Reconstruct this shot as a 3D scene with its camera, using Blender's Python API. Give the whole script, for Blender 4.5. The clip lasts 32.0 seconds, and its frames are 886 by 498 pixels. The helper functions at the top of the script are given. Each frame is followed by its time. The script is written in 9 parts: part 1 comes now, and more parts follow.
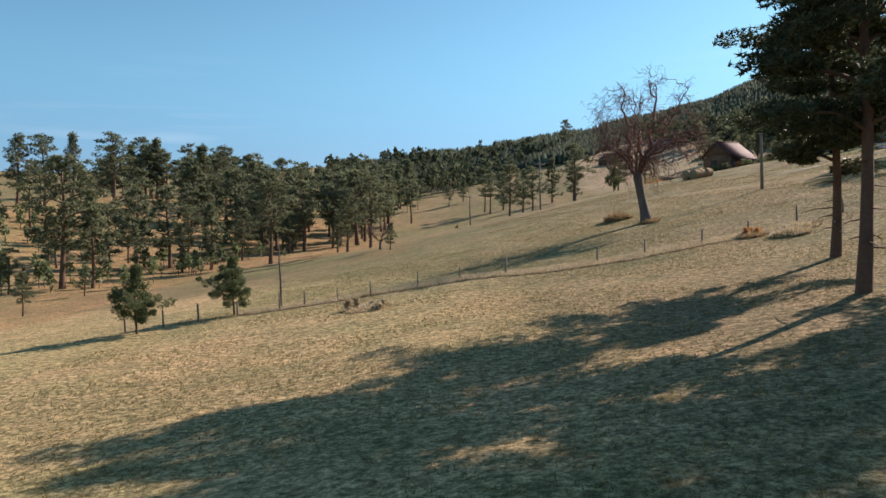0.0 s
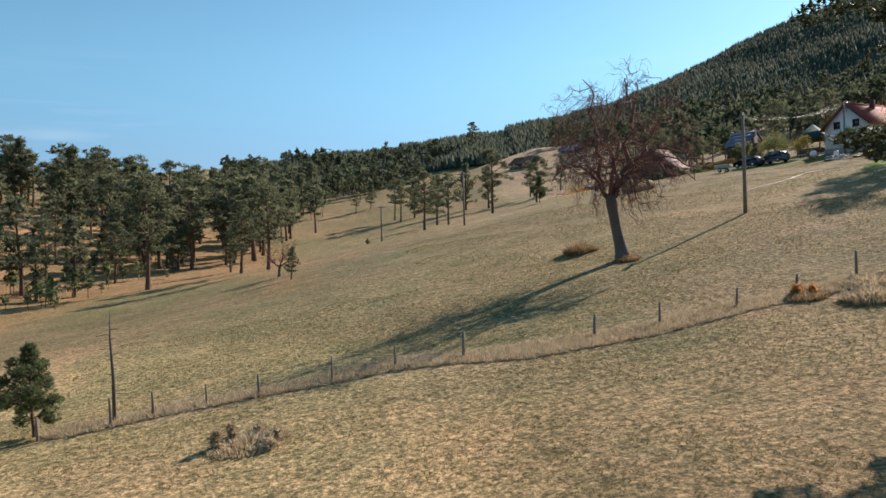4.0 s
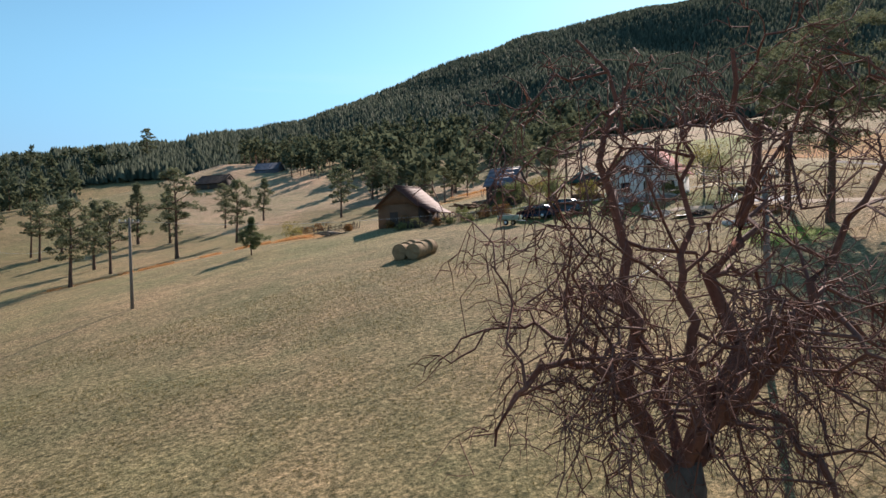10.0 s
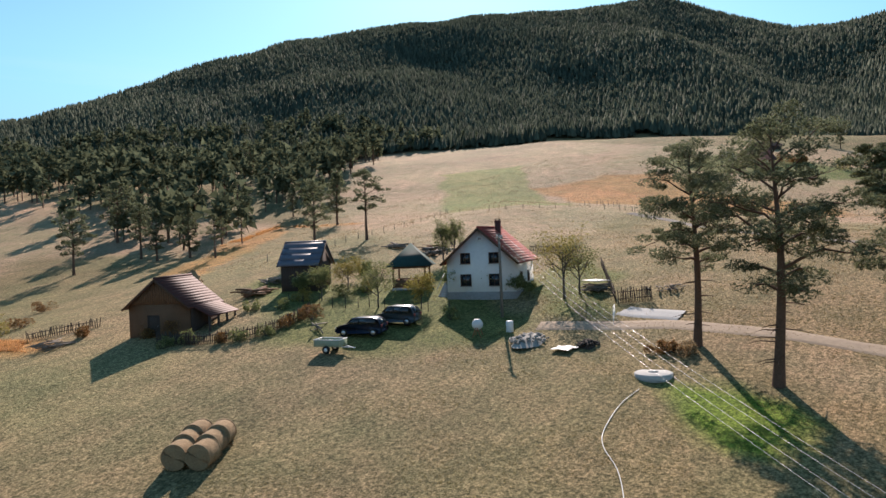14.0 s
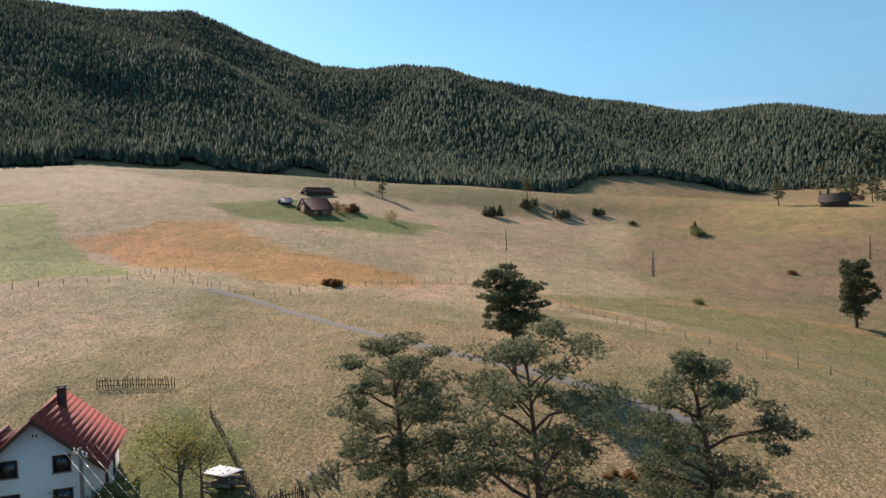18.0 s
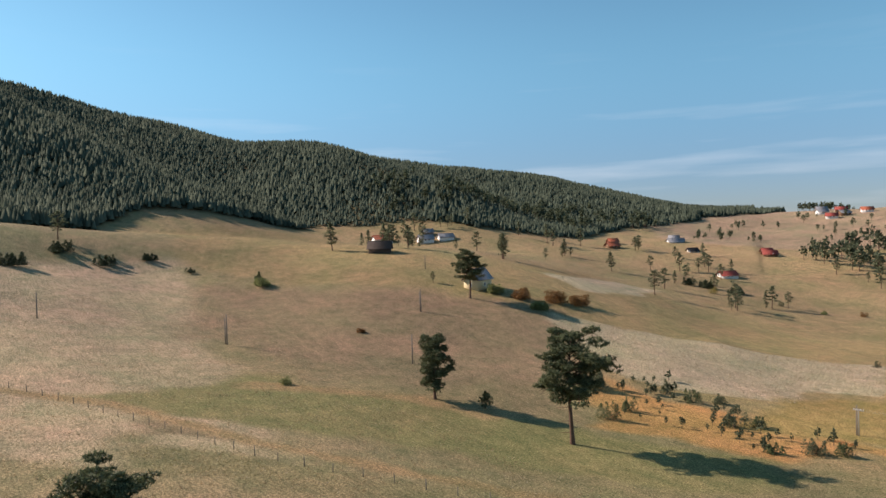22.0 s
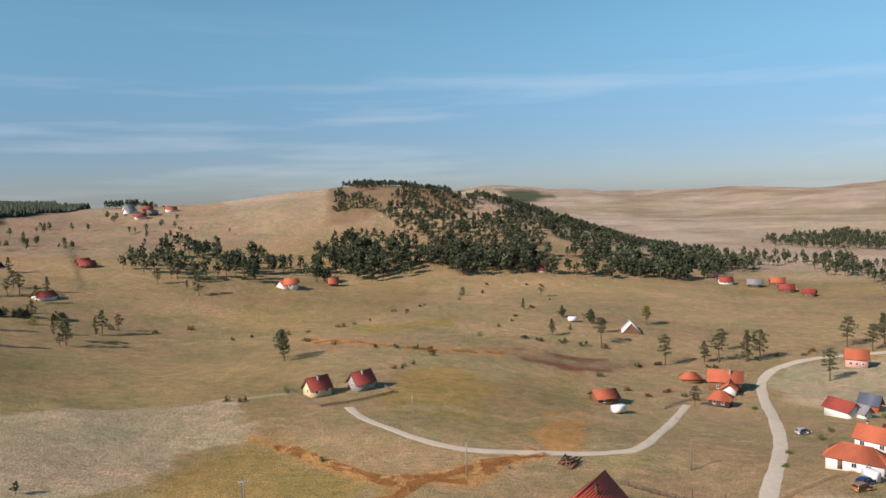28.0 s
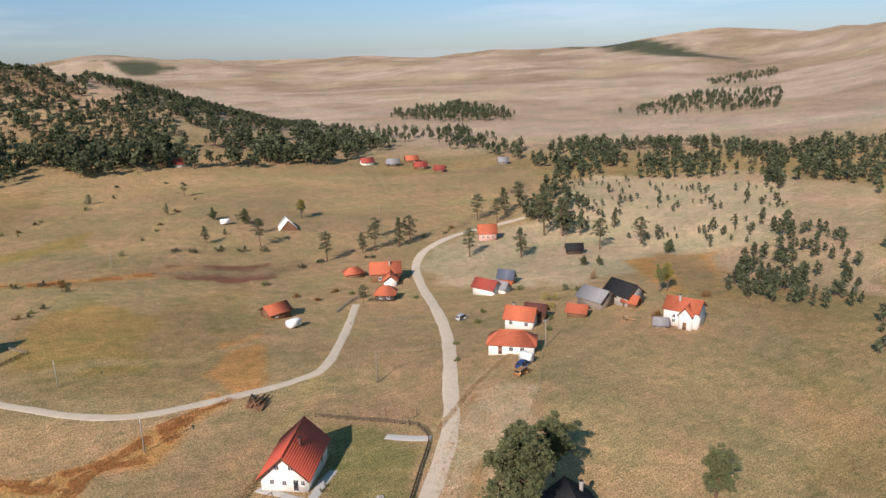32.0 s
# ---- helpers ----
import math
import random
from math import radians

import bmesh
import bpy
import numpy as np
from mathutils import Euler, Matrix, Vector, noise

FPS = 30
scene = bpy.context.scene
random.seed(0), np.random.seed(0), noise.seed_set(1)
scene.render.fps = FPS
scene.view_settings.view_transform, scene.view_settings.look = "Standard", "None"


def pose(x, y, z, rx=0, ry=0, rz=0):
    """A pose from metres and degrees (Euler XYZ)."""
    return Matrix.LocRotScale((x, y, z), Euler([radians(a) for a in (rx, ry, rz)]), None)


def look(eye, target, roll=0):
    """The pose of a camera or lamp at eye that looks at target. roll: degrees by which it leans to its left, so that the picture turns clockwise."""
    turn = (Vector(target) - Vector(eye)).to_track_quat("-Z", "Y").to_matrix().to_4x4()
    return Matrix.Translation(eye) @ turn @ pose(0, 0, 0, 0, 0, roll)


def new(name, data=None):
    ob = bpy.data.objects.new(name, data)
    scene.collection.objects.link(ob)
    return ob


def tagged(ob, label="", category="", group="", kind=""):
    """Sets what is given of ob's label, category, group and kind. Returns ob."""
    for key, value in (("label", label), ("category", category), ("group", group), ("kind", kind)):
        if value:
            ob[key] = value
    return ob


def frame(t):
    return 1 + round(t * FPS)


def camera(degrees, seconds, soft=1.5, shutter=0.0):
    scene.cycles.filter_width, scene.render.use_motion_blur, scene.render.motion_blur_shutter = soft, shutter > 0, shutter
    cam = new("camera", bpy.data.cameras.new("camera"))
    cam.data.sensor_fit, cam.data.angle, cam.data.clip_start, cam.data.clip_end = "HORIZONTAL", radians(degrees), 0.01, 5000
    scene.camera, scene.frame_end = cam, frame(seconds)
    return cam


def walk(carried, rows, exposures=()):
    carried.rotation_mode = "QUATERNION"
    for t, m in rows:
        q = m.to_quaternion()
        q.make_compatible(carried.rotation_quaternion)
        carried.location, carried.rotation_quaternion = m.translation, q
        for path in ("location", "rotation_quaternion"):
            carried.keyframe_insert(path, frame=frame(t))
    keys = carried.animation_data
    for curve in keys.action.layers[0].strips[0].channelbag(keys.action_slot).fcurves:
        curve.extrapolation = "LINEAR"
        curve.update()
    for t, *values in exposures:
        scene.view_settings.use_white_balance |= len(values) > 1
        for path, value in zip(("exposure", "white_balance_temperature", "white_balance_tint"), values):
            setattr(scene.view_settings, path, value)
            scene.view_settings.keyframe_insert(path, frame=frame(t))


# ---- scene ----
cam = camera(64.75, 32.0)
# seconds, place, tilt, roll and heading
PATH = [
    (0.0, -0.00, 0.00, 10.00, 89.15, -1.52, 0.00),
    (0.5, 0.00, 1.04, 10.30, 89.12, -1.57, 0.00),
    (1.0, -0.00, 2.44, 10.61, 89.09, -1.61, -0.01),
    (1.5, -0.05, 4.16, 10.93, 89.08, -1.66, -0.03),
    (2.0, -0.09, 6.19, 11.25, 89.06, -1.69, -0.02),
    (2.5, -0.12, 8.35, 11.56, 89.06, -1.64, -0.78),
    (4.5, -0.90, 16.68, 13.14, 88.93, -2.11, -10.78),
    (5.0, -0.78, 19.60, 13.48, 88.92, -2.12, -13.74),
    (5.5, -0.54, 22.61, 13.81, 88.94, -2.06, -16.74),
    (6.0, -0.20, 25.67, 14.14, 88.90, -2.09, -19.74),
    (6.5, 0.23, 28.77, 14.52, 88.99, -2.10, -22.08),
    (7.0, 0.70, 31.69, 15.09, 89.04, -2.09, -23.62),
    (7.5, 1.29, 34.65, 15.68, 89.06, -2.08, -25.21),
    (8.0, 1.96, 37.62, 16.18, 89.17, -1.97, -27.11),
    (8.5, 2.82, 40.58, 16.76, 89.22, -1.91, -29.00),
    (9.0, 3.68, 43.39, 17.41, 89.27, -1.91, -30.90),
    (9.5, 4.66, 46.14, 18.13, 89.29, -1.83, -32.73),
    (10.0, 5.72, 48.91, 19.08, 89.31, -1.86, -33.17),
    (10.5, 6.81, 51.38, 20.20, 89.30, -2.14, -33.11),
    (11.0, 8.06, 53.88, 21.35, 89.32, -2.33, -33.04),
    (11.5, 9.26, 56.35, 22.59, 89.31, -2.42, -33.01),
    (12.0, 10.53, 58.81, 23.85, 89.29, -2.39, -34.20),
    (12.5, 11.73, 61.13, 25.18, 89.15, -2.37, -38.53),
    (13.0, 13.01, 63.42, 26.53, 89.03, -2.34, -43.17),
    (13.5, 14.33, 65.71, 27.79, 88.97, -2.31, -47.84),
    (15.5, 19.54, 73.30, 33.05, 88.82, -2.74, -66.35),
    (16.0, 21.29, 75.06, 34.41, 88.73, -2.71, -70.99),
    (16.5, 23.38, 76.76, 35.78, 88.66, -2.56, -75.63),
    (17.0, 25.63, 78.36, 37.15, 88.60, -2.46, -80.32),
    (17.5, 27.50, 79.57, 38.58, 88.53, -2.32, -84.95),
    (18.0, 29.34, 80.46, 39.97, 88.47, -2.26, -89.52),
    (18.5, 31.50, 81.42, 41.37, 88.40, -2.13, -94.17),
    (19.0, 33.82, 82.31, 42.57, 88.43, -2.03, -98.83),
    (19.5, 36.00, 82.96, 43.80, 88.44, -1.95, -103.46),
    (20.0, 38.14, 83.48, 45.02, 88.49, -1.84, -108.10),
    (20.5, 40.50, 83.57, 46.29, 88.53, -1.88, -112.68),
    (21.0, 42.72, 83.62, 47.60, 88.54, -1.83, -117.24),
    (21.5, 44.97, 83.45, 48.88, 88.58, -1.79, -121.79),
    (22.0, 47.25, 83.17, 50.18, 88.61, -1.66, -126.38),
    (22.5, 49.54, 82.66, 51.37, 88.70, -1.65, -130.93),
    (23.0, 51.94, 82.04, 52.77, 88.73, -1.62, -135.58),
    (23.5, 53.94, 81.25, 54.00, 88.79, -1.55, -139.83),
    (24.0, 55.90, 80.09, 55.35, 88.81, -1.55, -144.34),
    (24.5, 57.59, 79.01, 56.62, 88.88, -1.50, -148.80),
    (25.0, 59.14, 77.87, 57.83, 88.97, -1.57, -153.31),
    (25.5, 60.67, 76.72, 59.00, 89.03, -1.65, -157.88),
    (27.5, 66.20, 70.91, 63.95, 87.61, -1.66, -175.77),
    (28.0, 67.19, 69.10, 64.96, 85.40, -1.59, -180.08),
    (28.5, 68.08, 67.08, 65.79, 82.31, -1.56, -184.36),
    (29.0, 68.74, 65.19, 66.79, 78.82, -1.51, -188.61),
    (29.5, 69.38, 63.11, 67.79, 76.23, -1.50, -192.64),
    (30.0, 69.74, 61.02, 68.86, 74.61, -1.47, -195.97),
    (30.5, 69.92, 59.00, 70.06, 73.88, -1.47, -199.23),
    (31.0, 70.01, 56.95, 71.24, 73.93, -1.50, -202.56),
    (31.5, 69.97, 54.97, 72.39, 74.01, -1.57, -205.90),
    (32.0, 69.89, 53.06, 73.50, 74.15, -1.60, -209.26),
]
walk(cam, [(t, pose(x, y, z, 0, 0, yaw) @ pose(0, 0, 0, tilt, 0, 0) @ pose(0, 0, 0, 0, 0, roll)) for t, x, y, z, tilt, roll, yaw in PATH], [(0, 0.68, 7000, 18), (16, 0.64, 7000, 18), (20, 0.56, 7000, 18), (24, 0.5, 7000, 18), (28, 0.34, 7000, 18), (29, 0.36, 7000, 18), (30, 0.38, 7000, 18), (31, 0.43, 7000, 18), (32, 0.45, 7000, 18)])

# ---- light ----
SUN_AZ, SUN_EL = 55.0, 33.0
world = bpy.data.worlds.new("sky")
scene.world = world
world.use_nodes = True
wn = world.node_tree.nodes
wl = world.node_tree.links
sky = wn.new("ShaderNodeTexSky")
sky.sky_type, sky.sun_disc = "NISHITA", False
sky.sun_elevation, sky.sun_rotation = radians(SUN_EL), radians(SUN_AZ)
sky.altitude, sky.air_density, sky.dust_density, sky.ozone_density = 1500, 1.0, 1.0, 2.5
# the haze of the horizon is cooler and dimmer than clear air, and a few thin streaks of cirrus lie over the valley
wc, sep, ramp = wn.new("ShaderNodeTexCoord"), wn.new("ShaderNodeSeparateXYZ"), wn.new("ShaderNodeMapRange")
wl.new(wc.outputs["Generated"], sep.inputs[0])
wl.new(sep.outputs[2], ramp.inputs[0])
ramp.inputs[1].default_value, ramp.inputs[2].default_value, ramp.interpolation_type = -0.02, 0.3, "SMOOTHERSTEP"
cool, dim = wn.new("ShaderNodeMix"), wn.new("ShaderNodeMix")
cool.data_type = dim.data_type = "RGBA"
cool.inputs[6].default_value, cool.inputs[7].default_value = (0.4, 0.48, 0.62, 1), (0.66, 1.04, 0.97, 1)
wl.new(ramp.outputs[0], cool.inputs[0])
dim.blend_type, dim.inputs[0].default_value = "MULTIPLY", 1
wl.new(sky.outputs[0], dim.inputs[6])
wl.new(cool.outputs[2], dim.inputs[7])
stretch, cirrus, wisp, band = wn.new("ShaderNodeMapping"), wn.new("ShaderNodeTexNoise"), wn.new("ShaderNodeMapRange"), wn.new("ShaderNodeMapRange")
stretch.inputs["Scale"].default_value, stretch.inputs["Rotation"].default_value = (2.2, 2.2, 26), (0.05, 0.03, 0)
wl.new(wc.outputs["Generated"], stretch.inputs[0])
wl.new(stretch.outputs[0], cirrus.inputs["Vector"])
cirrus.inputs["Scale"].default_value, cirrus.inputs["Detail"].default_value = 1.1, 7
wisp.inputs[1].default_value, wisp.inputs[2].default_value, wisp.inputs[4].default_value = 0.54, 0.82, 0.34
wl.new(cirrus.outputs[0], wisp.inputs[0])
band.inputs[1].default_value, band.inputs[2].default_value = 0.26, 0.1
wl.new(sep.outputs[2], band.inputs[0])
veil, white = wn.new("ShaderNodeMath"), wn.new("ShaderNodeMix")
veil.operation, white.data_type = "MULTIPLY", "RGBA"
wl.new(wisp.outputs[0], veil.inputs[0])
wl.new(band.outputs[0], veil.inputs[1])
wl.new(veil.outputs[0], white.inputs[0])
wl.new(dim.outputs[2], white.inputs[6])
white.inputs[7].default_value = (6.0, 6.6, 7.2, 1)
wl.new(white.outputs[2], wn["Background"].inputs[0])
wn["Background"].inputs[1].default_value = 0.11
sun_data = bpy.data.lights.new("sun", "SUN")
sun_data.energy, sun_data.angle, sun_data.color = 4.6, radians(0.53), (1.0, 0.915, 0.85)
sun = new("sun", sun_data)
sa, se = radians(SUN_AZ), radians(SUN_EL)
sun.matrix_world = look((math.sin(sa) * math.cos(se) * 900, math.cos(sa) * math.cos(se) * 900, math.sin(se) * 900), (0, 0, 0))


# ---- materials ----
def material(name, colour, rough=0.8, vary=0.25, grain=8.0, bump=0.2, metal=0.0, second=None, island=False, obj=0.0, spec=0.3, dirt=0.0):
    """A surface with colour variation at two scales, grain and fine relief, in metres of the object's own space."""
    m = bpy.data.materials.new(name)
    m.use_nodes = True
    n, l = m.node_tree.nodes, m.node_tree.links
    b = n["Principled BSDF"]
    b.inputs["Roughness"].default_value, b.inputs["Metallic"].default_value = rough, metal
    b.inputs["Specular IOR Level"].default_value = spec
    co = n.new("ShaderNodeTexCoord")
    fine, broad = n.new("ShaderNodeTexNoise"), n.new("ShaderNodeTexNoise")
    fine.inputs["Scale"].default_value, fine.inputs["Detail"].default_value = grain, 6
    broad.inputs["Scale"].default_value, broad.inputs["Detail"].default_value = grain / 9, 3
    l.new(co.outputs["Object"], fine.inputs["Vector"])
    l.new(co.outputs["Object"], broad.inputs["Vector"])
    mix = n.new("ShaderNodeMix")
    mix.data_type = "RGBA"
    mix.inputs[6].default_value = (*[c * (1 - vary) for c in colour], 1)
    mix.inputs[7].default_value = (*[min(c * (1 + vary), 1) for c in (second or colour)], 1)
    add = n.new("ShaderNodeMath")
    add.operation, add.inputs[2].default_value = "MULTIPLY_ADD", 0.0
    l.new(fine.outputs[0], add.inputs[0])
    add.inputs[1].default_value = 0.6
    k = n.new("ShaderNodeMath")
    k.operation, k.inputs[1].default_value = "MULTIPLY", 0.5
    l.new(broad.outputs[0], k.inputs[0])
    l.new(k.outputs[0], add.inputs[2])
    last = add.outputs[0]
    if island or obj:
        g = n.new("ShaderNodeNewGeometry") if island else n.new("ShaderNodeObjectInfo")
        r = n.new("ShaderNodeMath")
        r.operation = "MULTIPLY_ADD"
        l.new(g.outputs["Random Per Island" if island else "Random"], r.inputs[0])
        r.inputs[1].default_value = obj or 0.7
        off = n.new("ShaderNodeMath")
        off.operation, off.inputs[1].default_value = "SUBTRACT", (obj or 0.7) / 2
        l.new(last, off.inputs[0])
        l.new(off.outputs[0], r.inputs[2])
        last = r.outputs[0]
    ramp = n.new("ShaderNodeMapRange")
    ramp.inputs[1].default_value, ramp.inputs[2].default_value = 0.3, 0.8
    l.new(last, ramp.inputs[0])
    l.new(ramp.outputs[0], mix.inputs[0])
    l.new(mix.outputs[2], b.inputs["Base Color"])
    if bump:
        bp = n.new("ShaderNodeBump")
        bp.inputs["Strength"].default_value, bp.inputs["Distance"].default_value = bump, 0.02
        l.new(fine.outputs[0], bp.inputs["Height"])
        l.new(bp.outputs[0], b.inputs["Normal"])
    return m


def leafy(name, colour, second, trans=0.25, island=True, rough=0.6):
    """Leaves or needles: light passes through the blades."""
    m = material(name, colour, rough, 0.3, 3.0, 0, second=second, island=island, spec=0.25 if rough < 0.9 else 0.0)
    n, l = m.node_tree.nodes, m.node_tree.links
    b, out = n["Principled BSDF"], n["Material Output"]
    t, mx = n.new("ShaderNodeBsdfTranslucent"), n.new("ShaderNodeMixShader")
    src = b.inputs["Base Color"].links[0].from_socket
    l.new(src, t.inputs[0])
    mx.inputs[0].default_value = trans
    l.new(b.outputs[0], mx.inputs[1])
    l.new(t.outputs[0], mx.inputs[2])
    l.new(mx.outputs[0], out.inputs[0])
    return m


def earth():
    """Pasture: the tint of the place broken up by tufts, mown streaks and bare soil."""
    m = bpy.data.materials.new("pasture")
    m.use_nodes = True
    n, l = m.node_tree.nodes, m.node_tree.links
    b = n["Principled BSDF"]
    b.inputs["Roughness"].default_value, b.inputs["Specular IOR Level"].default_value = 0.95, 0.1
    co, at = n.new("ShaderNodeTexCoord"), n.new("ShaderNodeAttribute")
    at.attribute_name = "tint"

    def noise_at(scale, detail, stretch=None):
        t = n.new("ShaderNodeTexNoise")
        t.inputs["Scale"].default_value, t.inputs["Detail"].default_value, t.inputs["Roughness"].default_value = scale, detail, 0.65
        src = co.outputs["Object"]
        if stretch:
            mp = n.new("ShaderNodeMapping")
            mp.inputs["Scale"].default_value, mp.inputs["Rotation"].default_value = stretch, (0, 0, 0.5)
            l.new(src, mp.inputs[0])
            src = mp.outputs[0]
        l.new(src, t.inputs["Vector"])
        return t.outputs[0]

    def shade(prev, fac, lo, hi, dark, light):
        r = n.new("ShaderNodeMapRange")
        r.inputs[1].default_value, r.inputs[2].default_value = lo, hi
        l.new(fac, r.inputs[0])
        c = n.new("ShaderNodeMix")
        c.data_type = "RGBA"
        c.inputs[6].default_value, c.inputs[7].default_value = (*dark, 1), (*light, 1)
        l.new(r.outputs[0], c.inputs[0])
        x = n.new("ShaderNodeMix")
        x.data_type, x.blend_type, x.inputs[0].default_value = "RGBA", "MULTIPLY", 1
        l.new(prev, x.inputs[6])
        l.new(c.outputs[2], x.inputs[7])
        return x.outputs[2]

    tuft = noise_at(3.6, 8)
    c = shade(at.outputs["Color"], noise_at(0.045, 5), 0.35, 0.65, (0.84, 0.95, 0.86), (1.13, 1.04, 1.06))
    c = shade(c, noise_at(0.011, 9, (1.0, 1.9, 1)), 0.38, 0.62, (0.84, 0.84, 0.86), (1.12, 1.11, 1.1))
    c = shade(c, noise_at(0.3, 8), 0.37, 0.63, (0.8, 0.86, 0.82), (1.15, 1.11, 1.1))
    c = shade(c, tuft, 0.38, 0.62, (0.5, 0.53, 0.49), (1.44, 1.4, 1.38))
    c = shade(c, noise_at(28, 3), 0.38, 0.62, (0.66, 0.68, 0.64), (1.28, 1.26, 1.25))
    c = shade(c, noise_at(8, 4), 0.38, 0.62, (0.55, 0.58, 0.53), (1.42, 1.4, 1.36))
    c = shade(c, noise_at(0.8, 6, (0.25, 3.0, 1)), 0.35, 0.65, (0.84, 0.88, 0.84), (1.16, 1.14, 1.12))
    l.new(c, b.inputs["Base Color"])
    bp = n.new("ShaderNodeBump")
    bp.inputs["Strength"].default_value, bp.inputs["Distance"].default_value = 0.8, 0.16
    l.new(tuft, bp.inputs["Height"])
    l.new(bp.outputs[0], b.inputs["Normal"])
    return m


PASTURE = earth()
BARK = material("pine_bark", (0.13, 0.075, 0.05), 0.9, 0.4, 9, 0.8)
BARK_GREY = material("grey_bark", (0.12, 0.1, 0.085), 0.9, 0.4, 10, 0.8)
BARK_RED = material("reddish_bark", (0.17, 0.08, 0.06), 0.85, 0.4, 10, 0.6)
NEEDLES = leafy("pine_needles", (0.1, 0.122, 0.064), (0.195, 0.21, 0.12), 0.5)
NEEDLES_DARK = leafy("dark_needles", (0.05, 0.066, 0.034), (0.09, 0.105, 0.052))
FOREST = material("forest_canopy", (0.052, 0.068, 0.047), 0.9, 0.2, 0.04, 0, second=(0.082, 0.097, 0.066), island=True, spec=0.05)
NEEDLES_FAR = leafy("far_needles", (0.075, 0.09, 0.054), (0.115, 0.13, 0.078), 0.4, rough=1.0)
NEEDLES_YOUNG = leafy("young_needles", (0.1, 0.13, 0.055), (0.17, 0.2, 0.095), 0.45)
NEEDLES_OLIVE = leafy("olive_needles", (0.085, 0.1, 0.045), (0.15, 0.165, 0.08))
LEAF_GREEN = leafy("green_leaves", (0.17, 0.2, 0.075), (0.3, 0.31, 0.13), 0.5)
LEAF_YELLOW = leafy("yellow_leaves", (0.27, 0.225, 0.05), (0.42, 0.34, 0.1), 0.4)
LEAF_RUSTY = leafy("rusty_leaves", (0.2, 0.1, 0.04), (0.32, 0.17, 0.06), 0.35)
GRASS_DRY = leafy("dry_grass", (0.3, 0.2, 0.1), (0.45, 0.32, 0.18), 0.35)
GRASS_RUST = leafy("rust_grass", (0.46, 0.22, 0.08), (0.6, 0.33, 0.14), 0.5)
GRASS_PALE = leafy("pale_grass", (0.42, 0.33, 0.2), (0.55, 0.45, 0.3), 0.35)
GRASS_TURF = leafy("turf_grass", (0.16, 0.13, 0.045), (0.3, 0.23, 0.09), 0.35)
WEATHERED = material("weathered_wood", (0.2, 0.17, 0.14), 0.9, 0.35, 14, 0.5)
DARK_WOOD = material("dark_wood", (0.07, 0.05, 0.04), 0.85, 0.35, 12, 0.4)
BROWN_WOOD = material("brown_wood", (0.17, 0.09, 0.05), 0.8, 0.3, 10, 0.4)
PLASTER = material("white_plaster", (0.74, 0.72, 0.68), 0.9, 0.08, 3, 0.15)
PLASTER_CREAM = material("cream_plaster", (0.68, 0.55, 0.33), 0.9, 0.1, 3, 0.15)
PLASTER_PINK = material("pink_plaster", (0.62, 0.36, 0.3), 0.9, 0.1, 3, 0.15)
PLINTH = material("stone_plinth", (0.3, 0.28, 0.26), 0.9, 0.25, 6, 0.4)
TILE_RED = material("red_roof_tile", (0.3, 0.06, 0.045), 0.75, 0.3, 3, 0.3, obj=0.3)
TILE_ORANGE = material("orange_roof_tile", (0.42, 0.115, 0.058), 0.75, 0.25, 3, 0.3, obj=0.3)
TILE_SCARLET = material("scarlet_roof_tile", (0.47, 0.085, 0.05), 0.75, 0.2, 3, 0.2, obj=0.2)
TILE_DARK = material("dark_roof_tile", (0.1, 0.036, 0.029), 0.7, 0.3, 3, 0.3)
TIN_GREY = material("grey_tin_roof", (0.22, 0.22, 0.23), 0.55, 0.25, 2, 0.2, spec=0.5)
TIN_BLACK = material("black_tin_roof", (0.022, 0.023, 0.026), 0.85, 0.25, 2, 0.1, spec=0.15)
TIN_GREEN = material("green_tin_roof", (0.02, 0.06, 0.055), 0.8, 0.2, 2, 0.1, spec=0.2)
TIN_BLUE = material("blue_grey_tin", (0.09, 0.11, 0.15), 0.5, 0.2, 2, 0.1, spec=0.5)
CONCRETE = material("concrete", (0.45, 0.44, 0.42), 0.9, 0.15, 4, 0.3)
POLE_GREY = material("pole_concrete", (0.27, 0.25, 0.22), 0.9, 0.2, 5, 0.3)
GRAVEL = material("gravel", (0.52, 0.44, 0.34), 0.95, 0.18, 6, 0.5)
GRAVEL_GREY = material("grey_gravel", (0.19, 0.165, 0.14), 0.95, 0.22, 6, 0.5)
DIRT = material("dirt_track", (0.36, 0.27, 0.19), 0.95, 0.25, 3, 0.5)
STONE = material("field_stone", (0.32, 0.3, 0.27), 0.9, 0.3, 5, 0.5, obj=0.3)
HAY = material("hay", (0.3, 0.2, 0.11), 0.95, 0.45, 22, 1.0)
HAY_END = material("hay_end", (0.31, 0.215, 0.12), 0.95, 0.4, 16, 1.0)
GLASS = material("window_glass", (0.02, 0.025, 0.03), 0.08, 0.2, 2, 0, spec=0.8)
FRAME_WHITE = material("white_frame", (0.7, 0.7, 0.68), 0.6, 0.06, 6, 0.05)
FRAME_BROWN = material("brown_frame", (0.1, 0.05, 0.03), 0.6, 0.2, 8, 0.1)
RUBBER = material("rubber", (0.02, 0.02, 0.02), 0.8, 0.2, 12, 0.1)
STEEL = material("steel", (0.5, 0.5, 0.5), 0.35, 0.15, 8, 0.05, metal=1.0)
WIRE = material("aluminium_wire", (0.5, 0.5, 0.5), 0.35, 0.05, 8, 0, metal=0.6)
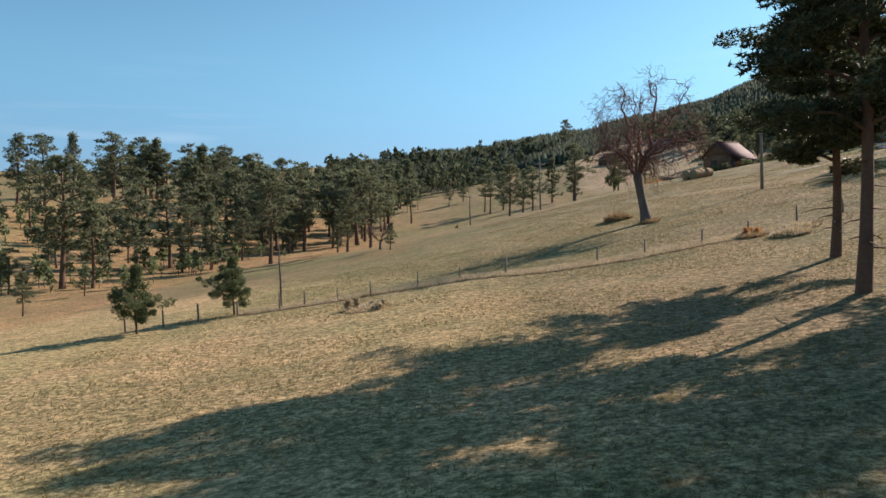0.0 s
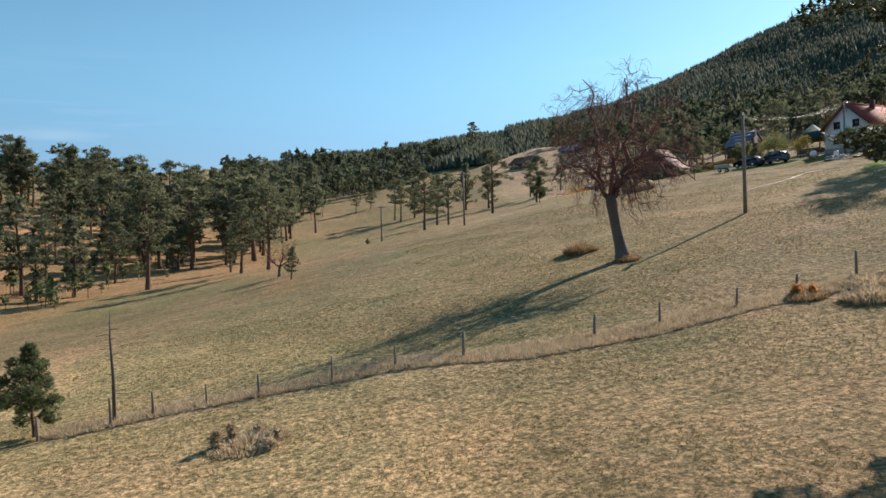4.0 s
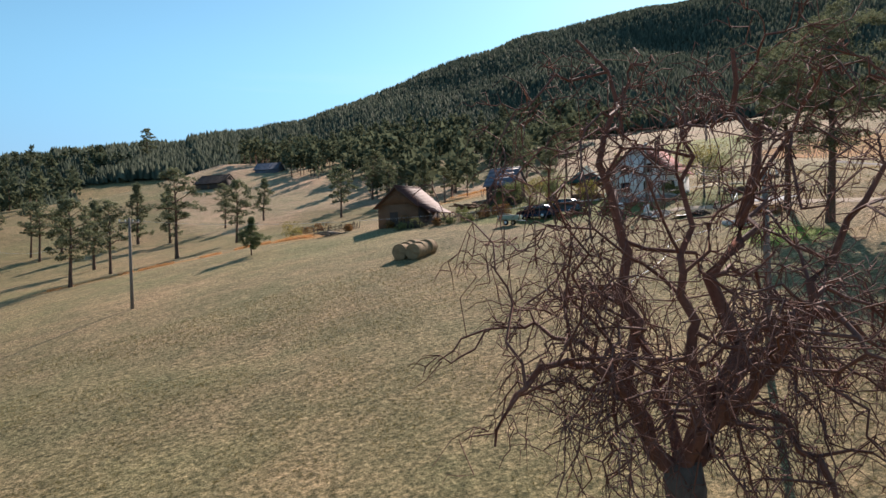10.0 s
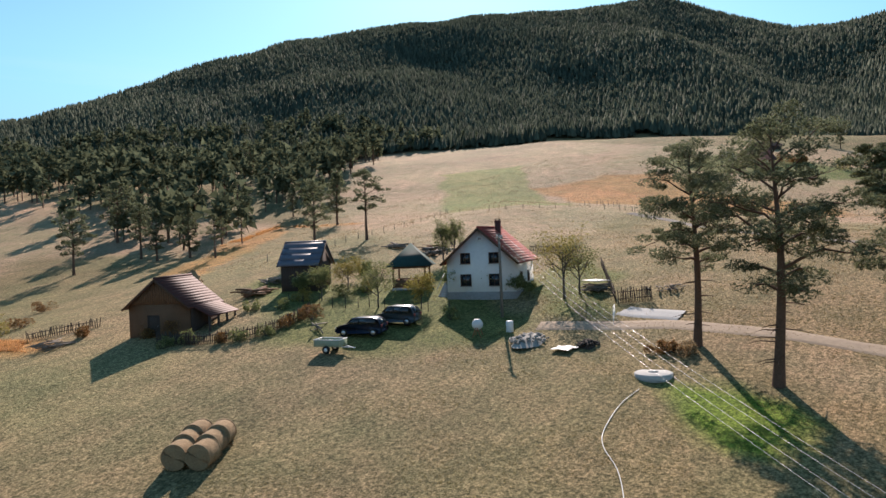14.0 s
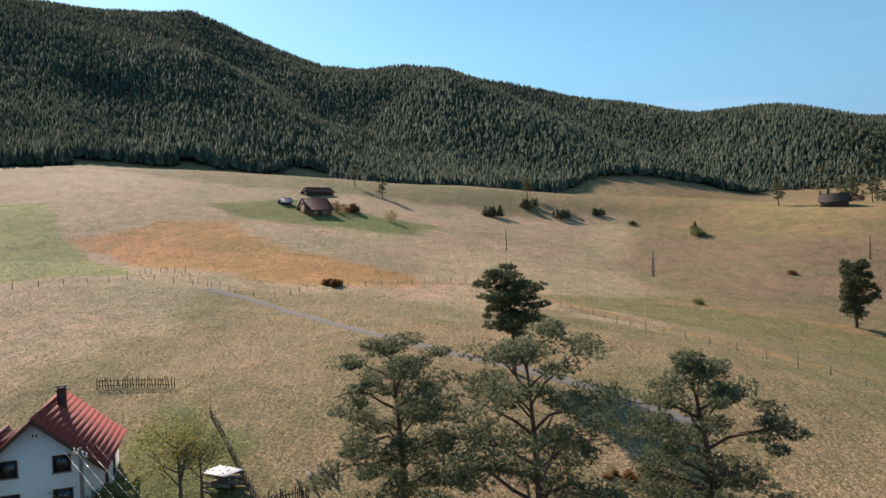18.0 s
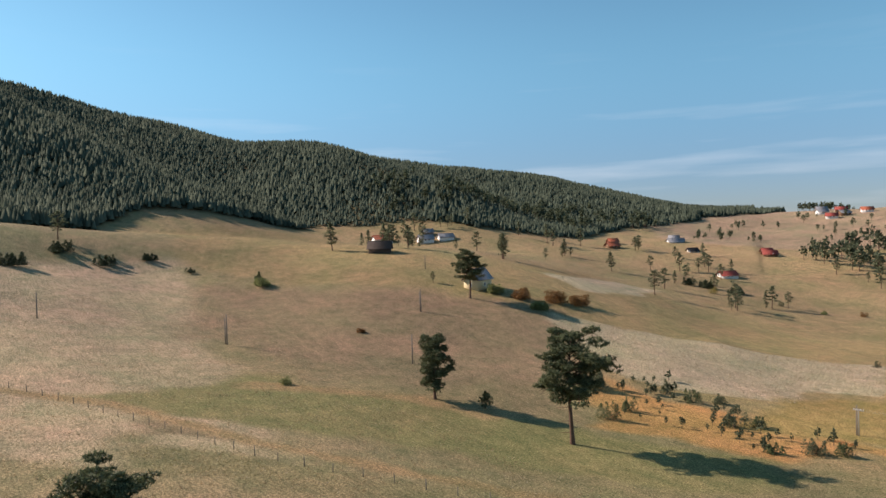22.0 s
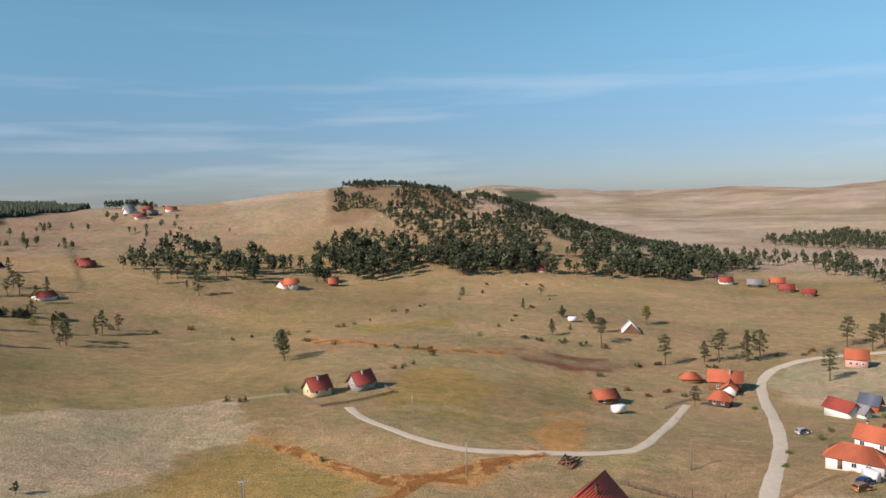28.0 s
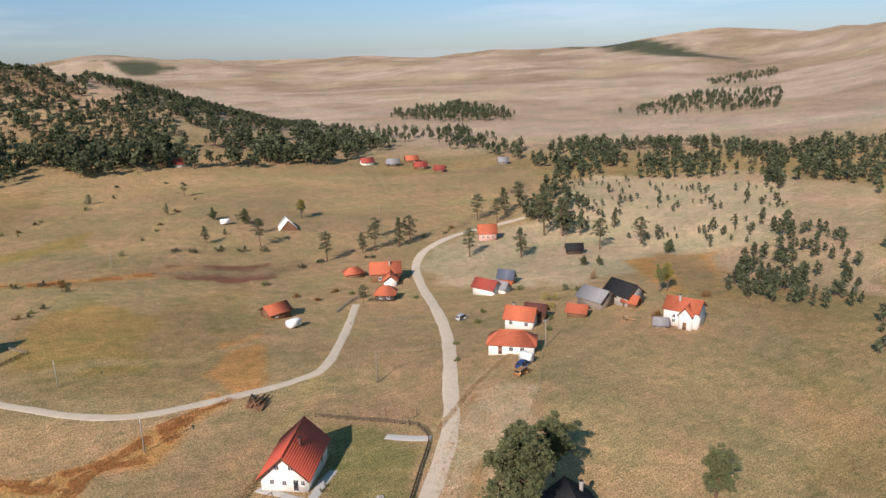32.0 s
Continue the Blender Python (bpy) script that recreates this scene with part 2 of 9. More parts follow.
WHITE_PAINT = material("white_paint", (0.78, 0.78, 0.76), 0.4, 0.05, 5, 0.03)
NET = material("green_net", (0.02, 0.09, 0.05), 0.8, 0.2, 9, 0.2)
TARP = material("white_tarp", (0.72, 0.7, 0.66), 0.6, 0.12, 4, 0.3)


# ---- mesh helpers ----
def mesh_of(name, verts, faces, mat, smooth=False):
    """A mesh from an array of places and arrays of faces with three or four corners."""
    faces = [np.asarray(f, dtype=np.int32) for f in faces if len(f)]
    me = bpy.data.meshes.new(name)
    verts = np.asarray(verts, dtype=np.float32)
    me.vertices.add(len(verts))
    me.vertices.foreach_set("co", verts.ravel())
    loops = np.concatenate([f.ravel() for f in faces])
    sizes = np.concatenate([np.full(len(f), f.shape[1], dtype=np.int32) for f in faces])
    me.loops.add(len(loops))
    me.loops.foreach_set("vertex_index", loops)
    me.polygons.add(len(sizes))
    starts = np.r_[0, np.cumsum(sizes)[:-1]].astype(np.int32)
    me.polygons.foreach_set("loop_start", starts)
    me.polygons.foreach_set("loop_total", sizes)
    me.update(calc_edges=True)
    me.validate()
    if smooth:
        me.polygons.foreach_set("use_smooth", np.ones(len(sizes), dtype=bool))
    me.materials.append(mat)
    return me


class Geo:
    """Pieces of one mesh, gathered before it is made."""

    def __init__(self):
        self.v, self.f, self.n = [], [], 0

    def add(self, verts, *faces):
        self.v.append(np.asarray(verts, dtype=float).reshape(-1, 3))
        self.f += [np.asarray(f) + self.n for f in faces if len(f)]
        self.n += len(self.v[-1])
        return self

    def box(self, x0, y0, z0, x1, y1, z1, m=None, chamfer=0.0):
        v = np.array([(x, y, z) for z in (z0, z1) for x, y in ((x0, y0), (x1, y0), (x1, y1), (x0, y1))], dtype=float)
        if chamfer:
            c = chamfer
            lo = [(x0 + c, y0 + c), (x1 - c, y0 + c), (x1 - c, y1 - c), (x0 + c, y1 - c)]
            full = [(x0, y0), (x1, y0), (x1, y1), (x0, y1)]
            v = np.array([(*p, z0) for p in lo] + [(*p, z0 + c) for p in full] + [(*p, z1 - c) for p in full] + [(*p, z1) for p in lo])
            q = [(0, 3, 2, 1), (12, 13, 14, 15)]
            for k in range(3):
                q += [(4 * k + i, 4 * k + (i + 1) % 4, 4 * k + 4 + (i + 1) % 4, 4 * k + 4 + i) for i in range(4)]
        else:
            q = [(0, 3, 2, 1), (4, 5, 6, 7), (0, 1, 5, 4), (1, 2, 6, 5), (2, 3, 7, 6), (3, 0, 4, 7)]
        if m is not None:
            v = np.array([m @ Vector(p) for p in v])
        return self.add(v, q)

    def tube(self, pts, radii, sides=6, cap=True):
        pts, radii = np.asarray(pts, dtype=float), np.asarray(radii, dtype=float)
        d = np.gradient(pts, axis=0)
        d /= np.linalg.norm(d, axis=1)[:, None] + 1e-9
        ref = np.where(np.abs(d[:, 2:3]) > 0.9, (1.0, 0, 0), (0, 0, 1.0))
        a = np.cross(d, ref)
        a /= np.linalg.norm(a, axis=1)[:, None] + 1e-9
        b = np.cross(d, a)
        th = np.arange(sides) * 2 * math.pi / sides
        ring = pts[:, None] + radii[:, None, None] * (np.cos(th)[None, :, None] * a[:, None] + np.sin(th)[None, :, None] * b[:, None])
        i = np.arange(len(pts) - 1)[:, None] * sides
        j = np.arange(sides)[None]
        q = np.stack([i + j, i + (j + 1) % sides, i + sides + (j + 1) % sides, i + sides + j], -1).reshape(-1, 4)
        self.add(ring.reshape(-1, 3), q)
        if cap and sides >= 3:
            n0, e = self.n - len(pts) * sides, self.n - sides
            for k in range(1, sides - 1):
                self.f.append(np.array([(n0, n0 + k + 1, n0 + k), (e, e + k, e + k + 1)]))
        return self

    def made(self, name, mat, smooth=False):
        quads = [f for f in self.f if f.shape[1] == 4]
        tris = [f for f in self.f if f.shape[1] == 3]
        return mesh_of(name, np.concatenate(self.v), ([np.concatenate(quads)] if quads else []) + ([np.concatenate(tris)] if tris else []), mat, smooth)


def part(name, geo, mat, parent=None, label="", smooth=False, at=None):
    """Links a Geo, or a ready mesh, as one object under a thing or a part."""
    me = geo.made(name, mat, smooth) if isinstance(geo, Geo) else geo
    ob = new(name, me)
    if parent is not None:
        ob.parent = parent
    if at is not None:
        ob.matrix_basis = at
    if label:
        ob["label"] = label
    return ob


def thing(name, m, label, category, group=""):
    ob = new(name)
    ob.empty_display_size = 0.3
    ob.matrix_basis = m
    return tagged(ob, label, category, group)


# ---- lie of the land ----
HEIGHTS = [
    (0.6, -2.0, 1.5, 7.0, 7.3, 23.7, 30.8, 36.2, 48.2),
    (0.3, -2.8, -1.1, 10.5, 7.3, 6.8, 18.0, 28.3, 47.1),
    (-11.3, -4.8, -8.9, -6.2, 18.0, 5.8, 19.8, 34.1, 41.8),
    (-9.2, 6.7, 10.8, 9.4, 9.4, 16.6, 40.7, 53.7, 47.0),
    (4.7, 5.7, 0.9, 5.9, 19.2, 20.0, 20.9, 32.1, 51.2),
    (19.1, 7.8, -0.5, 18.4, 31.1, 31.3, 42.3, 57.9, 67.3),
    (29.4, 28.5, 5.7, 10.9, 25.3, 35.4, 51.3, 66.6, 77.1),
    (30.1, 32.4, 23.0, 27.8, 41.7, 56.7, 65.2, 66.1, 87.5),
    (41.5, 40.2, 36.3, 42.4, 56.3, 58.1, 55.8, 74.0, 111.3),
]
FOLDS = [
    (-3.3, -1.5, 1.6, 5.6, 1.6, 0.5, 5.0),
    (1.6, 0.3, -3.3, -0.6, -2.2, -1.5, 2.9),
    (4.3, 4.3, 0.2, 1.7, -0.2, -1.3, 1.8),
    (0.6, -1.2, 0.3, 1.7, -1.9, -2.5, 2.3),
    (-0.3, -0.8, -0.1, 0.7, 1.4, -0.6, 0.6),
    (0.2, 1.2, 0.3, -0.7, 5.0, 2.1, -0.2),
    (-0.2, 0.7, 0.2, -1.7, -1.2, -1.4, 0.7),
    (-0.4, 0.6, 0.9, 0.4, -0.9, 0.2, 2.7),
    (-0.6, 0.2, 1.1, 2.2, 4.0, 5.0, 5.3),
]
HILLS = [(75, -522, 95, 36), (175, -539, 90, 31), (-19, -520, 75, 15), (342, -534, 110, 16), (352, -769, 140, 12), (-228, -2509, 190, 54), (-164, -3317, 240, 48), (-643, -3457, 200, 34), (-2220, -1891, 330, 70), (-2137, -1339, 260, 20), (-1916, -922, 300, 30)]
# bearing, distance and height of the foot and of the crest of the land all round
RIM = [
    (0, 330, 38, 520, 84),
    (10, 380, 56, 540, 97),
    (20, 370, 58, 590, 122),
    (30, 340, 56, 660, 181),
    (40, 320, 60, 720, 224),
    (50, 320, 67, 750, 254),
    (60, 320, 72, 770, 272),
    (70, 320, 67, 770, 263),
    (80, 330, 63, 750, 218),
    (85, 330, 61, 740, 210),
    (90, 330, 60, 710, 203),
    (100, 340, 54, 720, 165),
    (110, 350, 50, 690, 131),
    (120, 360, 43, 690, 124),
    (128, 365, 39, 700, 117),
    (135, 370, 36, 720, 99),
    (140, 376, 35, 750, 75),
    (145, 385, 34, 800, 55),
    (155, 385, 26, 1400, 54),
    (168, 385, 10, 4100, 44),
    (185, 370, 3, 4100, 38),
    (200, 340, -2, 4100, 34),
    (212, 325, -1, 4100, 58),
    (222, 310, -1, 4100, 66),
    (232, 280, 4, 3400, 50),
    (245, 260, 12, 1500, 95),
    (270, 250, 17, 770, 76),
    (310, 220, 14, 550, 65),
    (335, 210, 21, 420, 56),
    (350, 290, 30, 500, 74),
]
CX, CY = 44.0, 77.0
_rim = np.array(RIM, dtype=float)


def spline(x, y, table, x0, dx, y0, dy):
    h = np.array(table, dtype=float)
    ny, nx = h.shape
    fx, fy = np.clip((x - x0) / dx, 0, nx - 1 - 1e-6), np.clip((y - y0) / dy, 0, ny - 1 - 1e-6)
    ix, iy = fx.astype(int), fy.astype(int)

    def weights(t):
        return ((1 - t) ** 3 / 6, (3 * t**3 - 6 * t**2 + 4) / 6, (-3 * t**3 + 3 * t**2 + 3 * t + 1) / 6, t**3 / 6)

    wx, wy, out = weights(fx - ix), weights(fy - iy), np.zeros_like(fx)
    for a in range(4):
        for b in range(4):
            out += wx[a] * wy[b] * h[np.clip(iy + b - 1, 0, ny - 1), np.clip(ix + a - 1, 0, nx - 1)]
    return out


def bearing(x, y):
    return np.degrees(np.arctan2(x - CX, y - CY)) % 360, np.hypot(x - CX, y - CY)


def rim_at(az, k):
    return np.interp(az, np.r_[_rim[:, 0] - 360, _rim[:, 0], _rim[:, 0] + 360], np.tile(_rim[:, k], 3))


def land(x, y):
    """Height of the ground."""
    x, y = np.atleast_1d(np.asarray(x, dtype=float)), np.atleast_1d(np.asarray(y, dtype=float))
    ed = np.minimum(np.minimum(x + 33, 165 - x), np.minimum(y + 99, 165 - y))
    near = spline(x, y, HEIGHTS, -176.0, 66.0, -330.0, 88.0) + spline(x, y, FOLDS, -33.0, 33.0, -99.0, 33.0) * np.clip(ed / 25, 0, 1)
    az, r = bearing(x, y)
    rf, zf, rc, zc = (rim_at(az, k) for k in (1, 2, 3, 4))
    u = np.clip((r - rf) / (rc - rf), 0, 1)
    u = u * u * (3 - 2 * u) * 0.35 + u * 0.65
    far = zf + (zc - zf) * u - np.clip(r - rc, 0, 400) * 0.12
    # spurs and gullies that run obliquely down the wooded mountain
    far = far + np.interp(az, (60, 85), (8, 17)) * 4 * u * (1 - u) * np.cos(np.radians((az - 82 - 24 * (1 - u)) * 360 / 27)) * np.clip((az - 35) / 20, 0, 1) * np.clip((140 - az) / 15, 0, 1)
    ex = np.maximum(np.maximum(-176 - x, x - 352), np.maximum(-330 - y, y - 374))
    u = np.clip((ex + 70) / 70, 0, 1)
    u = u * u * (3 - 2 * u)
    out = near * (1 - u) + far * u
    for hx, hy, hr, hh in HILLS:
        out = out + hh * np.exp(-((x - hx) ** 2 + (y - hy) ** 2) / (2.0 * hr * hr))
    return out


def lz(x, y):
    return float(land(x, y)[0])


def waves(x, y, scale, seed=0.0):
    """Smooth wandering values from -1 to 1, by sums of sines."""
    x, y = x / scale + seed * 1.7, y / scale + seed * 2.3
    return (np.sin(x + 1.3 * np.sin(y * 0.9 + seed)) + np.sin(y * 1.1 + 1.7 * np.sin(x * 0.7 + 2 + seed)) + np.sin((x + y) * 0.63 + np.sin(x * 1.9 - y))) / 3


# ---- ground ----
def axis_steps(lo, hi, step, end):
    mid = np.arange(lo, hi + 0.1, step)
    out, s = [], step
    a = []
    v = hi
    while v < end:
        s *= 1.04
        v += s
        a.append(v)
    s, v, c = step, lo, []
    while v > -end:
        s *= 1.04
        v -= s
        c.append(v)
    return np.r_[np.array(c[::-1]), mid, np.array(a)]


def inside(x, y, poly):
    """Signed distance-like mask of a polygon: 1 inside, 0 outside, soft over a few metres."""
    p = np.array(poly, dtype=float)
    q = np.roll(p, -1, axis=0)
    odd = np.zeros(x.shape, dtype=bool)
    dist = np.full(x.shape, 1e9)
    for (x0, y0), (x1, y1) in zip(p, q):
        cross = (y0 > y) != (y1 > y)
        with np.errstate(divide="ignore", invalid="ignore"):
            odd ^= cross & (x < (x1 - x0) * (y - y0) / (y1 - y0 + 1e-12) + x0)
        t = np.clip(((x - x0) * (x1 - x0) + (y - y0) * (y1 - y0)) / ((x1 - x0) ** 2 + (y1 - y0) ** 2 + 1e-9), 0, 1)
        dist = np.minimum(dist, np.hypot(x - x0 - t * (x1 - x0), y - y0 - t * (y1 - y0)))
    return np.where(odd, dist, -dist)


def along(x, y, line):
    """Distance from a line of points."""
    dist = np.full(np.shape(x), 1e9)
    for (x0, y0), (x1, y1) in zip(line[:-1], line[1:]):
        t = np.clip(((x - x0) * (x1 - x0) + (y - y0) * (y1 - y0)) / ((x1 - x0) ** 2 + (y1 - y0) ** 2 + 1e-9), 0, 1)
        dist = np.minimum(dist, np.hypot(x - x0 - t * (x1 - x0), y - y0 - t * (y1 - y0)))
    return dist


STRAW, OLIVE, GREEN, RUST = (0.395, 0.28, 0.2), (0.232, 0.18, 0.104), (0.215, 0.182, 0.09), (0.43, 0.225, 0.1)
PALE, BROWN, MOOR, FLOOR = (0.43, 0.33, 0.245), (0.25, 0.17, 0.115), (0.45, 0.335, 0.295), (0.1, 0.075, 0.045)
GOLD, HEATH, LUSH, TAWNY = (0.31, 0.21, 0.09), (0.24, 0.16, 0.11), (0.13, 0.2, 0.03), (0.31, 0.2, 0.115)
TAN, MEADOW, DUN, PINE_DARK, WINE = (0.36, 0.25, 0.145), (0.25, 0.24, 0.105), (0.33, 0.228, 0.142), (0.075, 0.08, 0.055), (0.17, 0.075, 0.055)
KHAKI = (0.295, 0.205, 0.115)
SUNNY, FALLOW = (0.36, 0.265, 0.155), (0.33, 0.228, 0.17)
YARD, HAYFIELD = (0.17, 0.175, 0.07), (0.285, 0.21, 0.128)
# patches of the pasture: colour, softness of the edge, corners
ZONES = []
ZONES.append((TAN, 10, [(-28.6, 44.8), (-5.4, 35.9), (6.2, 35.7), (1.4, 16), (-4.5, 11.1), (-7.8, 12)]))
ZONES.append((SUNNY, 16, [(-60, 0), (-60, 62), (-20, 64), (-2, 50), (4, 30), (2, 8), (-10, 0)]))
ZONES.append((DUN, 20, [(139.3, -345.5), (-19.4, -348.7), (-192, -300.1), (-102.8, -108.7), (-77.1, -38.8), (-23.6, -0.2), (37, -21.5), (95.4, -45.1)]))
ZONES.append((STRAW, 16, [(86.3, 128.5), (69.9, 100), (63.3, 72.8), (94.9, 58.1), (297.9, 10.1), (273.1, 152.2), (312.1, 253.8), (283.7, 328), (142.7, 199.6)]))
ZONES.append((STRAW, 14, [(45.9, 236), (52.9, 202.8), (79.9, 220.5), (86.4, 169.2), (119.9, 195.6), (117.7, 213.7), (106.2, 276.5), (139, 550.5), (119, 604.8)]))
ZONES.append((RUST, 8, [(185.2, 171.0), (193.2, 160.0), (208.8, 154.1), (219.4, 137.9), (187.3, 117.2), (177.2, 86.2), (160.4, 86.5), (153.3, 115.8), (164.0, 139.7)]))
ZONES.append((MEADOW, 3, [(199.4, 210.1), (225.9, 193.1), (191.3, 170.5), (148.1, 133.3), (133.9, 155.8)]))
ZONES.append((YARD, 9, [(237.2, 152.4), (257.3, 133.3), (253.1, 113.4), (246.2, 84.0), (230.8, 88.6), (220.3, 124.9)]))
ZONES.append((OLIVE, 8, [(138.6, 65.1), (93, 30.8), (81.7, 40.7), (81, 66.8), (94.8, 75.6)]))
ZONES.append((GREEN, 9, [(163.6, 69.3), (173.4, 35.3), (102.6, -17.7), (90.5, 2.8), (107.6, 17.7)]))
ZONES.append((BROWN, 24, [(264, 16.4), (225.9, -33.2), (196.3, -69.5), (147.6, -28.4), (152.6, 7.8), (182.9, 23.8), (208.6, 36.4)]))
ZONES.append((KHAKI, 16, [(386, -4.4), (401.5, -100.2), (252.9, -75.6), (220.9, -62.3), (252.3, -6.6), (289.2, 12.6)]))
ZONES.append((KHAKI, 14, [(252.2, -62.6), (250.6, -146.6), (213.5, -139.3), (111.3, -121.4), (131, -113.1), (185, -77.8), (203.3, -53.2)]))
PALE_FIELD = [(189.9, -59.9), (171, -78.6), (124.6, -109.4), (107.4, -80), (123.6, -71.8), (119.1, -57.7), (135, -38.1), (144, -34.3), (157.4, -39.3)]
ZONES.append((PALE, 4, PALE_FIELD))
ZONES.append((PALE, 8, [(235.3, -103.7), (238.3, -144.9), (225.9, -157), (207.3, -106), (211.1, -99.7)]))
ZONES.append((RUST, 6, [(148.7, -32.1), (134.1, -32.1), (115.6, -36.6), (96.4, -34.6), (101.4, -18.5), (126.6, -5.7)]))
ZONES.append((GOLD, 10, [(122.3, -57.6), (108.1, -76.8), (82.4, -58.8), (82.7, -47.8), (114.4, -30.6)]))
ZONES.append((KHAKI, 14, [(71.1, -127.4), (20, -174.6), (19.1, -161), (41.4, -83.6), (58, -80.8), (76.6, -90.6), (87.2, -109.7)]))
ZONES.append((KHAKI, 12, [(171.3, -281.9), (106.3, -333), (69, -332.1), (89.6, -257.8), (126.1, -208.7), (153.1, -209)]))
ZONES.append((BROWN, 12, [(-23, -335.7), (-190.3, -324.8), (-158.4, -255.7), (-88.7, -210.2), (-58.7, -199.8), (-22.2, -196.9), (37.2, -208.7), (-9.5, -305.7)]))
ZONES.append((GOLD, 8, [(-92.7, -269.8), (-162.5, -271.9), (-128.6, -241.2), (-91.6, -231.1)]))
ZONES.append((RUST, 5, [(41.7, -110.4), (29, -119.3), (31.6, -99.2), (41.4, -83.6), (47.7, -83.8)]))
ZONES.append((KHAKI, 8, [(10.1, -97.9), (-9.4, -92), (14, -46.1), (29.4, -62.9)]))
ZONES.append((PALE, 12, [(-45.8, -168.5), (-100.2, -165.2), (-155.1, -133.8), (-126.8, -107.8), (-62.1, -110.4), (-39.8, -143.6)]))
ZONES.append((KHAKI, 14, [(-38.1, -88.8), (-57, -60.8), (-66.2, -13.6), (-34.9, 4.7), (7.7, -15.7), (-2.9, -45.8)]))
ZONES.append((STRAW, 16, [(-187.4, -259.6), (-272.3, -211.7), (-258.9, -120.2), (-133.9, -49.9), (-106.3, -83.8), (-119.2, -157.9)]))
ZONES.append((STRAW, 5, [(6.5, -54.6), (-8.6, -51.8), (4.8, -35.3), (18.1, -24.4), (24, -28)]))
ZONES.append((LUSH, 3, [(57.6, 86.2), (57.3, 83.9), (57.8, 81.6), (57.6, 79.5), (54.8, 76.6), (51.6, 75.8), (51.7, 77.1), (53.3, 79.5), (55.3, 83)]))
ZONES.append((TAWNY, 12, [(-116.3, 184.2), (-158.6, 337.8), (-85, 349.6), (-14.1, 187), (-5.3, 78.1), (-17.4, 116.9), (-29.6, 120), (-41.2, 102.7), (-39.3, 77.4), (-35, 54.8)]))
ZONES.append((TAWNY, 8, [(-45.2, 70.9), (-44.6, 83.9), (-44.5, 97.2), (-41, 111.3), (-36.2, 98.1), (-31.7, 61.4), (-33.2, 52)]))
ZONES.append((HAYFIELD, 9, [(66, 60), (66, 100), (90, 122), (140, 118), (150, 95), (130, 75), (100, 46), (85, 45)]))
ZONES.append((YARD, 4, [(81.1, 105.1), (88.6, 106.8), (92.6, 103.1), (74.5, 92.9), (68.8, 92.4), (66.7, 98.1)]))
ZONES.append((YARD, 6, [(68.8, 135.3), (68.8, 122.1), (80.0, 116.7), (70, 106.4), (67, 97.7), (60.8, 94.7), (54.1, 103.9), (51.0, 113.3)]))
ZONES.append((GREEN, 4, [(31.5, -45.6), (22, -41.1), (31.4, -28.8), (43.2, -35.2)]))
ZONES.append((WINE, 5, [(39.9, -190.9), (4.9, -190.9), (4.5, -177.3), (22.2, -171.5), (42, -177)]))
ZONES.append((RUST, 5, [(44.9, -94.6), (35.6, -112.7), (26.8, -116.7), (35, -92.1), (43.2, -79.3), (48.9, -80.2)]))
ZONES.append((DUN, 10, [(26, -81.9), (3, -115.4), (-14.9, -105.1), (14.4, -48.1), (17.2, -48.5), (36.8, -63.6)]))
ZONES.append((GREEN, 4, [(33, -57.7), (25, -49), (21.4, -40.2), (31.6, -27.6), (41, -37.1)]))
ZONES.append((DUN, 10, [(-68.4, -348.7), (-192, -300.1), (-121.3, -235.2), (-60.5, -197.1), (-0.5, -194), (36, -217.1), (-19.4, -348.7)]))
ZONES.append((DUN, 12, [(-64.4, -123.7), (-61.5, -62.3), (-56.7, -24.1), (-23.4, -0), (8.1, -10.8), (4.3, -36.2)]))
ZONES.append((BROWN, 4, [(3.3, -53.4), (-7.3, -49.3), (4.3, -36.2), (11.1, -40.3)]))
ZONES.append((PALE, 14, [(-56.6, -189.6), (-119.7, -199.9), (-212.4, -262.6), (-253.5, -165.7), (-167.7, -103.5), (-125.7, -131.5), (-99.4, -110.3), (-72.5, -128.6), (-41.6, -151.7)]))
ZONES.append((RUST, 8, [(-107.3, -129.1), (-143.8, -117.5), (-92.3, -70.2), (-82.1, -82)]))
ZONES.append((FALLOW, 14, [(397.7, -372.7), (431.1, -552.7), (782.8, -1777.9), (217.3, -446.7), (179.1, -398.4), (229.2, -356.6), (283.9, -301.8), (318.1, -289.5)]))
ZONES.append((HEATH, 14, [(616.4, -3563.8), (264.6, -3206.4), (50.2, -488), (41.5, -460.9), (103.3, -459.1), (130.5, -428.5), (148.4, -431.8)]))
ZONES.append((RUST, 5, [(76.4, 168.5), (95.4, 182.1), (112.3, 192.5), (122.2, 196.3), (113.4, 184.5), (88.9, 165.7), (68.4, 149.1)]))
ZONES.append((BROWN, 3, [(65.9, -21.7), (60.5, -28.7), (53.9, -24.4), (57.6, -19.9)]))
ZONES.append((BROWN, 6, [(146.5, 60.8), (138.4, 55.4), (127.2, 49.2), (136.2, 63.2)]))
ZONES.append((TAWNY, 6, [(14.9, -46.6), (2.7, -56.9), (-0.2, -47.9), (9.3, -36), (30.6, -14.9), (34.5, -15.7)]))
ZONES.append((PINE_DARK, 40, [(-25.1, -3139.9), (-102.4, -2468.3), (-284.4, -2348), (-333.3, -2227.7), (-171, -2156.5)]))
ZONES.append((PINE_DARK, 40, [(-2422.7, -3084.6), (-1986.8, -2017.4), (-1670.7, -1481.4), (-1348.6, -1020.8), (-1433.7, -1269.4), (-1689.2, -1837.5)]))
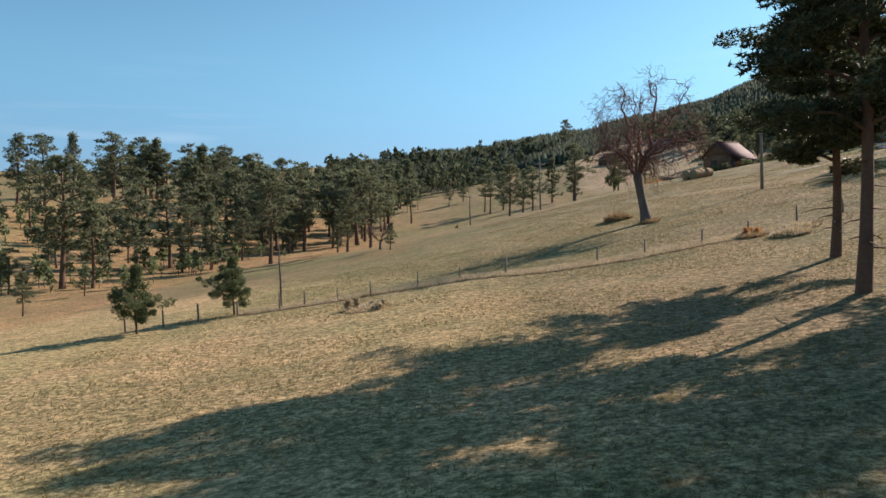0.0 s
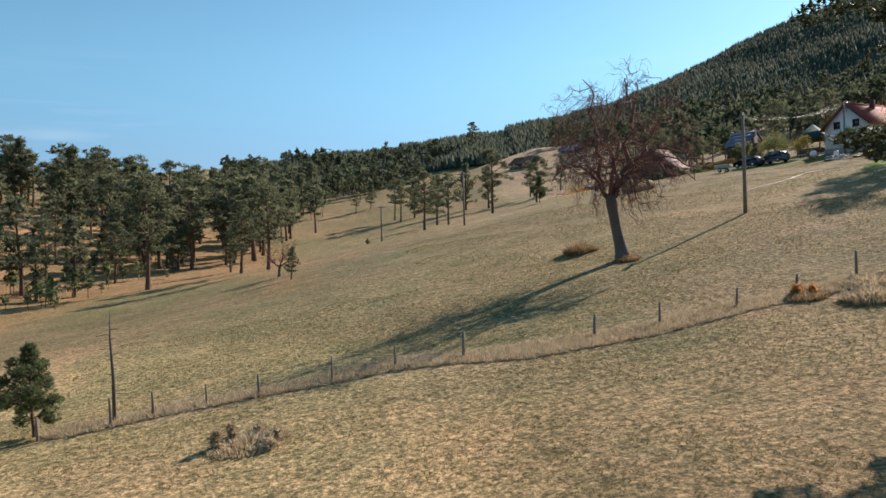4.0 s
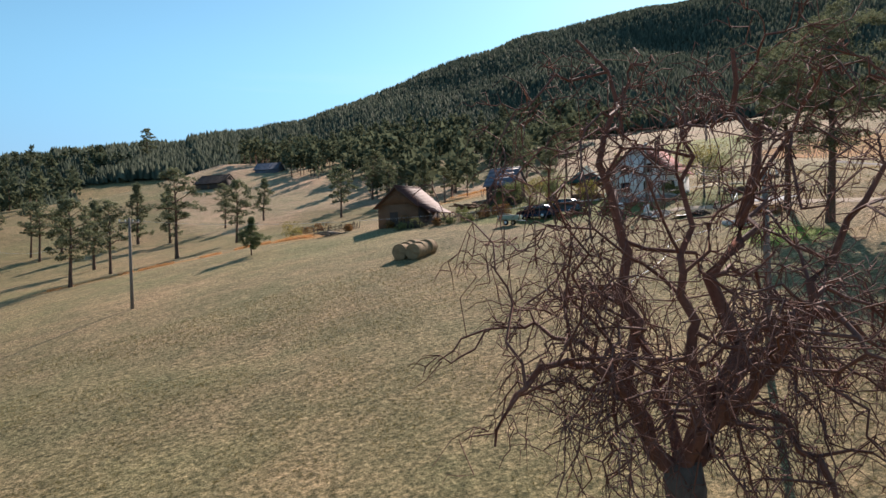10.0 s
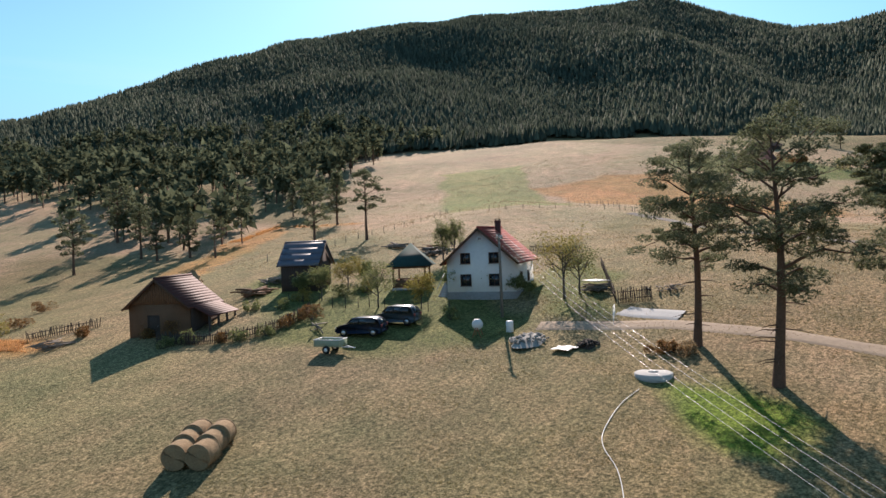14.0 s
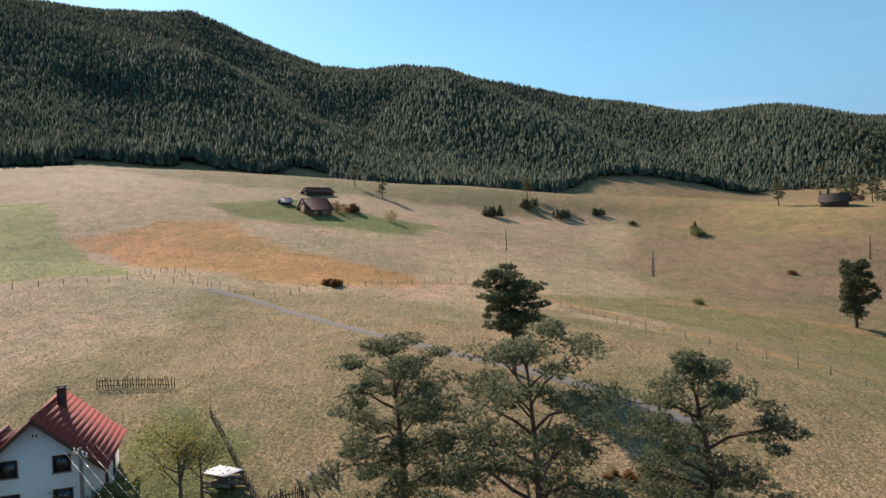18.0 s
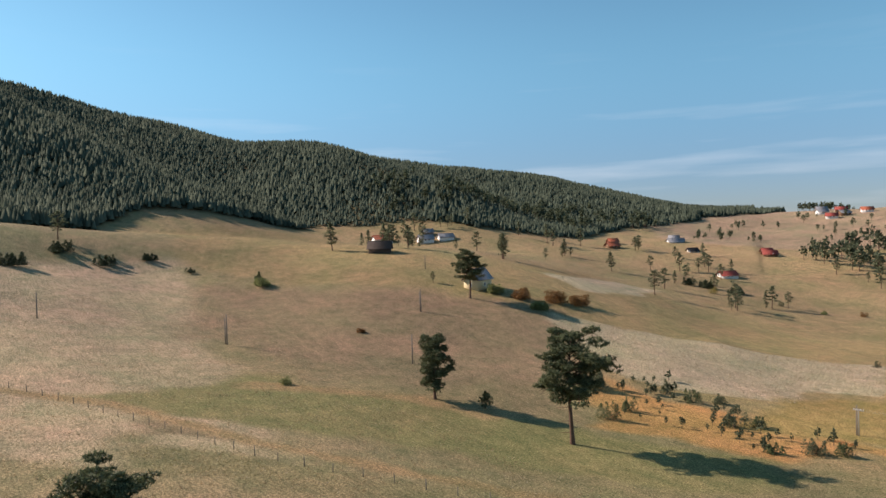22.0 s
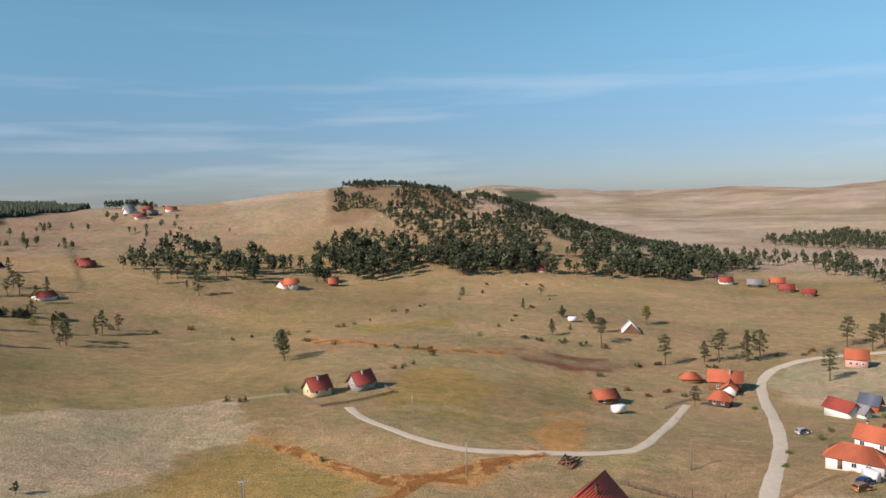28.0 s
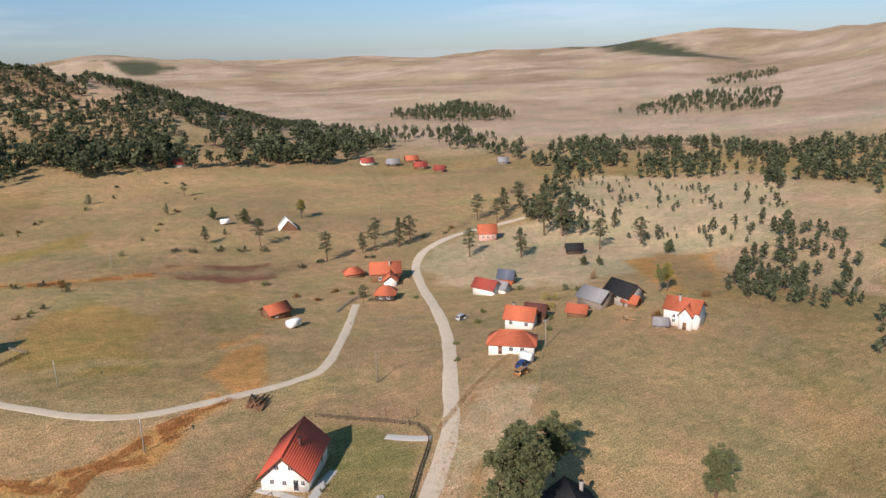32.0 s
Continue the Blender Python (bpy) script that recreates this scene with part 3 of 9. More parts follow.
ROADSIDE_HAY = [(12.2, -46.6), (1.6, -54.0), (-7.2, -48.7), (6.0, -33.7), (17.9, -30.7), (27.0, -22.3), (32, -20), (20, -38)]
ZONES.append((PALE, 3, ROADSIDE_HAY))
ZONES.append((GOLD, 10, [(112.1, -223.9), (78.5, -226.2), (58.8, -250.1), (66.6, -222.1), (94.5, -204.5)]))
ZONES.append((GOLD, 10, [(60, -100), (50, -140), (66, -160), (80, -145), (84, -112)]))
ZONES.append((TAWNY, 8, [(-125.7, -131.4), (-135.6, -115.1), (-98.0, -74.9), (-72.5, -57.0), (-90.5, -85.8)]))

# strips of rough grass along ditches and fences: colour, half width, course
STRIPS = []
STRIPS.append((TAWNY, 1.6, [(162.6, 95), (169.5, 75.7), (156.9, 62.5), (129.9, 51.6), (112.4, 39.9), (99.2, 26.2), (93.1, 15.8)]))
STRIPS.append((TAWNY, 2.5, [(166.4, 39), (157.1, 26.4), (147.5, 15.5), (135.5, 8.9)]))
STRIPS.append((RUST, 2, [(13.5, 165.8), (23.6, 167.6), (34.4, 164.9), (41.3, 155.2), (43.5, 138.3)]))
STRIPS.append((STRAW, 1, [(-11.5, 42.6), (-8.1, 43.4), (-4.1, 43), (0.8, 43.4), (6.2, 41.9), (10.8, 41.8), (15.7, 42), (20.5, 41.4)]))
STRIPS.append((RUST, 2.2, [(101.7, -37.2), (88, -38.7), (78.1, -49.9), (76.4, -60.1), (64.5, -60), (48.6, -78.9)]))
STRIPS.append((RUST, 1.6, [(110.1, -80.8), (93.2, -67.1), (78.3, -57)]))
STRIPS.append((RUST, 3, [(120.4, -196.7), (77.2, -176.2), (46.6, -184)]))
STRIPS.append((BROWN, 5, [(46.2, -187.9), (18.4, -181.6), (-4.7, -186.3)]))
STRIPS.append((TAN, 1.2, [(64.5, -21.4), (48.7, -44.6), (-3.5, -134.2)]))
STRIPS.append((TAN, 1.2, [(150.9, -200.9), (122.9, -211.8), (99.3, -232.5), (72.8, -272.1), (49.8, -309.3), (8.7, -344.2)]))
STRIPS.append((TAN, 1.2, [(57.9, -191.8), (41.3, -230.7), (22.3, -276.6), (3, -321.5), (-19.6, -335.5)]))
STRIPS.append((TAN, 1.2, [(87.5, -138.9), (78.6, -150.5), (68.3, -172.7)]))
STRIPS.append((PALE, 0.5, [(124.5, -105.4), (116, -112.9), (109.3, -115.9)]))
STRIPS.append((STRAW, 0.7, [(16.9, -44.7), (2.3, -56.6), (-28.7, -76.3)]))
STRIPS.append((RUST, 1.6, [(86.8, -42.2), (78.9, -45.9), (73.9, -55.7), (77.3, -58.2), (83.4, -61.7), (100, -74.5)]))
STRIPS.append((RUST, 1.4, [(73.9, -56.8), (60.5, -69.5), (48.6, -76)]))
STRIPS.append((RUST, 1.2, [(117.5, -189.9), (84.9, -179.1), (68.5, -176.2)]))
STRIPS.append((DUN, 1.4, [(65.1, -31.3), (49, -54.1), (32.8, -72.7)]))
STRIPS.append((TAN, 1.2, [(119.9, -205.6), (91.0, -249.2), (64.1, -282.6), (27.1, -335.8), (2.6, -352.9)]))
STRIPS.append((TAN, 1.2, [(68.6, -171.3), (47.9, -214.1), (28.9, -263.8), (8.1, -324.0)]))
STRIPS.append((TAWNY, 2.4, [(116.9, -185.8), (98.9, -176.4), (84.9, -179.1), (68.5, -174.1), (53.7, -187.0), (34.3, -189.1)]))
STRIPS.append((TAN, 1.6, [(82.9, -104.5), (67.4, -108.5), (48.7, -102.9), (31.4, -111.9)]))
STRIPS.append((RUST, 1.7, [(79.0, -57.9), (70.0, -61.9), (60.8, -67.2), (43.2, -79.3)]))
STRIPS.append((TAN, 1.5, [(64.4, -30.7), (56.8, -42.9), (48.9, -54.2), (37.0, -66.6), (25.8, -78.4)]))
STRIPS.append((RUST, 1.5, [(96.6, 183.6), (117.9, 192.4), (125.5, 176.8)]))



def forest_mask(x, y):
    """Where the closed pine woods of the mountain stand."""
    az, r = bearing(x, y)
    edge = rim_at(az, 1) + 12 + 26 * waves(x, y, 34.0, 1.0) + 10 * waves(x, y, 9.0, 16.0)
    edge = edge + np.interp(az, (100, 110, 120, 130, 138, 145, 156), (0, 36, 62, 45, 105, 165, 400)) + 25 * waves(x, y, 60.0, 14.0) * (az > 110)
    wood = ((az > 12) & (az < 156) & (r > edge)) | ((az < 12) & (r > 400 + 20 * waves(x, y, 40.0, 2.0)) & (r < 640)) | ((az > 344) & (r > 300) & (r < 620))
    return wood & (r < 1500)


def tint_of(x, y):
    c = np.empty(x.shape + (3,))
    az, r = bearing(x, y)
    c[:] = OLIVE
    w = np.clip(0.5 + 0.6 * waves(x, y, 27.0, 4.0), 0, 1)[..., None] * 0.22
    c = c * (1 - w) + np.array(STRAW) * w

    def blend(colour, mask):
        nonlocal c
        m = np.clip(mask, 0, 1)[..., None]
        c = c * (1 - m) + np.array(colour) * m

    blend(KHAKI, (-10 - y) / 30 * ((az > 100) & (az < 262)))
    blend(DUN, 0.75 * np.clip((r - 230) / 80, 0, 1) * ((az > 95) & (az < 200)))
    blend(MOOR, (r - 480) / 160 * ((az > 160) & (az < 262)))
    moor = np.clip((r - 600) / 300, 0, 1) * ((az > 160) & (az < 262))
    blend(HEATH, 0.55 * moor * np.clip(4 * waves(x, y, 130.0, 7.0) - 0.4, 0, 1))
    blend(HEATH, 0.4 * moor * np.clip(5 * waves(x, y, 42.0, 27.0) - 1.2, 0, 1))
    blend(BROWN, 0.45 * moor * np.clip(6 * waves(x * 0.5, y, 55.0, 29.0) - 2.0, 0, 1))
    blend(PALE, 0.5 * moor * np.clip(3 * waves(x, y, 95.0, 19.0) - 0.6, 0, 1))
    wob = 3.0 * waves(x, y, 6.0, 5.0) + 1.5 * waves(x, y, 2.3, 6.0)
    for colour, soft, corners in ZONES:
        blend(colour, (inside(x, y, corners) + wob * min(soft / 4, 1)) / (soft * 0.4) + 0.5)
    for colour, half, course in STRIPS:
        half = max(half, 1.1)
        blend(colour, 0.9 * (half * (1 + 0.6 * waves(x, y, 5.0, 8.0)) - along(x, y, course)) / (half * 0.9) + 0.5 - 0.4 * np.clip(waves(x, y, 1.7, 18.0), 0, 1))
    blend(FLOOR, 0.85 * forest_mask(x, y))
    return c


gx, gy = axis_steps(-110, 260, 1.45, 4900), axis_steps(-250, 215, 1.45, 4900)
GX, GY = np.meshgrid(gx, gy)
GZ = land(GX.ravel(), GY.ravel()).reshape(GX.shape)
GAZ, GR = bearing(GX, GY)
GZ += 0.10 * waves(GX, GY, 2.6, 9.0) + 0.22 * waves(GX, GY, 9.0, 10.0)
GZ += np.clip((GR - 350) / 400, 0, 1) * (10 * waves(GX, GY, 60.0, 11.0)) * (GR < 1200) * (GAZ > 10) * (GAZ < 150)
GZ += np.clip((GR - 900) / 800, 0, 1) * (GAZ > 165) * (GAZ < 262) * ((9 + 12 * np.clip((GR - 1500) / 1500, 0, 1)) * waves(GX, GY, 190.0, 12.0) + 5 * waves(GX, GY, 70.0, 13.0))
ny_, nx_ = GX.shape
ii = (np.arange(ny_ - 1)[:, None] * nx_ + np.arange(nx_ - 1)[None]).ravel()
quads = np.stack([ii, ii + 1, ii + nx_ + 1, ii + nx_], -1)
ground_me = mesh_of("ground", np.stack([GX.ravel(), GY.ravel(), GZ.ravel()], -1), [quads], PASTURE, True)
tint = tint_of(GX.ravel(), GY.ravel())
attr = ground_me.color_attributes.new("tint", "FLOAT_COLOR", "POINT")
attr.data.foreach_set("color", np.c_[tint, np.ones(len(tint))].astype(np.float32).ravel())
ground = tagged(new("ground", ground_me), "rolling autumn pasture of dry straw and olive grass", "ground", kind="structure")


def gz(x, y):
    """Height of the ground with its small bumps, near the middle of the place."""
    x, y = np.atleast_1d(np.asarray(x, dtype=float)), np.atleast_1d(np.asarray(y, dtype=float))
    return land(x, y) + 0.10 * waves(x, y, 2.6, 9.0) + 0.22 * waves(x, y, 9.0, 10.0)


def on(x, y, rz=0.0, sink=0.0):
    return pose(x, y, float(gz(x, y)[0]) - sink, 0, 0, rz)


def smooth_line(pts, step=1.5):
    """A smooth course through a few points."""
    p = np.array(pts, dtype=float)
    p = np.vstack([2 * p[0] - p[1], p, 2 * p[-1] - p[-2]])
    out = []
    for a, b, c, d in zip(p[:-3], p[1:-2], p[2:-1], p[3:]):
        n = max(2, int(np.linalg.norm(c - b) / step))
        t = np.linspace(0, 1, n, endpoint=False)[:, None]
        out.append(0.5 * (2 * b + (c - a) * t + (2 * a - 5 * b + 4 * c - d) * t**2 + (3 * b - a - 3 * c + d) * t**3))
    return np.vstack(out + [p[-2:-1]])


def road(name, course, half, mat, label, lift=0.05):
    c = smooth_line(course)
    d = np.gradient(c, axis=0)
    d /= np.linalg.norm(d, axis=1)[:, None]
    side = np.c_[-d[:, 1], d[:, 0]]
    across = np.linspace(-1, 1, 7)
    k = np.arange(len(c))
    wide = half * (1 + 0.05 * np.sin(k * 0.37) + 0.04 * np.sin(k * 0.91 + 1))
    xy = c[:, None] + side[:, None] * (across[None, :, None] * wide[:, None, None])
    z = gz(xy[..., 0].ravel(), xy[..., 1].ravel()).reshape(xy.shape[:2])
    z += lift + np.array([-0.22, 0.02, -0.035, 0.03, -0.035, 0.02, -0.22])[None]
    n = len(across)
    ii = (np.arange(len(c) - 1)[:, None] * n + np.arange(n - 1)[None]).ravel()
    g = Geo().add(np.c_[xy.reshape(-1, 2), z.ravel()], np.stack([ii, ii + n, ii + n + 1, ii + 1], -1))
    ob = part(name, g, mat, smooth=True)
    return tagged(ob, label, "road", kind="structure")


road("farm_track", [(64.8, 96.2), (65.6, 93.6), (67.1, 89.5), (68.1, 86.2), (67.9, 82.7), (67.7, 78.6), (67.1, 74.2), (66.6, 69.5), (66.1, 64.8)], 1.3, DIRT, "rutted earth farm track with a grassy verge")
road("gravel_path", [(142.8, 120.3), (135.5, 108.4), (122.2, 95.9), (109.8, 85.9), (103, 79.6), (97.1, 74.3), (91.4, 68.3), (87.4, 64.2), (84.3, 59.8)], 1.1, GRAVEL_GREY, "grey gravel path across the dry meadow")
road("village_road", [(41.5, -13.6), (37.3, -17.4), (33, -22.1), (16.5, -41.8), (5.1, -61.1), (-10.2, -88.8), (-22.5, -117.6), (-33.1, -146.6), (-43.8, -171), (-57.6, -188), (-80.2, -201.2), (-100.4, -205.1), (-121.9, -208.5)], 2.1, GRAVEL, "pale gravel village road")
road("side_road", [(92, -104.2), (86.9, -94), (79.5, -85.7), (71.5, -78.7), (62.4, -75.8), (53.4, -76.7), (43.3, -78.6), (31.9, -81.3), (23.2, -86.2), (12, -104.3), (-5, -136)], 1.5, GRAVEL, "pale gravel loop road to the two cottages")


# ---- trees ----
def tufts(rng, centres, size, blades, lift=0.25, width=0.28):
    """Sprays of narrow blades round each centre, as one array of triangles."""
    c = np.repeat(np.asarray(centres), blades, axis=0)
    n = len(c)
    d = rng.normal(size=(n, 3))
    d[:, 2] = d[:, 2] * 0.7 + lift
    d /= np.linalg.norm(d, axis=1)[:, None] + 1e-9
    s = size * rng.uniform(0.6, 1.25, n)[:, None]
    side = np.cross(d, rng.normal(size=(n, 3)))
    side /= np.linalg.norm(side, axis=1)[:, None] + 1e-9
    base = c - d * s * 0.25
    v = np.stack([base - side * s * width * 0.5, base + side * s * width * 0.5, c + d * s], 1).reshape(-1, 3)
    return v, np.arange(3 * n).reshape(-1, 3)


def pine_meshes(seed, height, spread, bare, pads, per_pad, size, blades, flat=0.35, lean=0.03, needles=None, trunk_r=None, limbs=26, taper=0.75, bark=None, stubs=8, pad_size=(0.13, 0.27), width=0.3):
    """Trunk, limbs and crown of a black pine: whorled limbs with plates of needles at their ends."""
    rng = np.random.default_rng(seed)
    trunk_r = trunk_r or height * 0.017 + 0.04
    t = np.linspace(0, 1, 9)
    bend = rng.normal(size=2) * lean * height
    line = np.c_[bend[0] * t**2 + 0.012 * height * np.sin(t * 5 + seed), bend[1] * t**2 + 0.012 * height * np.cos(t * 4 + seed) - 0.012 * height * math.cos(seed), t * height * 0.97]
    trunk = Geo().tube(np.r_[[line[0] - (0, 0, 0.6)], line], np.r_[trunk_r * 1.5, trunk_r * np.r_[1.25, 0.95, 0.85, 0.76, 0.66, 0.54, 0.4, 0.24, 0.06]], 8)
    branch, centres = Geo(), []
    for k in range(limbs):
        u = bare + (1 - bare) * ((k + rng.uniform(0, 0.8)) / limbs)
        p0 = np.array([np.interp(u, t, line[:, i]) for i in range(3)])
        v = (u - bare) / (1 - bare)
        reach = spread * (math.sin(math.pi * min(0.25 + taper * v, 1.0)) ** 0.8) * rng.uniform(0.55, 1.12) * (1.0 if v > 0.12 else 0.8)
        az = k * 2.4 + rng.uniform(-0.5, 0.5)
        rise = rng.uniform(-0.1, 0.25) + 0.75 * v**2
        out = np.array([math.cos(az), math.sin(az), 0])
        s = np.linspace(0, 1, 5)[:, None]
        limb = p0 + out * reach * s + np.array([0, 0, 1.0]) * reach * (rise * s + 0.12 * np.sin(s * 3)) + rng.normal(size=(5, 3)) * reach * 0.05 * s
        r0 = trunk_r * (0.42 - 0.25 * v)
        branch.tube(limb, r0 * np.linspace(1, 0.22, 5), 4, False)
        m = max(2, int(pads * reach / spread))
        for _ in range(m):
            w = rng.uniform(0.35, 1.05) ** 0.8
            q = np.array([np.interp(min(w, 1), s[:, 0], limb[:, i]) for i in range(3)])
            off = rng.normal(size=3) * (reach * 0.22, reach * 0.22, reach * 0.11)
            pad = q + off
            branch.tube([q - out * 0.1 * reach, (q + pad) / 2, pad], r0 * np.array([0.35, 0.25, 0.12]), 3, False)
            rad = spread * rng.uniform(*pad_size)
            pts = rng.normal(size=(per_pad, 3))
            pts /= np.linalg.norm(pts, axis=1)[:, None] + 1e-9
            pts *= (rad * rng.uniform(0.3, 1, per_pad) ** 0.6)[:, None] * (1, 1, flat)
            centres.append(pad + pts + (0, 0, rad * 0.1))
    for k in range(stubs):
        u = rng.uniform(0.25, 1.0) * bare
        p0 = np.array([np.interp(u, t, line[:, i]) for i in range(3)])
        a = rng.uniform(0, 6.3)
        ln = rng.uniform(0.3, 1.0) * spread * 0.45
        branch.tube([p0, p0 + (math.cos(a) * ln * 0.6, math.sin(a) * ln * 0.6, -0.05), p0 + (math.cos(a) * ln, math.sin(a) * ln, -0.15 * ln)], [trunk_r * 0.18, trunk_r * 0.1, 0.006], 3, False)
    crown = Geo()
    v, f = tufts(rng, np.concatenate(centres), size, blades, 0.25, width)
    crown.add(v, f)
    bark = bark or BARK
    return trunk.made("trunk", bark, True), branch.made("branchwork", bark), crown.made("crown", needles or NEEDLES)


def tree_of(name, meshes, names, m, label, category="tree", group=""):
    ob = thing(name, m, label, category, group)
    for me, nm in zip(meshes, names):
        tagged(part(nm, me, None, ob), kind="" if nm == "trunk" else "stuff")
    return ob


PINE_PARTS = ("trunk", "branchwork", "crown")
# tall pines near the flight, broad with plates of needles, and slimmer ones of the meadows
TALL = [pine_meshes(s, 12.0, sp, b, 7, 88, 0.17, 6, fl + 0.1, 0.03, limbs=lm, taper=tp, stubs=16, pad_size=(0.13, 0.29), width=0.24) for s, sp, b, fl, lm, tp in ((1, 3.3, 0.42, 0.32, 24, 0.72), (2, 3.9, 0.36, 0.3, 26, 0.7), (3, 3.1, 0.34, 0.3, 26, 0.8), (4, 2.7, 0.4, 0.4, 22, 0.75))]
HERO = [pine_meshes(s, 12.0, 3.0, b, 7, 84, 0.18, 9, 0.34, 0.02, NEEDLES_DARK, 0.17, limbs=34, taper=0.62, stubs=14, pad_size=(0.16, 0.32), width=0.34) for s, b in ((51, 0.28), (52, 0.33))]
ROUND = [pine_meshes(s, 6.0, sp, b, 6, 34, 0.2, 8, fl, 0.02, NEEDLES_OLIVE, limbs=34, taper=tp, stubs=6, pad_size=(0.18, 0.32), width=0.36) for s, sp, b, fl, tp in ((61, 1.7, 0.2, 0.7, 0.62), (62, 2.1, 0.42, 0.36, 0.66))]
MID = [pine_meshes(s, 10.0, sp, b, 4, 17, 0.33, 6, fl, 0.02, limbs=lm, taper=tp, stubs=6, pad_size=(0.2, 0.38), width=0.36) for s, sp, b, fl, lm, tp in ((11, 2.3, 0.3, 0.5, 25, 0.74), (12, 2.6, 0.36, 0.42, 23, 0.7), (13, 2.1, 0.2, 0.6, 27, 0.84), (14, 2.5, 0.42, 0.42, 21, 0.68), (15, 2.0, 0.12, 0.7, 27, 0.92))]
YOUNG = [pine_meshes(s, 4.0, 1.3, 0.16, 5, 44, 0.15, 7, 0.8, 0.01, NEEDLES_YOUNG, 0.07, 34, 0.95, stubs=0, pad_size=(0.16, 0.32), width=0.24) for s in (21, 22)]


def plant(bank, k, x, y, h, rz, label, group="", name="pine_tree", nominal=None):
    nominal = nominal or {id(TALL): 12.0, id(MID): 10.0, id(YOUNG): 4.0, id(HERO): 12.0, id(ROUND): 6.0}[id(bank)]
    ob = tree_of(name, bank[k % len(bank)], PINE_PARTS, on(x, y, rz, 0.05), label, "tree", group)
    s = h / nominal
    ob.matrix_basis = ob.matrix_basis @ Matrix.Diagonal((s, s, s, 1))
    return ob


FLANK = [(-53.9, 99, 19, 1), (-102.7, 219.8, 20.8, 1), (-44.9, 87.2, 3.9, 1), (-48, 132, 11.4, 1), (-67.7, 198.2, 24, 1), (-40.5, 141.2, 10.5, 1), (-30.6, 124.3, 16.9, 1), (-34.7, 161.5, 8.5, 1), (-39.7, 197.6, 19.1, 1), (-21.2, 141, 8.2, 1), (-17.3, 127.1, 11.5, 1), (-12.2, 118.7, 12.6, 1), (-6.8, 89.9, 3.6, 1), (-157.9, 368.2, 25.8, 1), (-100.6, 247.5, 22, 1), (-39.6, 65.5, 4.2, 1), (-105.6, 186.2, 19.5, 1), (-118, 194.4, 19.6, 1), (-58.6, 94, 6.1, 1), (-171.7, 326.4, 31.1, 1), (-65.5, 236.9, 20.1, 1), (-67.1, 217.1, 22.4, 1)]
# the last EDGE pine stays out of view, added for its shadow on the pasture
EDGE = [(16.8, 30.1, 14, 3), (12.9, 21.4, 14.5, 3), (21.5, 22.5, 13.5, 3)]
SAPLINGS = [(-17, 38.4, 3.8, 2), (-12.8, 42.5, 3.6, 2)]
MEADOW = [(16.1, 165, 13, 1), (23, 176.8, 11.9, 1), (22.4, 192.4, 13.1, 1), (34.5, 179.9, 15.7, 1), (40.3, 213.4, 12.8, 1), (46.8, 184.8, 12.3, 1), (54.3, 218.8, 10.3, 1), (63.6, 218.2, 10.8, 1), (15.4, 221, 12.4, 1), (35.1, 222.1, 14.5, 1), (32.6, 132.5, 4.6, 2), (2.7, 260.3, 7.8, 1), (8.1, 265.7, 8.6, 1), (14.2, 229.7, 12, 1), (20, 227.1, 12.7, 1), (96, 538.7, 22.9, 1), (3.2, 151.5, 1.3, 2)]
FARMPINES = [(72.7, 192.3, 11.4, 1), (84.1, 190.7, 10, 1), (83.6, 184.4, 9.4, 1), (86.5, 171.1, 7.3, 1), (86.6, 178.9, 10.3, 1), (91.8, 213.5, 13.2, 1), (85.5, 145.1, 10.3, 1), (124.1, 180.1, 12.2, 1), (97.4, 145.8, 11, 1), (129.5, 201, 8.1, 1)]
YARDPINES = [(63.9, 83.3, 13.8, 0), (59.4, 77.1, 15.4, 0), (61, 68.6, 15.1, 0), (95.1, 74.7, 9.2, 4)]
VALLEY = [(146.9, 12.5, 10.9, 4), (121, 5.6, 15.8, 4), (290.1, -42.6, 11.2, 1), (209.8, -46.2, 13.1, 4), (261.7, -105.4, 10.7, 1), (228.1, -45.8, 3.7, 1), (216.6, -142.9, 9.6, 1), (264.9, -175.5, 9.4, 1), (263.8, -203.1, 7.7, 1), (303.6, -184.6, 8.9, 1), (303.6, -242.3, 8.2, 1), (363.2, -126.6, 5.3, 1), (120.3, -158.5, 10, 1), (139.9, 6.8, 3.2, 2), (257.3, 0.3, 4.1, 2), (313, 47.8, 9.7, 1), (261.7, -104.7, 10.2, 1), (282.2, 103.7, 7.8, 1), (296.1, 115.3, 8.2, 1)]
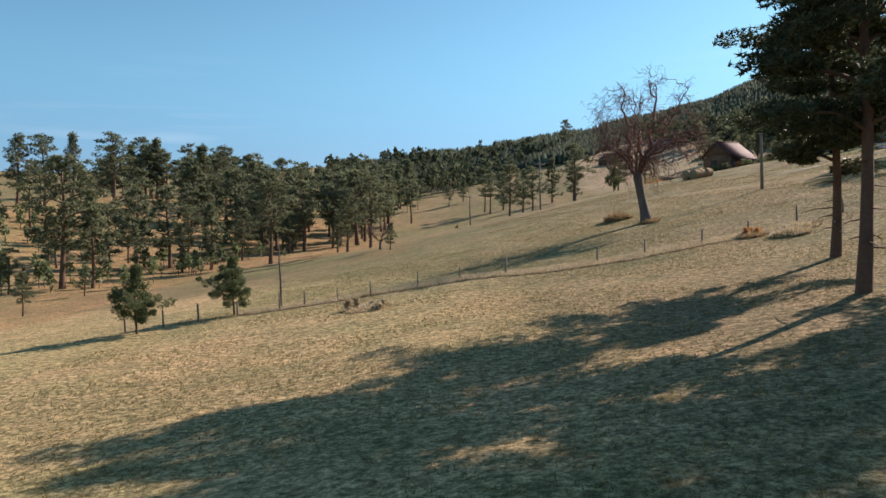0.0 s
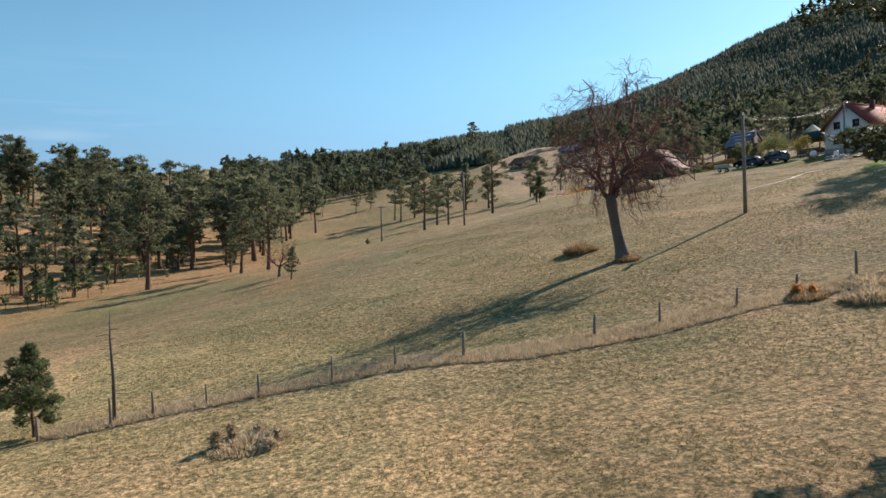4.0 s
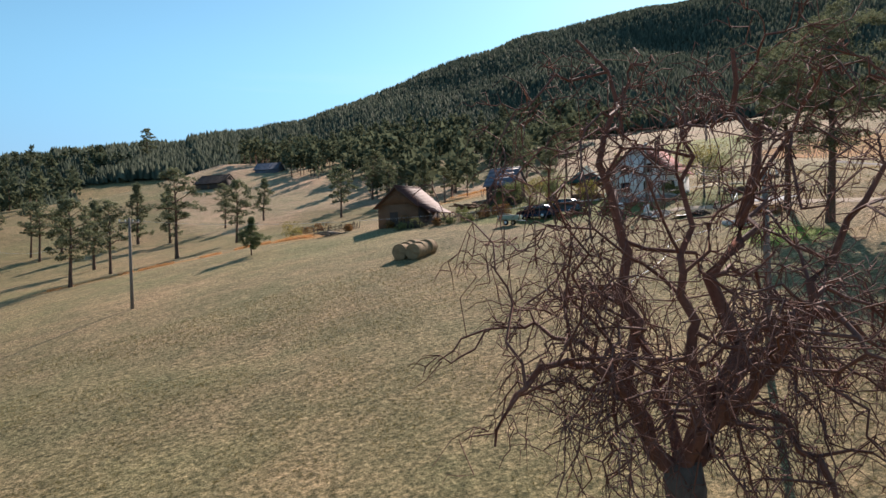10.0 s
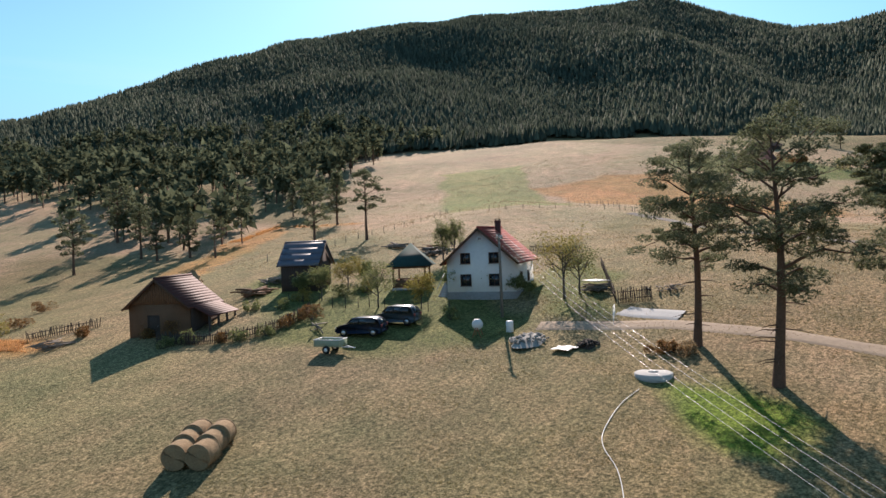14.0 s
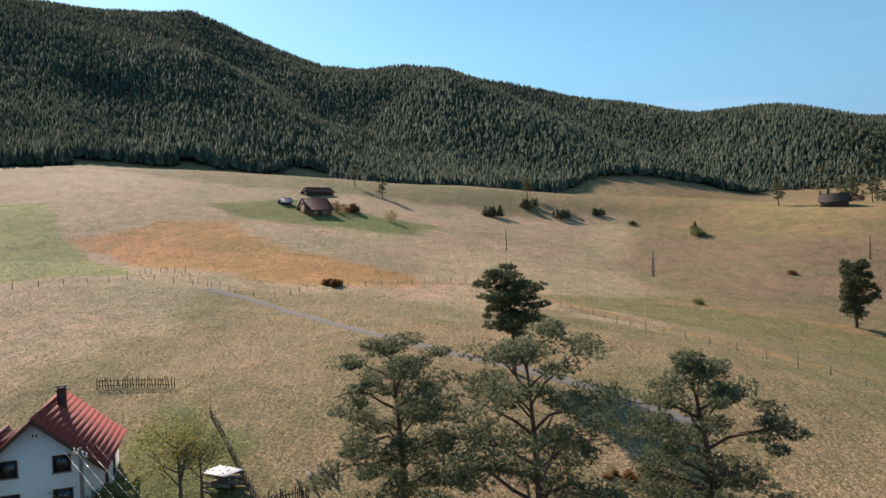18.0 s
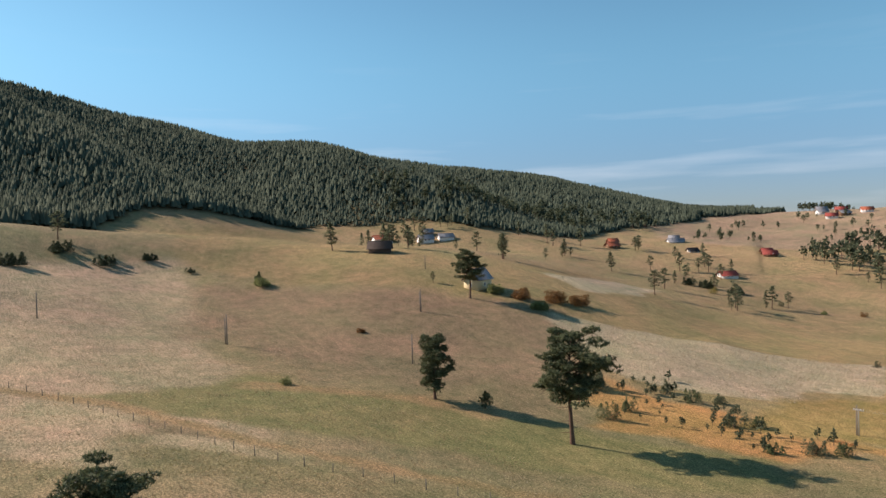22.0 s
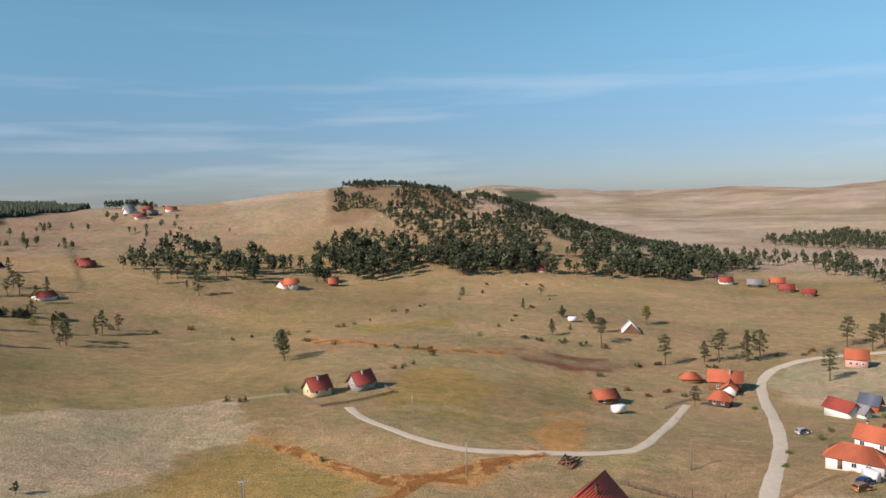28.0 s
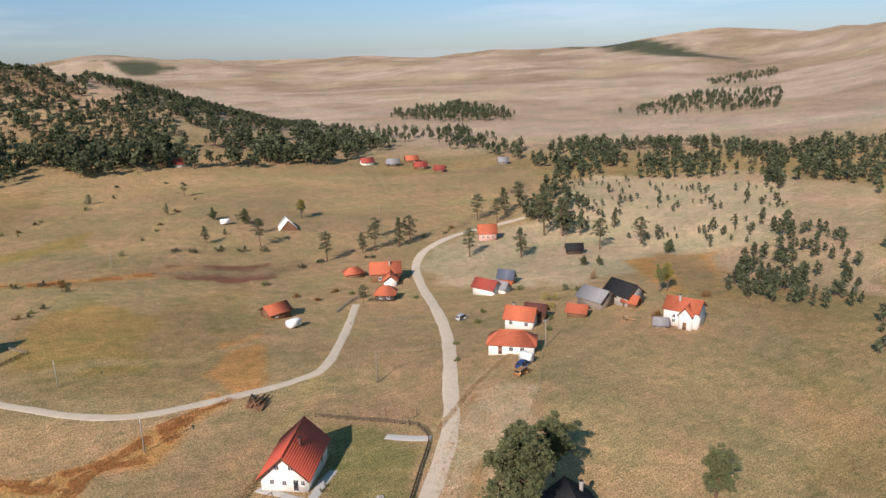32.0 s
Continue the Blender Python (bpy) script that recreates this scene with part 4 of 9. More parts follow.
PLAIN = [(121.6, -162.6, 9.9, 1), (-15.2, -188.2, 11.3, 1), (-32.3, -194.5, 8.7, 1), (-38.1, -195.4, 11.3, 1), (-49.5, -196.7, 12.9, 1), (-55.6, -198.8, 12.1, 1), (-66.7, -169.6, 11.2, 1), (-81.3, -156, 12.3, 1), (-113.6, -148.1, 12.3, 1), (-140.7, -168.9, 8.7, 1), (-132.4, -144.8, 11.3, 1), (-110.6, -179.6, 18.3, 1), (-116.2, -174.3, 17.6, 1), (-90.2, -130.1, 3.8, 2), (-95.3, -127.9, 3.4, 2), (-129.6, -127.5, 5.5, 2), (-7.3, -135.7, 6, 1), (22.1, -217.9, 7.1, 1), (3.3, -211.5, 10.7, 1), (1, -241.4, 7, 2), (-26.4, -249.5, 8.7, 1), (-99.7, -215.9, 12.5, 1), (-117.1, -218.7, 13.5, 1), (-128.6, -223.7, 13, 1), (-122.6, -181.4, 10.5, 1), (-121.8, -198.5, 12, 1), (-106, -209, 11, 1), (-135, -212, 13, 1), (13.5, -310.3, 7, 1), (28.9, -263.8, 5.5, 1), (56.8, -301.6, 5, 1), (-0.7, -227.7, 6.5, 1), (12.4, -250.8, 5.5, 2), (-45.7, -210.9, 9, 1)]
ROADSIDE = [(21, -14.5, 15.1, 4), (9.2, -22, 9.1, 4), (-9.8, -6.7, 8.3, 4)]
STANDS = [
    (FLANK, "pines of the wooded bank", "tall black pine on the tawny wooded bank"),
    (EDGE, "tall pines of the pasture", "tall dark pine with a bare reddish trunk on the pasture"),
    (SAPLINGS, "young pines by the fence", "young bright green pine beside the wire fence"),
    (MEADOW, "pines of the open meadow", "slender pine standing on the open meadow"),
    (FARMPINES, "pines behind the farm", "dark pine on the slope behind the farm"),
    (YARDPINES, "tall pines by the farm track", "tall pine with plates of needles beside the farm track"),
    (VALLEY, "pines of the valley meadows", "lone dark pine on the valley meadow"),
    (PLAIN, "pines round the village", "dark green pine by the village pastures"),
    (ROADSIDE, "trees by the village road", "broad grey-green pine beside the village road"),
]
for stand, group, label in STANDS:
    for k, (x, y, h, kind) in enumerate(stand):
        bank = (TALL, MID, YOUNG, HERO, ROUND)[kind]
        plant(bank, k, x, y, h, (k * 67) % 360, label, group)


# ---- woods of the slopes ----
def wood(name, pts, heights, mat, label, seed, sides=4, wide=0.25):
    """Many small pines as one mesh: a ragged skirt of boughs under a narrow spire each."""
    rng = np.random.default_rng(seed)
    n = len(pts)
    z = land(pts[:, 0], pts[:, 1])
    az, r = bearing(pts[:, 0], pts[:, 1])
    z += np.clip((r - 350) / 400, 0, 1) * (10 * waves(pts[:, 0], pts[:, 1], 60.0, 11.0)) * (r < 1200) * (az > 10) * (az < 150)
    a = np.arange(sides)[None] * 2 * math.pi / sides + rng.uniform(0, 6.3, (n, 1)) + rng.normal(size=(n, sides)) * 0.25
    rr = (heights * wide * rng.uniform(0.75, 1.3, n))[:, None] * rng.uniform(0.55, 1.3, (n, sides))
    skirt = np.stack([pts[:, 0:1] + rr * np.cos(a), pts[:, 1:2] + rr * np.sin(a), z[:, None] + heights[:, None] * rng.uniform(0.02, 0.32, (n, sides))], -1)
    lean = heights[:, None] * rng.normal(size=(n, 2)) * 0.04
    tip = np.c_[pts + lean, z + heights][:, None]
    per = sides + 1
    b, j = np.arange(n)[:, None] * per, np.arange(sides)[None]
    tris = np.stack([b + j, b + (j + 1) % sides, np.broadcast_to(b + sides, (n, sides))], -1).reshape(-1, 3)
    ob = new(name, mesh_of(name, np.concatenate([skirt, tip], 1).reshape(-1, 3), [tris], mat))
    return tagged(ob, label, "forest", kind="stuff")


def clumps(name, pts, heights, label, seed, mat, blades=52, wide=0.21):
    """Small pines as one mesh: a thin trunk under a ragged head of blades each."""
    rng = np.random.default_rng(seed)
    n = len(pts)
    base = np.c_[pts, land(pts[:, 0], pts[:, 1])]
    d = rng.normal(size=(n, blades, 3))
    d /= np.linalg.norm(d, axis=2)[..., None]
    shape = rng.uniform(0.75, 1.25, (n, 1))
    c = d * rng.uniform(0.35, 1.0, (n, blades, 1)) * np.stack([wide * shape * np.ones((n, blades)), wide * shape * np.ones((n, blades)), 0.36 * np.ones((n, blades))], -1)
    c[..., :2] *= (1.15 - 0.75 * np.clip((c[..., 2:] + 0.3) / 0.66, 0, 1) ** 1.5)
    c[..., 2] += 0.62
    e = rng.normal(size=(n, blades, 3)) + d * 0.8
    e /= np.linalg.norm(e, axis=2)[..., None]
    side = np.cross(e, rng.normal(size=(n, blades, 3)))
    side /= np.linalg.norm(side, axis=2)[..., None]
    s = rng.uniform(0.07, 0.15, (n, blades, 1))
    v = np.stack([c - side * s * 0.7, c + side * s * 0.7, c + e * s * 1.5], 2) * heights[:, None, None, None] + base[:, None, None, :]
    ob = tagged(new(name, mesh_of(name, v.reshape(-1, 3), [np.arange(n * blades * 3).reshape(-1, 3)], mat)), label, "forest", kind="stuff")
    t = np.arange(3) * 2.1
    ring = np.stack([np.cos(t) * 0.022, np.sin(t) * 0.022, np.zeros(3)], -1)
    both = np.concatenate([ring - (0, 0, 0.04), ring * 0.6 + (0, 0, 0.6)])
    v = both[None] * heights[:, None, None] + base[:, None, :]
    k = np.arange(n)[:, None, None] * 6
    f = (np.array([(0, 1, 4, 3), (1, 2, 5, 4), (2, 0, 3, 5)])[None] + k).reshape(-1, 4)
    tagged(part("trunk", mesh_of("trunk", v.reshape(-1, 3), [f], BARK), None, ob), kind="stuff")
    return ob


def wood_in(name, corners, count, lo, hi, label, seed, mat=None, gaps=-0.5, scale=12.0):
    """A stand of far pines within a stretch of the plan."""
    rng = np.random.default_rng(seed)
    c = np.array(corners)
    p = rng.uniform(c.min(0), c.max(0), (count * 8, 2))
    p = p[(inside(p[:, 0], p[:, 1], corners) > 6 * waves(p[:, 0], p[:, 1], 9.0, seed)) & (waves(p[:, 0], p[:, 1], scale, seed + 0.5) > gaps)][:count]
    return clumps(name, p, rng.uniform(lo, hi, len(p)), label, seed, mat or NEEDLES_FAR)


rng = np.random.default_rng(5)
N_WOOD = 420000
u, v = rng.uniform(0, 1, N_WOOD), rng.uniform(0, 1, N_WOOD)
azs = -20 + 172 * u
rad = np.sqrt(280.0**2 + (800.0**2 - 280.0**2) * v)
px_, py_ = CX + rad * np.sin(np.radians(azs)), CY + rad * np.cos(np.radians(azs))
keep = forest_mask(px_, py_) & (rad < rim_at(azs % 360, 3) + 25)
keep &= rng.uniform(0, 1, N_WOOD) < 0.62
FW = np.c_[px_, py_][keep]
TALLNESS = (1 + 0.35 * waves(FW[:, 0], FW[:, 1], 22.0, 31.0)) * np.interp(bearing(FW[:, 0], FW[:, 1])[0], (95, 125), (1, 0.66))
wood("pine_forest", FW, rng.uniform(4.0, 8.6, len(FW)) * TALLNESS, FOREST, "dense dark green pine forest covering the mountain slopes", 6)


# ---- turf ----
def turf(box, count, size, mat, label, seed, blades=5, test=None, gaps=-0.1):
    rng = np.random.default_rng(seed)
    x, y = rng.uniform(box[0], box[2], count), rng.uniform(box[1], box[3], count)
    ok = waves(x, y, 1.9, seed) + 0.6 * waves(x, y, 7.0, seed + 1.0) > gaps
    if test is not None:
        ok &= test(x, y)
    x, y = x[ok], y[ok]
    v, f = tufts(rng, np.c_[x, y, gz(x, y) + 0.01], size, blades, 0.9, 0.12)
    ob = new("grass", mesh_of("grass", v, [f], mat))
    return tagged(ob, label, "grass", kind="stuff")


turf((-16, 3, 40, 62), 60000, 0.11, GRASS_TURF, "short tufty pasture grass", 81)
turf((-16, 3, 40, 62), 9000, 0.12, GRASS_DRY, "dry blades among the pasture grass", 82)
turf((5, 50, 75, 100), 50000, 0.12, GRASS_TURF, "short tufty pasture grass below the farm", 83)
turf((72, 20, 250, 190), 34000, 0.3, GRASS_DRY, "rough dry tufts on the hay meadow", 84)
turf((72, 20, 250, 190), 16000, 0.28, GRASS_PALE, "pale dry tufts on the hay meadow", 85)
turf((66, 55, 130, 125), 16000, 0.2, GRASS_TURF, "olive tufts on the meadow behind the farm", 86)
turf((-60, -150, 130, -15), 30000, 0.26, GRASS_TURF, "olive tufts on the village pastures", 87)
turf((105, -112, 190, -32), 22000, 0.42, GRASS_PALE, "tall pale grass of the unmown field", 88, test=lambda x, y: inside(x, y, PALE_FIELD) > 0, gaps=-9)
turf((-8, -56, 34, -18), 16000, 0.4, GRASS_PALE, "tall pale dry grass beside the village road", 89, test=lambda x, y: inside(x, y, ROADSIDE_HAY) > 0, gaps=-9)
turf((-8, -56, 34, -18), 5000, 0.35, GRASS_RUST, "rusty weeds among the roadside grass", 79, test=lambda x, y: inside(x, y, ROADSIDE_HAY) > -1)
for k, (colour, half, course) in enumerate(STRIPS):
    if colour not in (STRAW, RUST):
        continue
    c = np.array(course)
    lo, hi = c.min(0) - 6, c.max(0) + 6
    area = (hi[0] - lo[0]) * (hi[1] - lo[1])
    near = k == 3
    turf((lo[0], lo[1], hi[0], hi[1]), int(min(area * (170 if near else 26), 170000)), 0.24 if near else 0.42, (GRASS_PALE if near else GRASS_DRY) if colour == STRAW else (GRASS_RUST if colour == RUST else LEAF_RUSTY), "tall dry grass along the fence line" if colour == STRAW else "rusty dry bracken along the ditch", 90 + k, 6,
         lambda x, y, c=course, h=half: along(x, y, c) < h * ((0.85 if h < 1.1 else 0.6) + 0.5 * waves(x, y, 3.0, 4.0)), gaps=-0.9 if half < 1.1 else 0.0)


# ---- buildings ----
def slab(g, poly, thick):
    """A flat plate under the given corners."""
    p = [Vector(c) for c in poly]
    nrm = (p[1] - p[0]).cross(p[-1] - p[0]).normalized()
    if nrm.z < 0:
        nrm = -nrm
    low = [c - nrm * thick for c in p]
    n = len(p)
    g.add([tuple(c) for c in p + low])
    b = g.n - 2 * n
    for k in range(1, n - 1):
        g.f.append(np.array([(b, b + k, b + k + 1), (b + n, b + n + k + 1, b + n + k)]))
    g.f.append(np.array([(b + k, b + n + k, b + n + (k + 1) % n, b + (k + 1) % n) for k in range(n)]))


def courses(g, e0, e1, r0, r1, pitch=0.36, thick=0.02):
    """Overlapping rows of tiles on a slope from the eave e0 e1 to the ridge r0 r1."""
    e0, e1, r0, r1 = (Vector(c) for c in (e0, e1, r0, r1))
    n = max(3, int(((r0 + r1) / 2 - (e0 + e1) / 2).length / pitch))
    up = (e1 - e0).cross(r0 - e0).normalized()
    if up.z < 0:
        up = -up
    for k in range(n):
        a, b = k / n, (k + 1.12) / n
        a0, a1 = e0.lerp(r0, a) + up * thick * 1.6, e1.lerp(r1, a) + up * thick * 1.6
        b0, b1 = e0.lerp(r0, min(b, 1)) + up * 0.012, e1.lerp(r1, min(b, 1)) + up * 0.012
        cols = 1
        for c in range(cols):
            u, v = c / cols, (c + 1) / cols
            q = [a0.lerp(a1, u), a0.lerp(a1, v), b0.lerp(b1, v), b0.lerp(b1, u)]
            lift = up * 0.0
            slab(g, [tuple(p + lift) for p in q], thick)


def opening(parent, face, along_, z, w, h, size, style="window", mat=None, glass=None):
    """A window or a door with its frame, pane and sill, set into a wall: face f, b, l or r of a house of the given size."""
    hw, l = size[0] / 2, size[1]
    turn = {"f": pose(along_, 0, z), "b": pose(-along_, l, z, 0, 0, 180), "l": pose(-hw, l / 2 - along_, z, 0, 0, -90), "r": pose(hw, l / 2 + along_, z, 0, 0, 90)}[face]
    t, mat = 0.07, mat or FRAME_WHITE
    g = Geo()
    for x0, z0, x1, z1 in ((-w / 2, 0, -w / 2 + t, h), (w / 2 - t, 0, w / 2, h), (-w / 2 + t, h - t, w / 2 - t, h), (-w / 2 + t, 0, w / 2 - t, t)):
        g.box(x0, -0.05, z0, x1, 0.06, z1, chamfer=0.008)
    if style == "window":
        g.box(-0.03, -0.04, t, 0.03, 0.05, h - t)
    win = part(style, g, mat, parent, at=turn)
    part("pane" if style == "window" else "panel", Geo().box(-w / 2 + t, -0.012, t, w / 2 - t, 0.04, h - t), glass or GLASS, win)
    if style == "window":
        part("sill", Geo().box(-w / 2 - 0.06, -0.13, -0.05, w / 2 + 0.06, 0.03, 0.0, chamfer=0.01), FRAME_WHITE if mat == FRAME_WHITE else PLINTH, win)
    else:
        part("door_handle", Geo().box(w / 2 - 0.2, -0.09, h * 0.47, w / 2 - 0.12, -0.05, h * 0.5, chamfer=0.006), STEEL, win)
    return win


def house(name, m, w, l, h, rise, wall, roof, label, ridge="y", over=0.6, jerkin=1.0, inset=0.0, openings=(), chimneys=(), plinth=0.0, wood_gable=None, group="", tile=0.36, category="house", lower=None):
    """A house whose front edge runs along x at y = 0. ridge y: the gable looks to the front. jerkin under 1 clips the gables to a hip."""
    ob = thing(name, m, label, category, group)
    turn = Matrix.Identity(4)
    W, L = w, l
    if ridge == "x":
        turn = Matrix.Translation((0, l / 2, 0)) @ Matrix.Rotation(radians(90), 4, "Z") @ Matrix.Translation((0, -w / 2, 0))
        W, L = l, w
    hw = W / 2
    top = h + rise
    g = Geo()
    zj = h + rise * jerkin
    xj = hw * (1 - jerkin)
    ring = [(-hw, -1.2), (hw, -1.2), (hw, h), (xj, zj - 0.02), (-xj, zj - 0.02), (-hw, h)] if jerkin > 0 else [(-hw, -1.2), (hw, -1.2), (hw, h), (-hw, h)]
    if jerkin >= 1:
        ring = ring[:3] + [(0, top - 0.02), ring[-1]]
    n = len(ring)
    g.add([(x, 0, z) for x, z in ring] + [(x, L, z) for x, z in ring])
    for k in range(1, n - 1):
        g.f.append(np.array([(0, k, k + 1), (n, n + k + 1, n + k)]))
    g.f.append(np.array([(k, n + k, n + (k + 1) % n, (k + 1) % n) for k in range(n)]))
    part("wall", g, wall, ob, at=turn)
    if plinth:
        part("plinth", Geo().box(-hw - 0.05, -0.05, -1.2, hw + 0.05, L + 0.05, plinth, chamfer=0.02), PLINTH, ob, "grey stone plinth", at=turn)
    k = over * rise / hw
    o0, o1 = -over, L + over
    ins = inset if jerkin < 1 else -over
    for s in (-1, 1):
        e0, e1 = (s * (hw + over), o0, h - k), (s * (hw + over), o1, h - k)
        r0, r1 = (0, ins if jerkin < 1 else o0, top), (0, L - ins if jerkin < 1 else o1, top)
        g = Geo()
        if jerkin < 1:
            j0, j1 = (s * xj, o0, zj), (s * xj, o1, zj)
            if jerkin <= 0:
                pl = [e0, e1, r1, r0]
            else:
                pl = [e0, e1, j1, r1, r0, j0]
            slab(g, pl if s > 0 else pl[::-1], 0.1)
            m0 = Vector(e0).lerp(Vector(j0), 1.0) if jerkin > 0 else Vector(e0)
            if jerkin > 0:
                courses(g, e0, e1, j0, j1, tile)
                courses(g, j0, j1, r0, r1, tile)
            else:
                courses(g, e0, e1, r0, r1, tile)
        else:
            slab(g, [e0, e1, r1, r0] if s > 0 else [r0, r1, e1, e0], 0.1)
            courses(g, e0, e1, r0, r1, tile)
        tagged(part("roof_slope", g, roof, ob, at=turn), kind="stuff")
    if jerkin < 1:
        for yy, ri in ((o0, ins), (o1, L - ins)):
            g = Geo()
            a, b = ((-xj, yy, zj), (xj, yy, zj)) if jerkin > 0 else ((-hw - over, yy, h - k), (hw + over, yy, h - k))
            courses(g, a, b, (-0.03, ri, top), (0.03, ri, top), tile)
            slab(g, [a, b, (0, ri, top)], 0.08)
            tagged(part("roof_slope", g, roof, ob, at=turn), kind="stuff")
    y0, y1 = (ins, L - ins) if jerkin < 1 else (o0, o1)
    part("ridge_cap", Geo().tube([(0, y0, top + 0.03), (0, (y0 + y1) / 2, top + 0.035), (0, y1, top + 0.03)], [0.11] * 3, 8), roof, ob, at=turn)
    if jerkin >= 1:
        for yy in (o0 - 0.03, o1 + 0.03):
            g = Geo()
            for s in (-1, 1):
                slab(g, [(s * (hw + over), yy - 0.03, h - k), (0, yy - 0.03, top), (0, yy + 0.03, top), (s * (hw + over), yy + 0.03, h - k)], 0.2)
            part("barge_board", g, FRAME_BROWN if wall not in (DARK_WOOD,) else DARK_WOOD, ob, at=turn)
    if wood_gable is not None:
        g = Geo()
        nb = int(W / 0.22)
        for i in range(nb):
            x0 = -hw + i * W / nb
            zt = h + rise * (1 - abs(x0 + W / nb / 2) / hw) - 0.1
            if zt > h + 0.05:
                g.box(x0 + 0.01, -0.035, h, x0 + W / nb - 0.01, 0.0, zt)
        part("gable_boards", g, wood_gable, ob, at=turn)
    for x, y, cz in chimneys:
        g = Geo().box(x - 0.25, y - 0.25, h, x + 0.25, y + 0.25, top + cz, chamfer=0.02).box(x - 0.32, y - 0.32, top + cz - 0.18, x + 0.32, y + 0.32, top + cz - 0.08, chamfer=0.02)
        c = part("chimney", g, PLINTH if lower is None else lower, ob)
        part("flue_cap", Geo().box(x - 0.28, y - 0.28, top + cz + 0.1, x + 0.28, y + 0.28, top + cz + 0.14).box(x - 0.2, y - 0.2, top + cz, x - 0.14, y - 0.14, top + cz + 0.1).box(x + 0.14, y + 0.14, top + cz, x + 0.2, y + 0.2, top + cz + 0.1), TIN_BLACK, c)
    for o in openings:
        opening(ob, *o[:5], (w, l), *o[5:])
    return ob


def plank_walls(parent, w, l, h, mat, step=0.24):
    """Upright boards round a shed, each a part of its own."""
    rng = np.random.default_rng(int(w * 100 + l * 10))
    for side in ("f", "l", "r"):
        span = w if side == "f" else l
        for k in range(int(span / step)):
            a = -span / 2 + k * step
            m = {"f": pose(a, -0.03, 0), "l": pose(-w / 2 - 0.03, a + l / 2 + step, 0, 0, 0, -90), "r": pose(w / 2 + 0.03, a + l / 2, 0, 0, 0, 90)}[side]
            part("plank", Geo().box(0.008, -0.015, 0.02, step - 0.008, 0.02, h - 0.04 + rng.uniform(-0.05, 0.02), chamfer=0.004), mat, parent, at=m)


# ---- poles and wires ----
def power_pole(x, y, h, arm=True, rz=0.0, concrete=False, label="weathered wooden power pole with a crossarm"):
    ob = thing("power_pole", on(x, y, rz, 0.0), label, "pole", "power poles")
    part("pole", Geo().tube([(0, 0, -0.8), (0, 0, h * 0.5), (0.03, 0, h)], [0.12, 0.1, 0.075] if concrete else [0.15, 0.125, 0.095], 10), POLE_GREY if concrete else WEATHERED, ob, smooth=True)
    if arm:
        a = part("crossarm", Geo().box(-0.85, -0.06, h - 0.45, 0.85, 0.06, h - 0.33, chamfer=0.012), STEEL if concrete else WEATHERED, ob)
        for i in (-0.78, -0.3, 0.3, 0.78):
            part("insulator", Geo().tube([(i, 0, h - 0.34), (i, 0, h - 0.25), (i, 0, h - 0.2), (i, 0, h - 0.13)], [0.02, 0.045, 0.03, 0.05], 8), WHITE_PAINT, a)
    return ob


def cable_span(a, b, sag, r, name="power_cable", label="bright aluminium power cable", mat=None):
    t = np.linspace(0, 1, 24)[:, None]
    p = np.array(a) * (1 - t) + np.array(b) * t
    p[:, 2] -= sag * 4 * t[:, 0] * (1 - t[:, 0])
    ob = part(name, Geo().tube(p, np.full(24, r), 5), mat or WIRE)
    return tagged(ob, label, "cable", "power cables")


def line_between(p, q, sag, n=4, r=0.0045):
    (x0, y0, z0), (x1, y1, z1) = p, q
    a = math.atan2(y1 - y0, x1 - x0) + math.pi / 2
    for off in (-0.78, -0.3, 0.3, 0.78)[:n]:
        d = (math.cos(a) * off, math.sin(a) * off)
        cable_span((x0 + d[0], y0 + d[1], z0), (x1 + d[0], y1 + d[1], z1), sag, r)


# ---- fences ----
def fence_post(m, h, r, lean, mat, label, group):
    ob = part("fence_post", Geo().tube([(0, 0, -0.4), (lean[0] * 0.4, lean[1] * 0.4, h * 0.5), (lean[0], lean[1], h)], [r * 1.1, r, r * 0.8], 7), mat)
    ob.matrix_basis = m
    return tagged(ob, label, "fence post", group)


def post_row(pts, h, group, label, r=0.06, mat=None, wires=0):
    rng = np.random.default_rng(len(pts) * 7 + int(abs(pts[0][0])))
    tops = []
    for x, y in pts:
        lean = rng.normal(size=2) * 0.03
        hh = h * rng.uniform(0.85, 1.15)
        fence_post(on(x, y), hh, r * rng.uniform(0.8, 1.25), lean, mat or WEATHERED, label, group)
        tops.append((x + lean[0] * 0.8, y + lean[1] * 0.8, float(gz(x, y)[0]) + hh * 0.8))
    for k in range(wires):
        for a, b in zip(tops[:-1], tops[1:]):
            d = -0.28 * k
            cable_span((a[0], a[1], a[2] + d), (b[0], b[1], b[2] + d), 0.05, 0.006, "fence_wire", "thin rusty fence wire", WEATHERED)


def spaced(line, step):
    c = smooth_line(line, 0.5) if len(line) > 2 else np.array([np.array(line[0]) + (np.array(line[1]) - np.array(line[0])) * t for t in np.linspace(0, 1, 60)])
    s = np.r_[0, np.cumsum(np.linalg.norm(np.diff(c, axis=0), axis=1))]
    k = np.arange(0, s[-1], step)
    return np.c_[np.interp(k, s, c[:, 0]), np.interp(k, s, c[:, 1])]


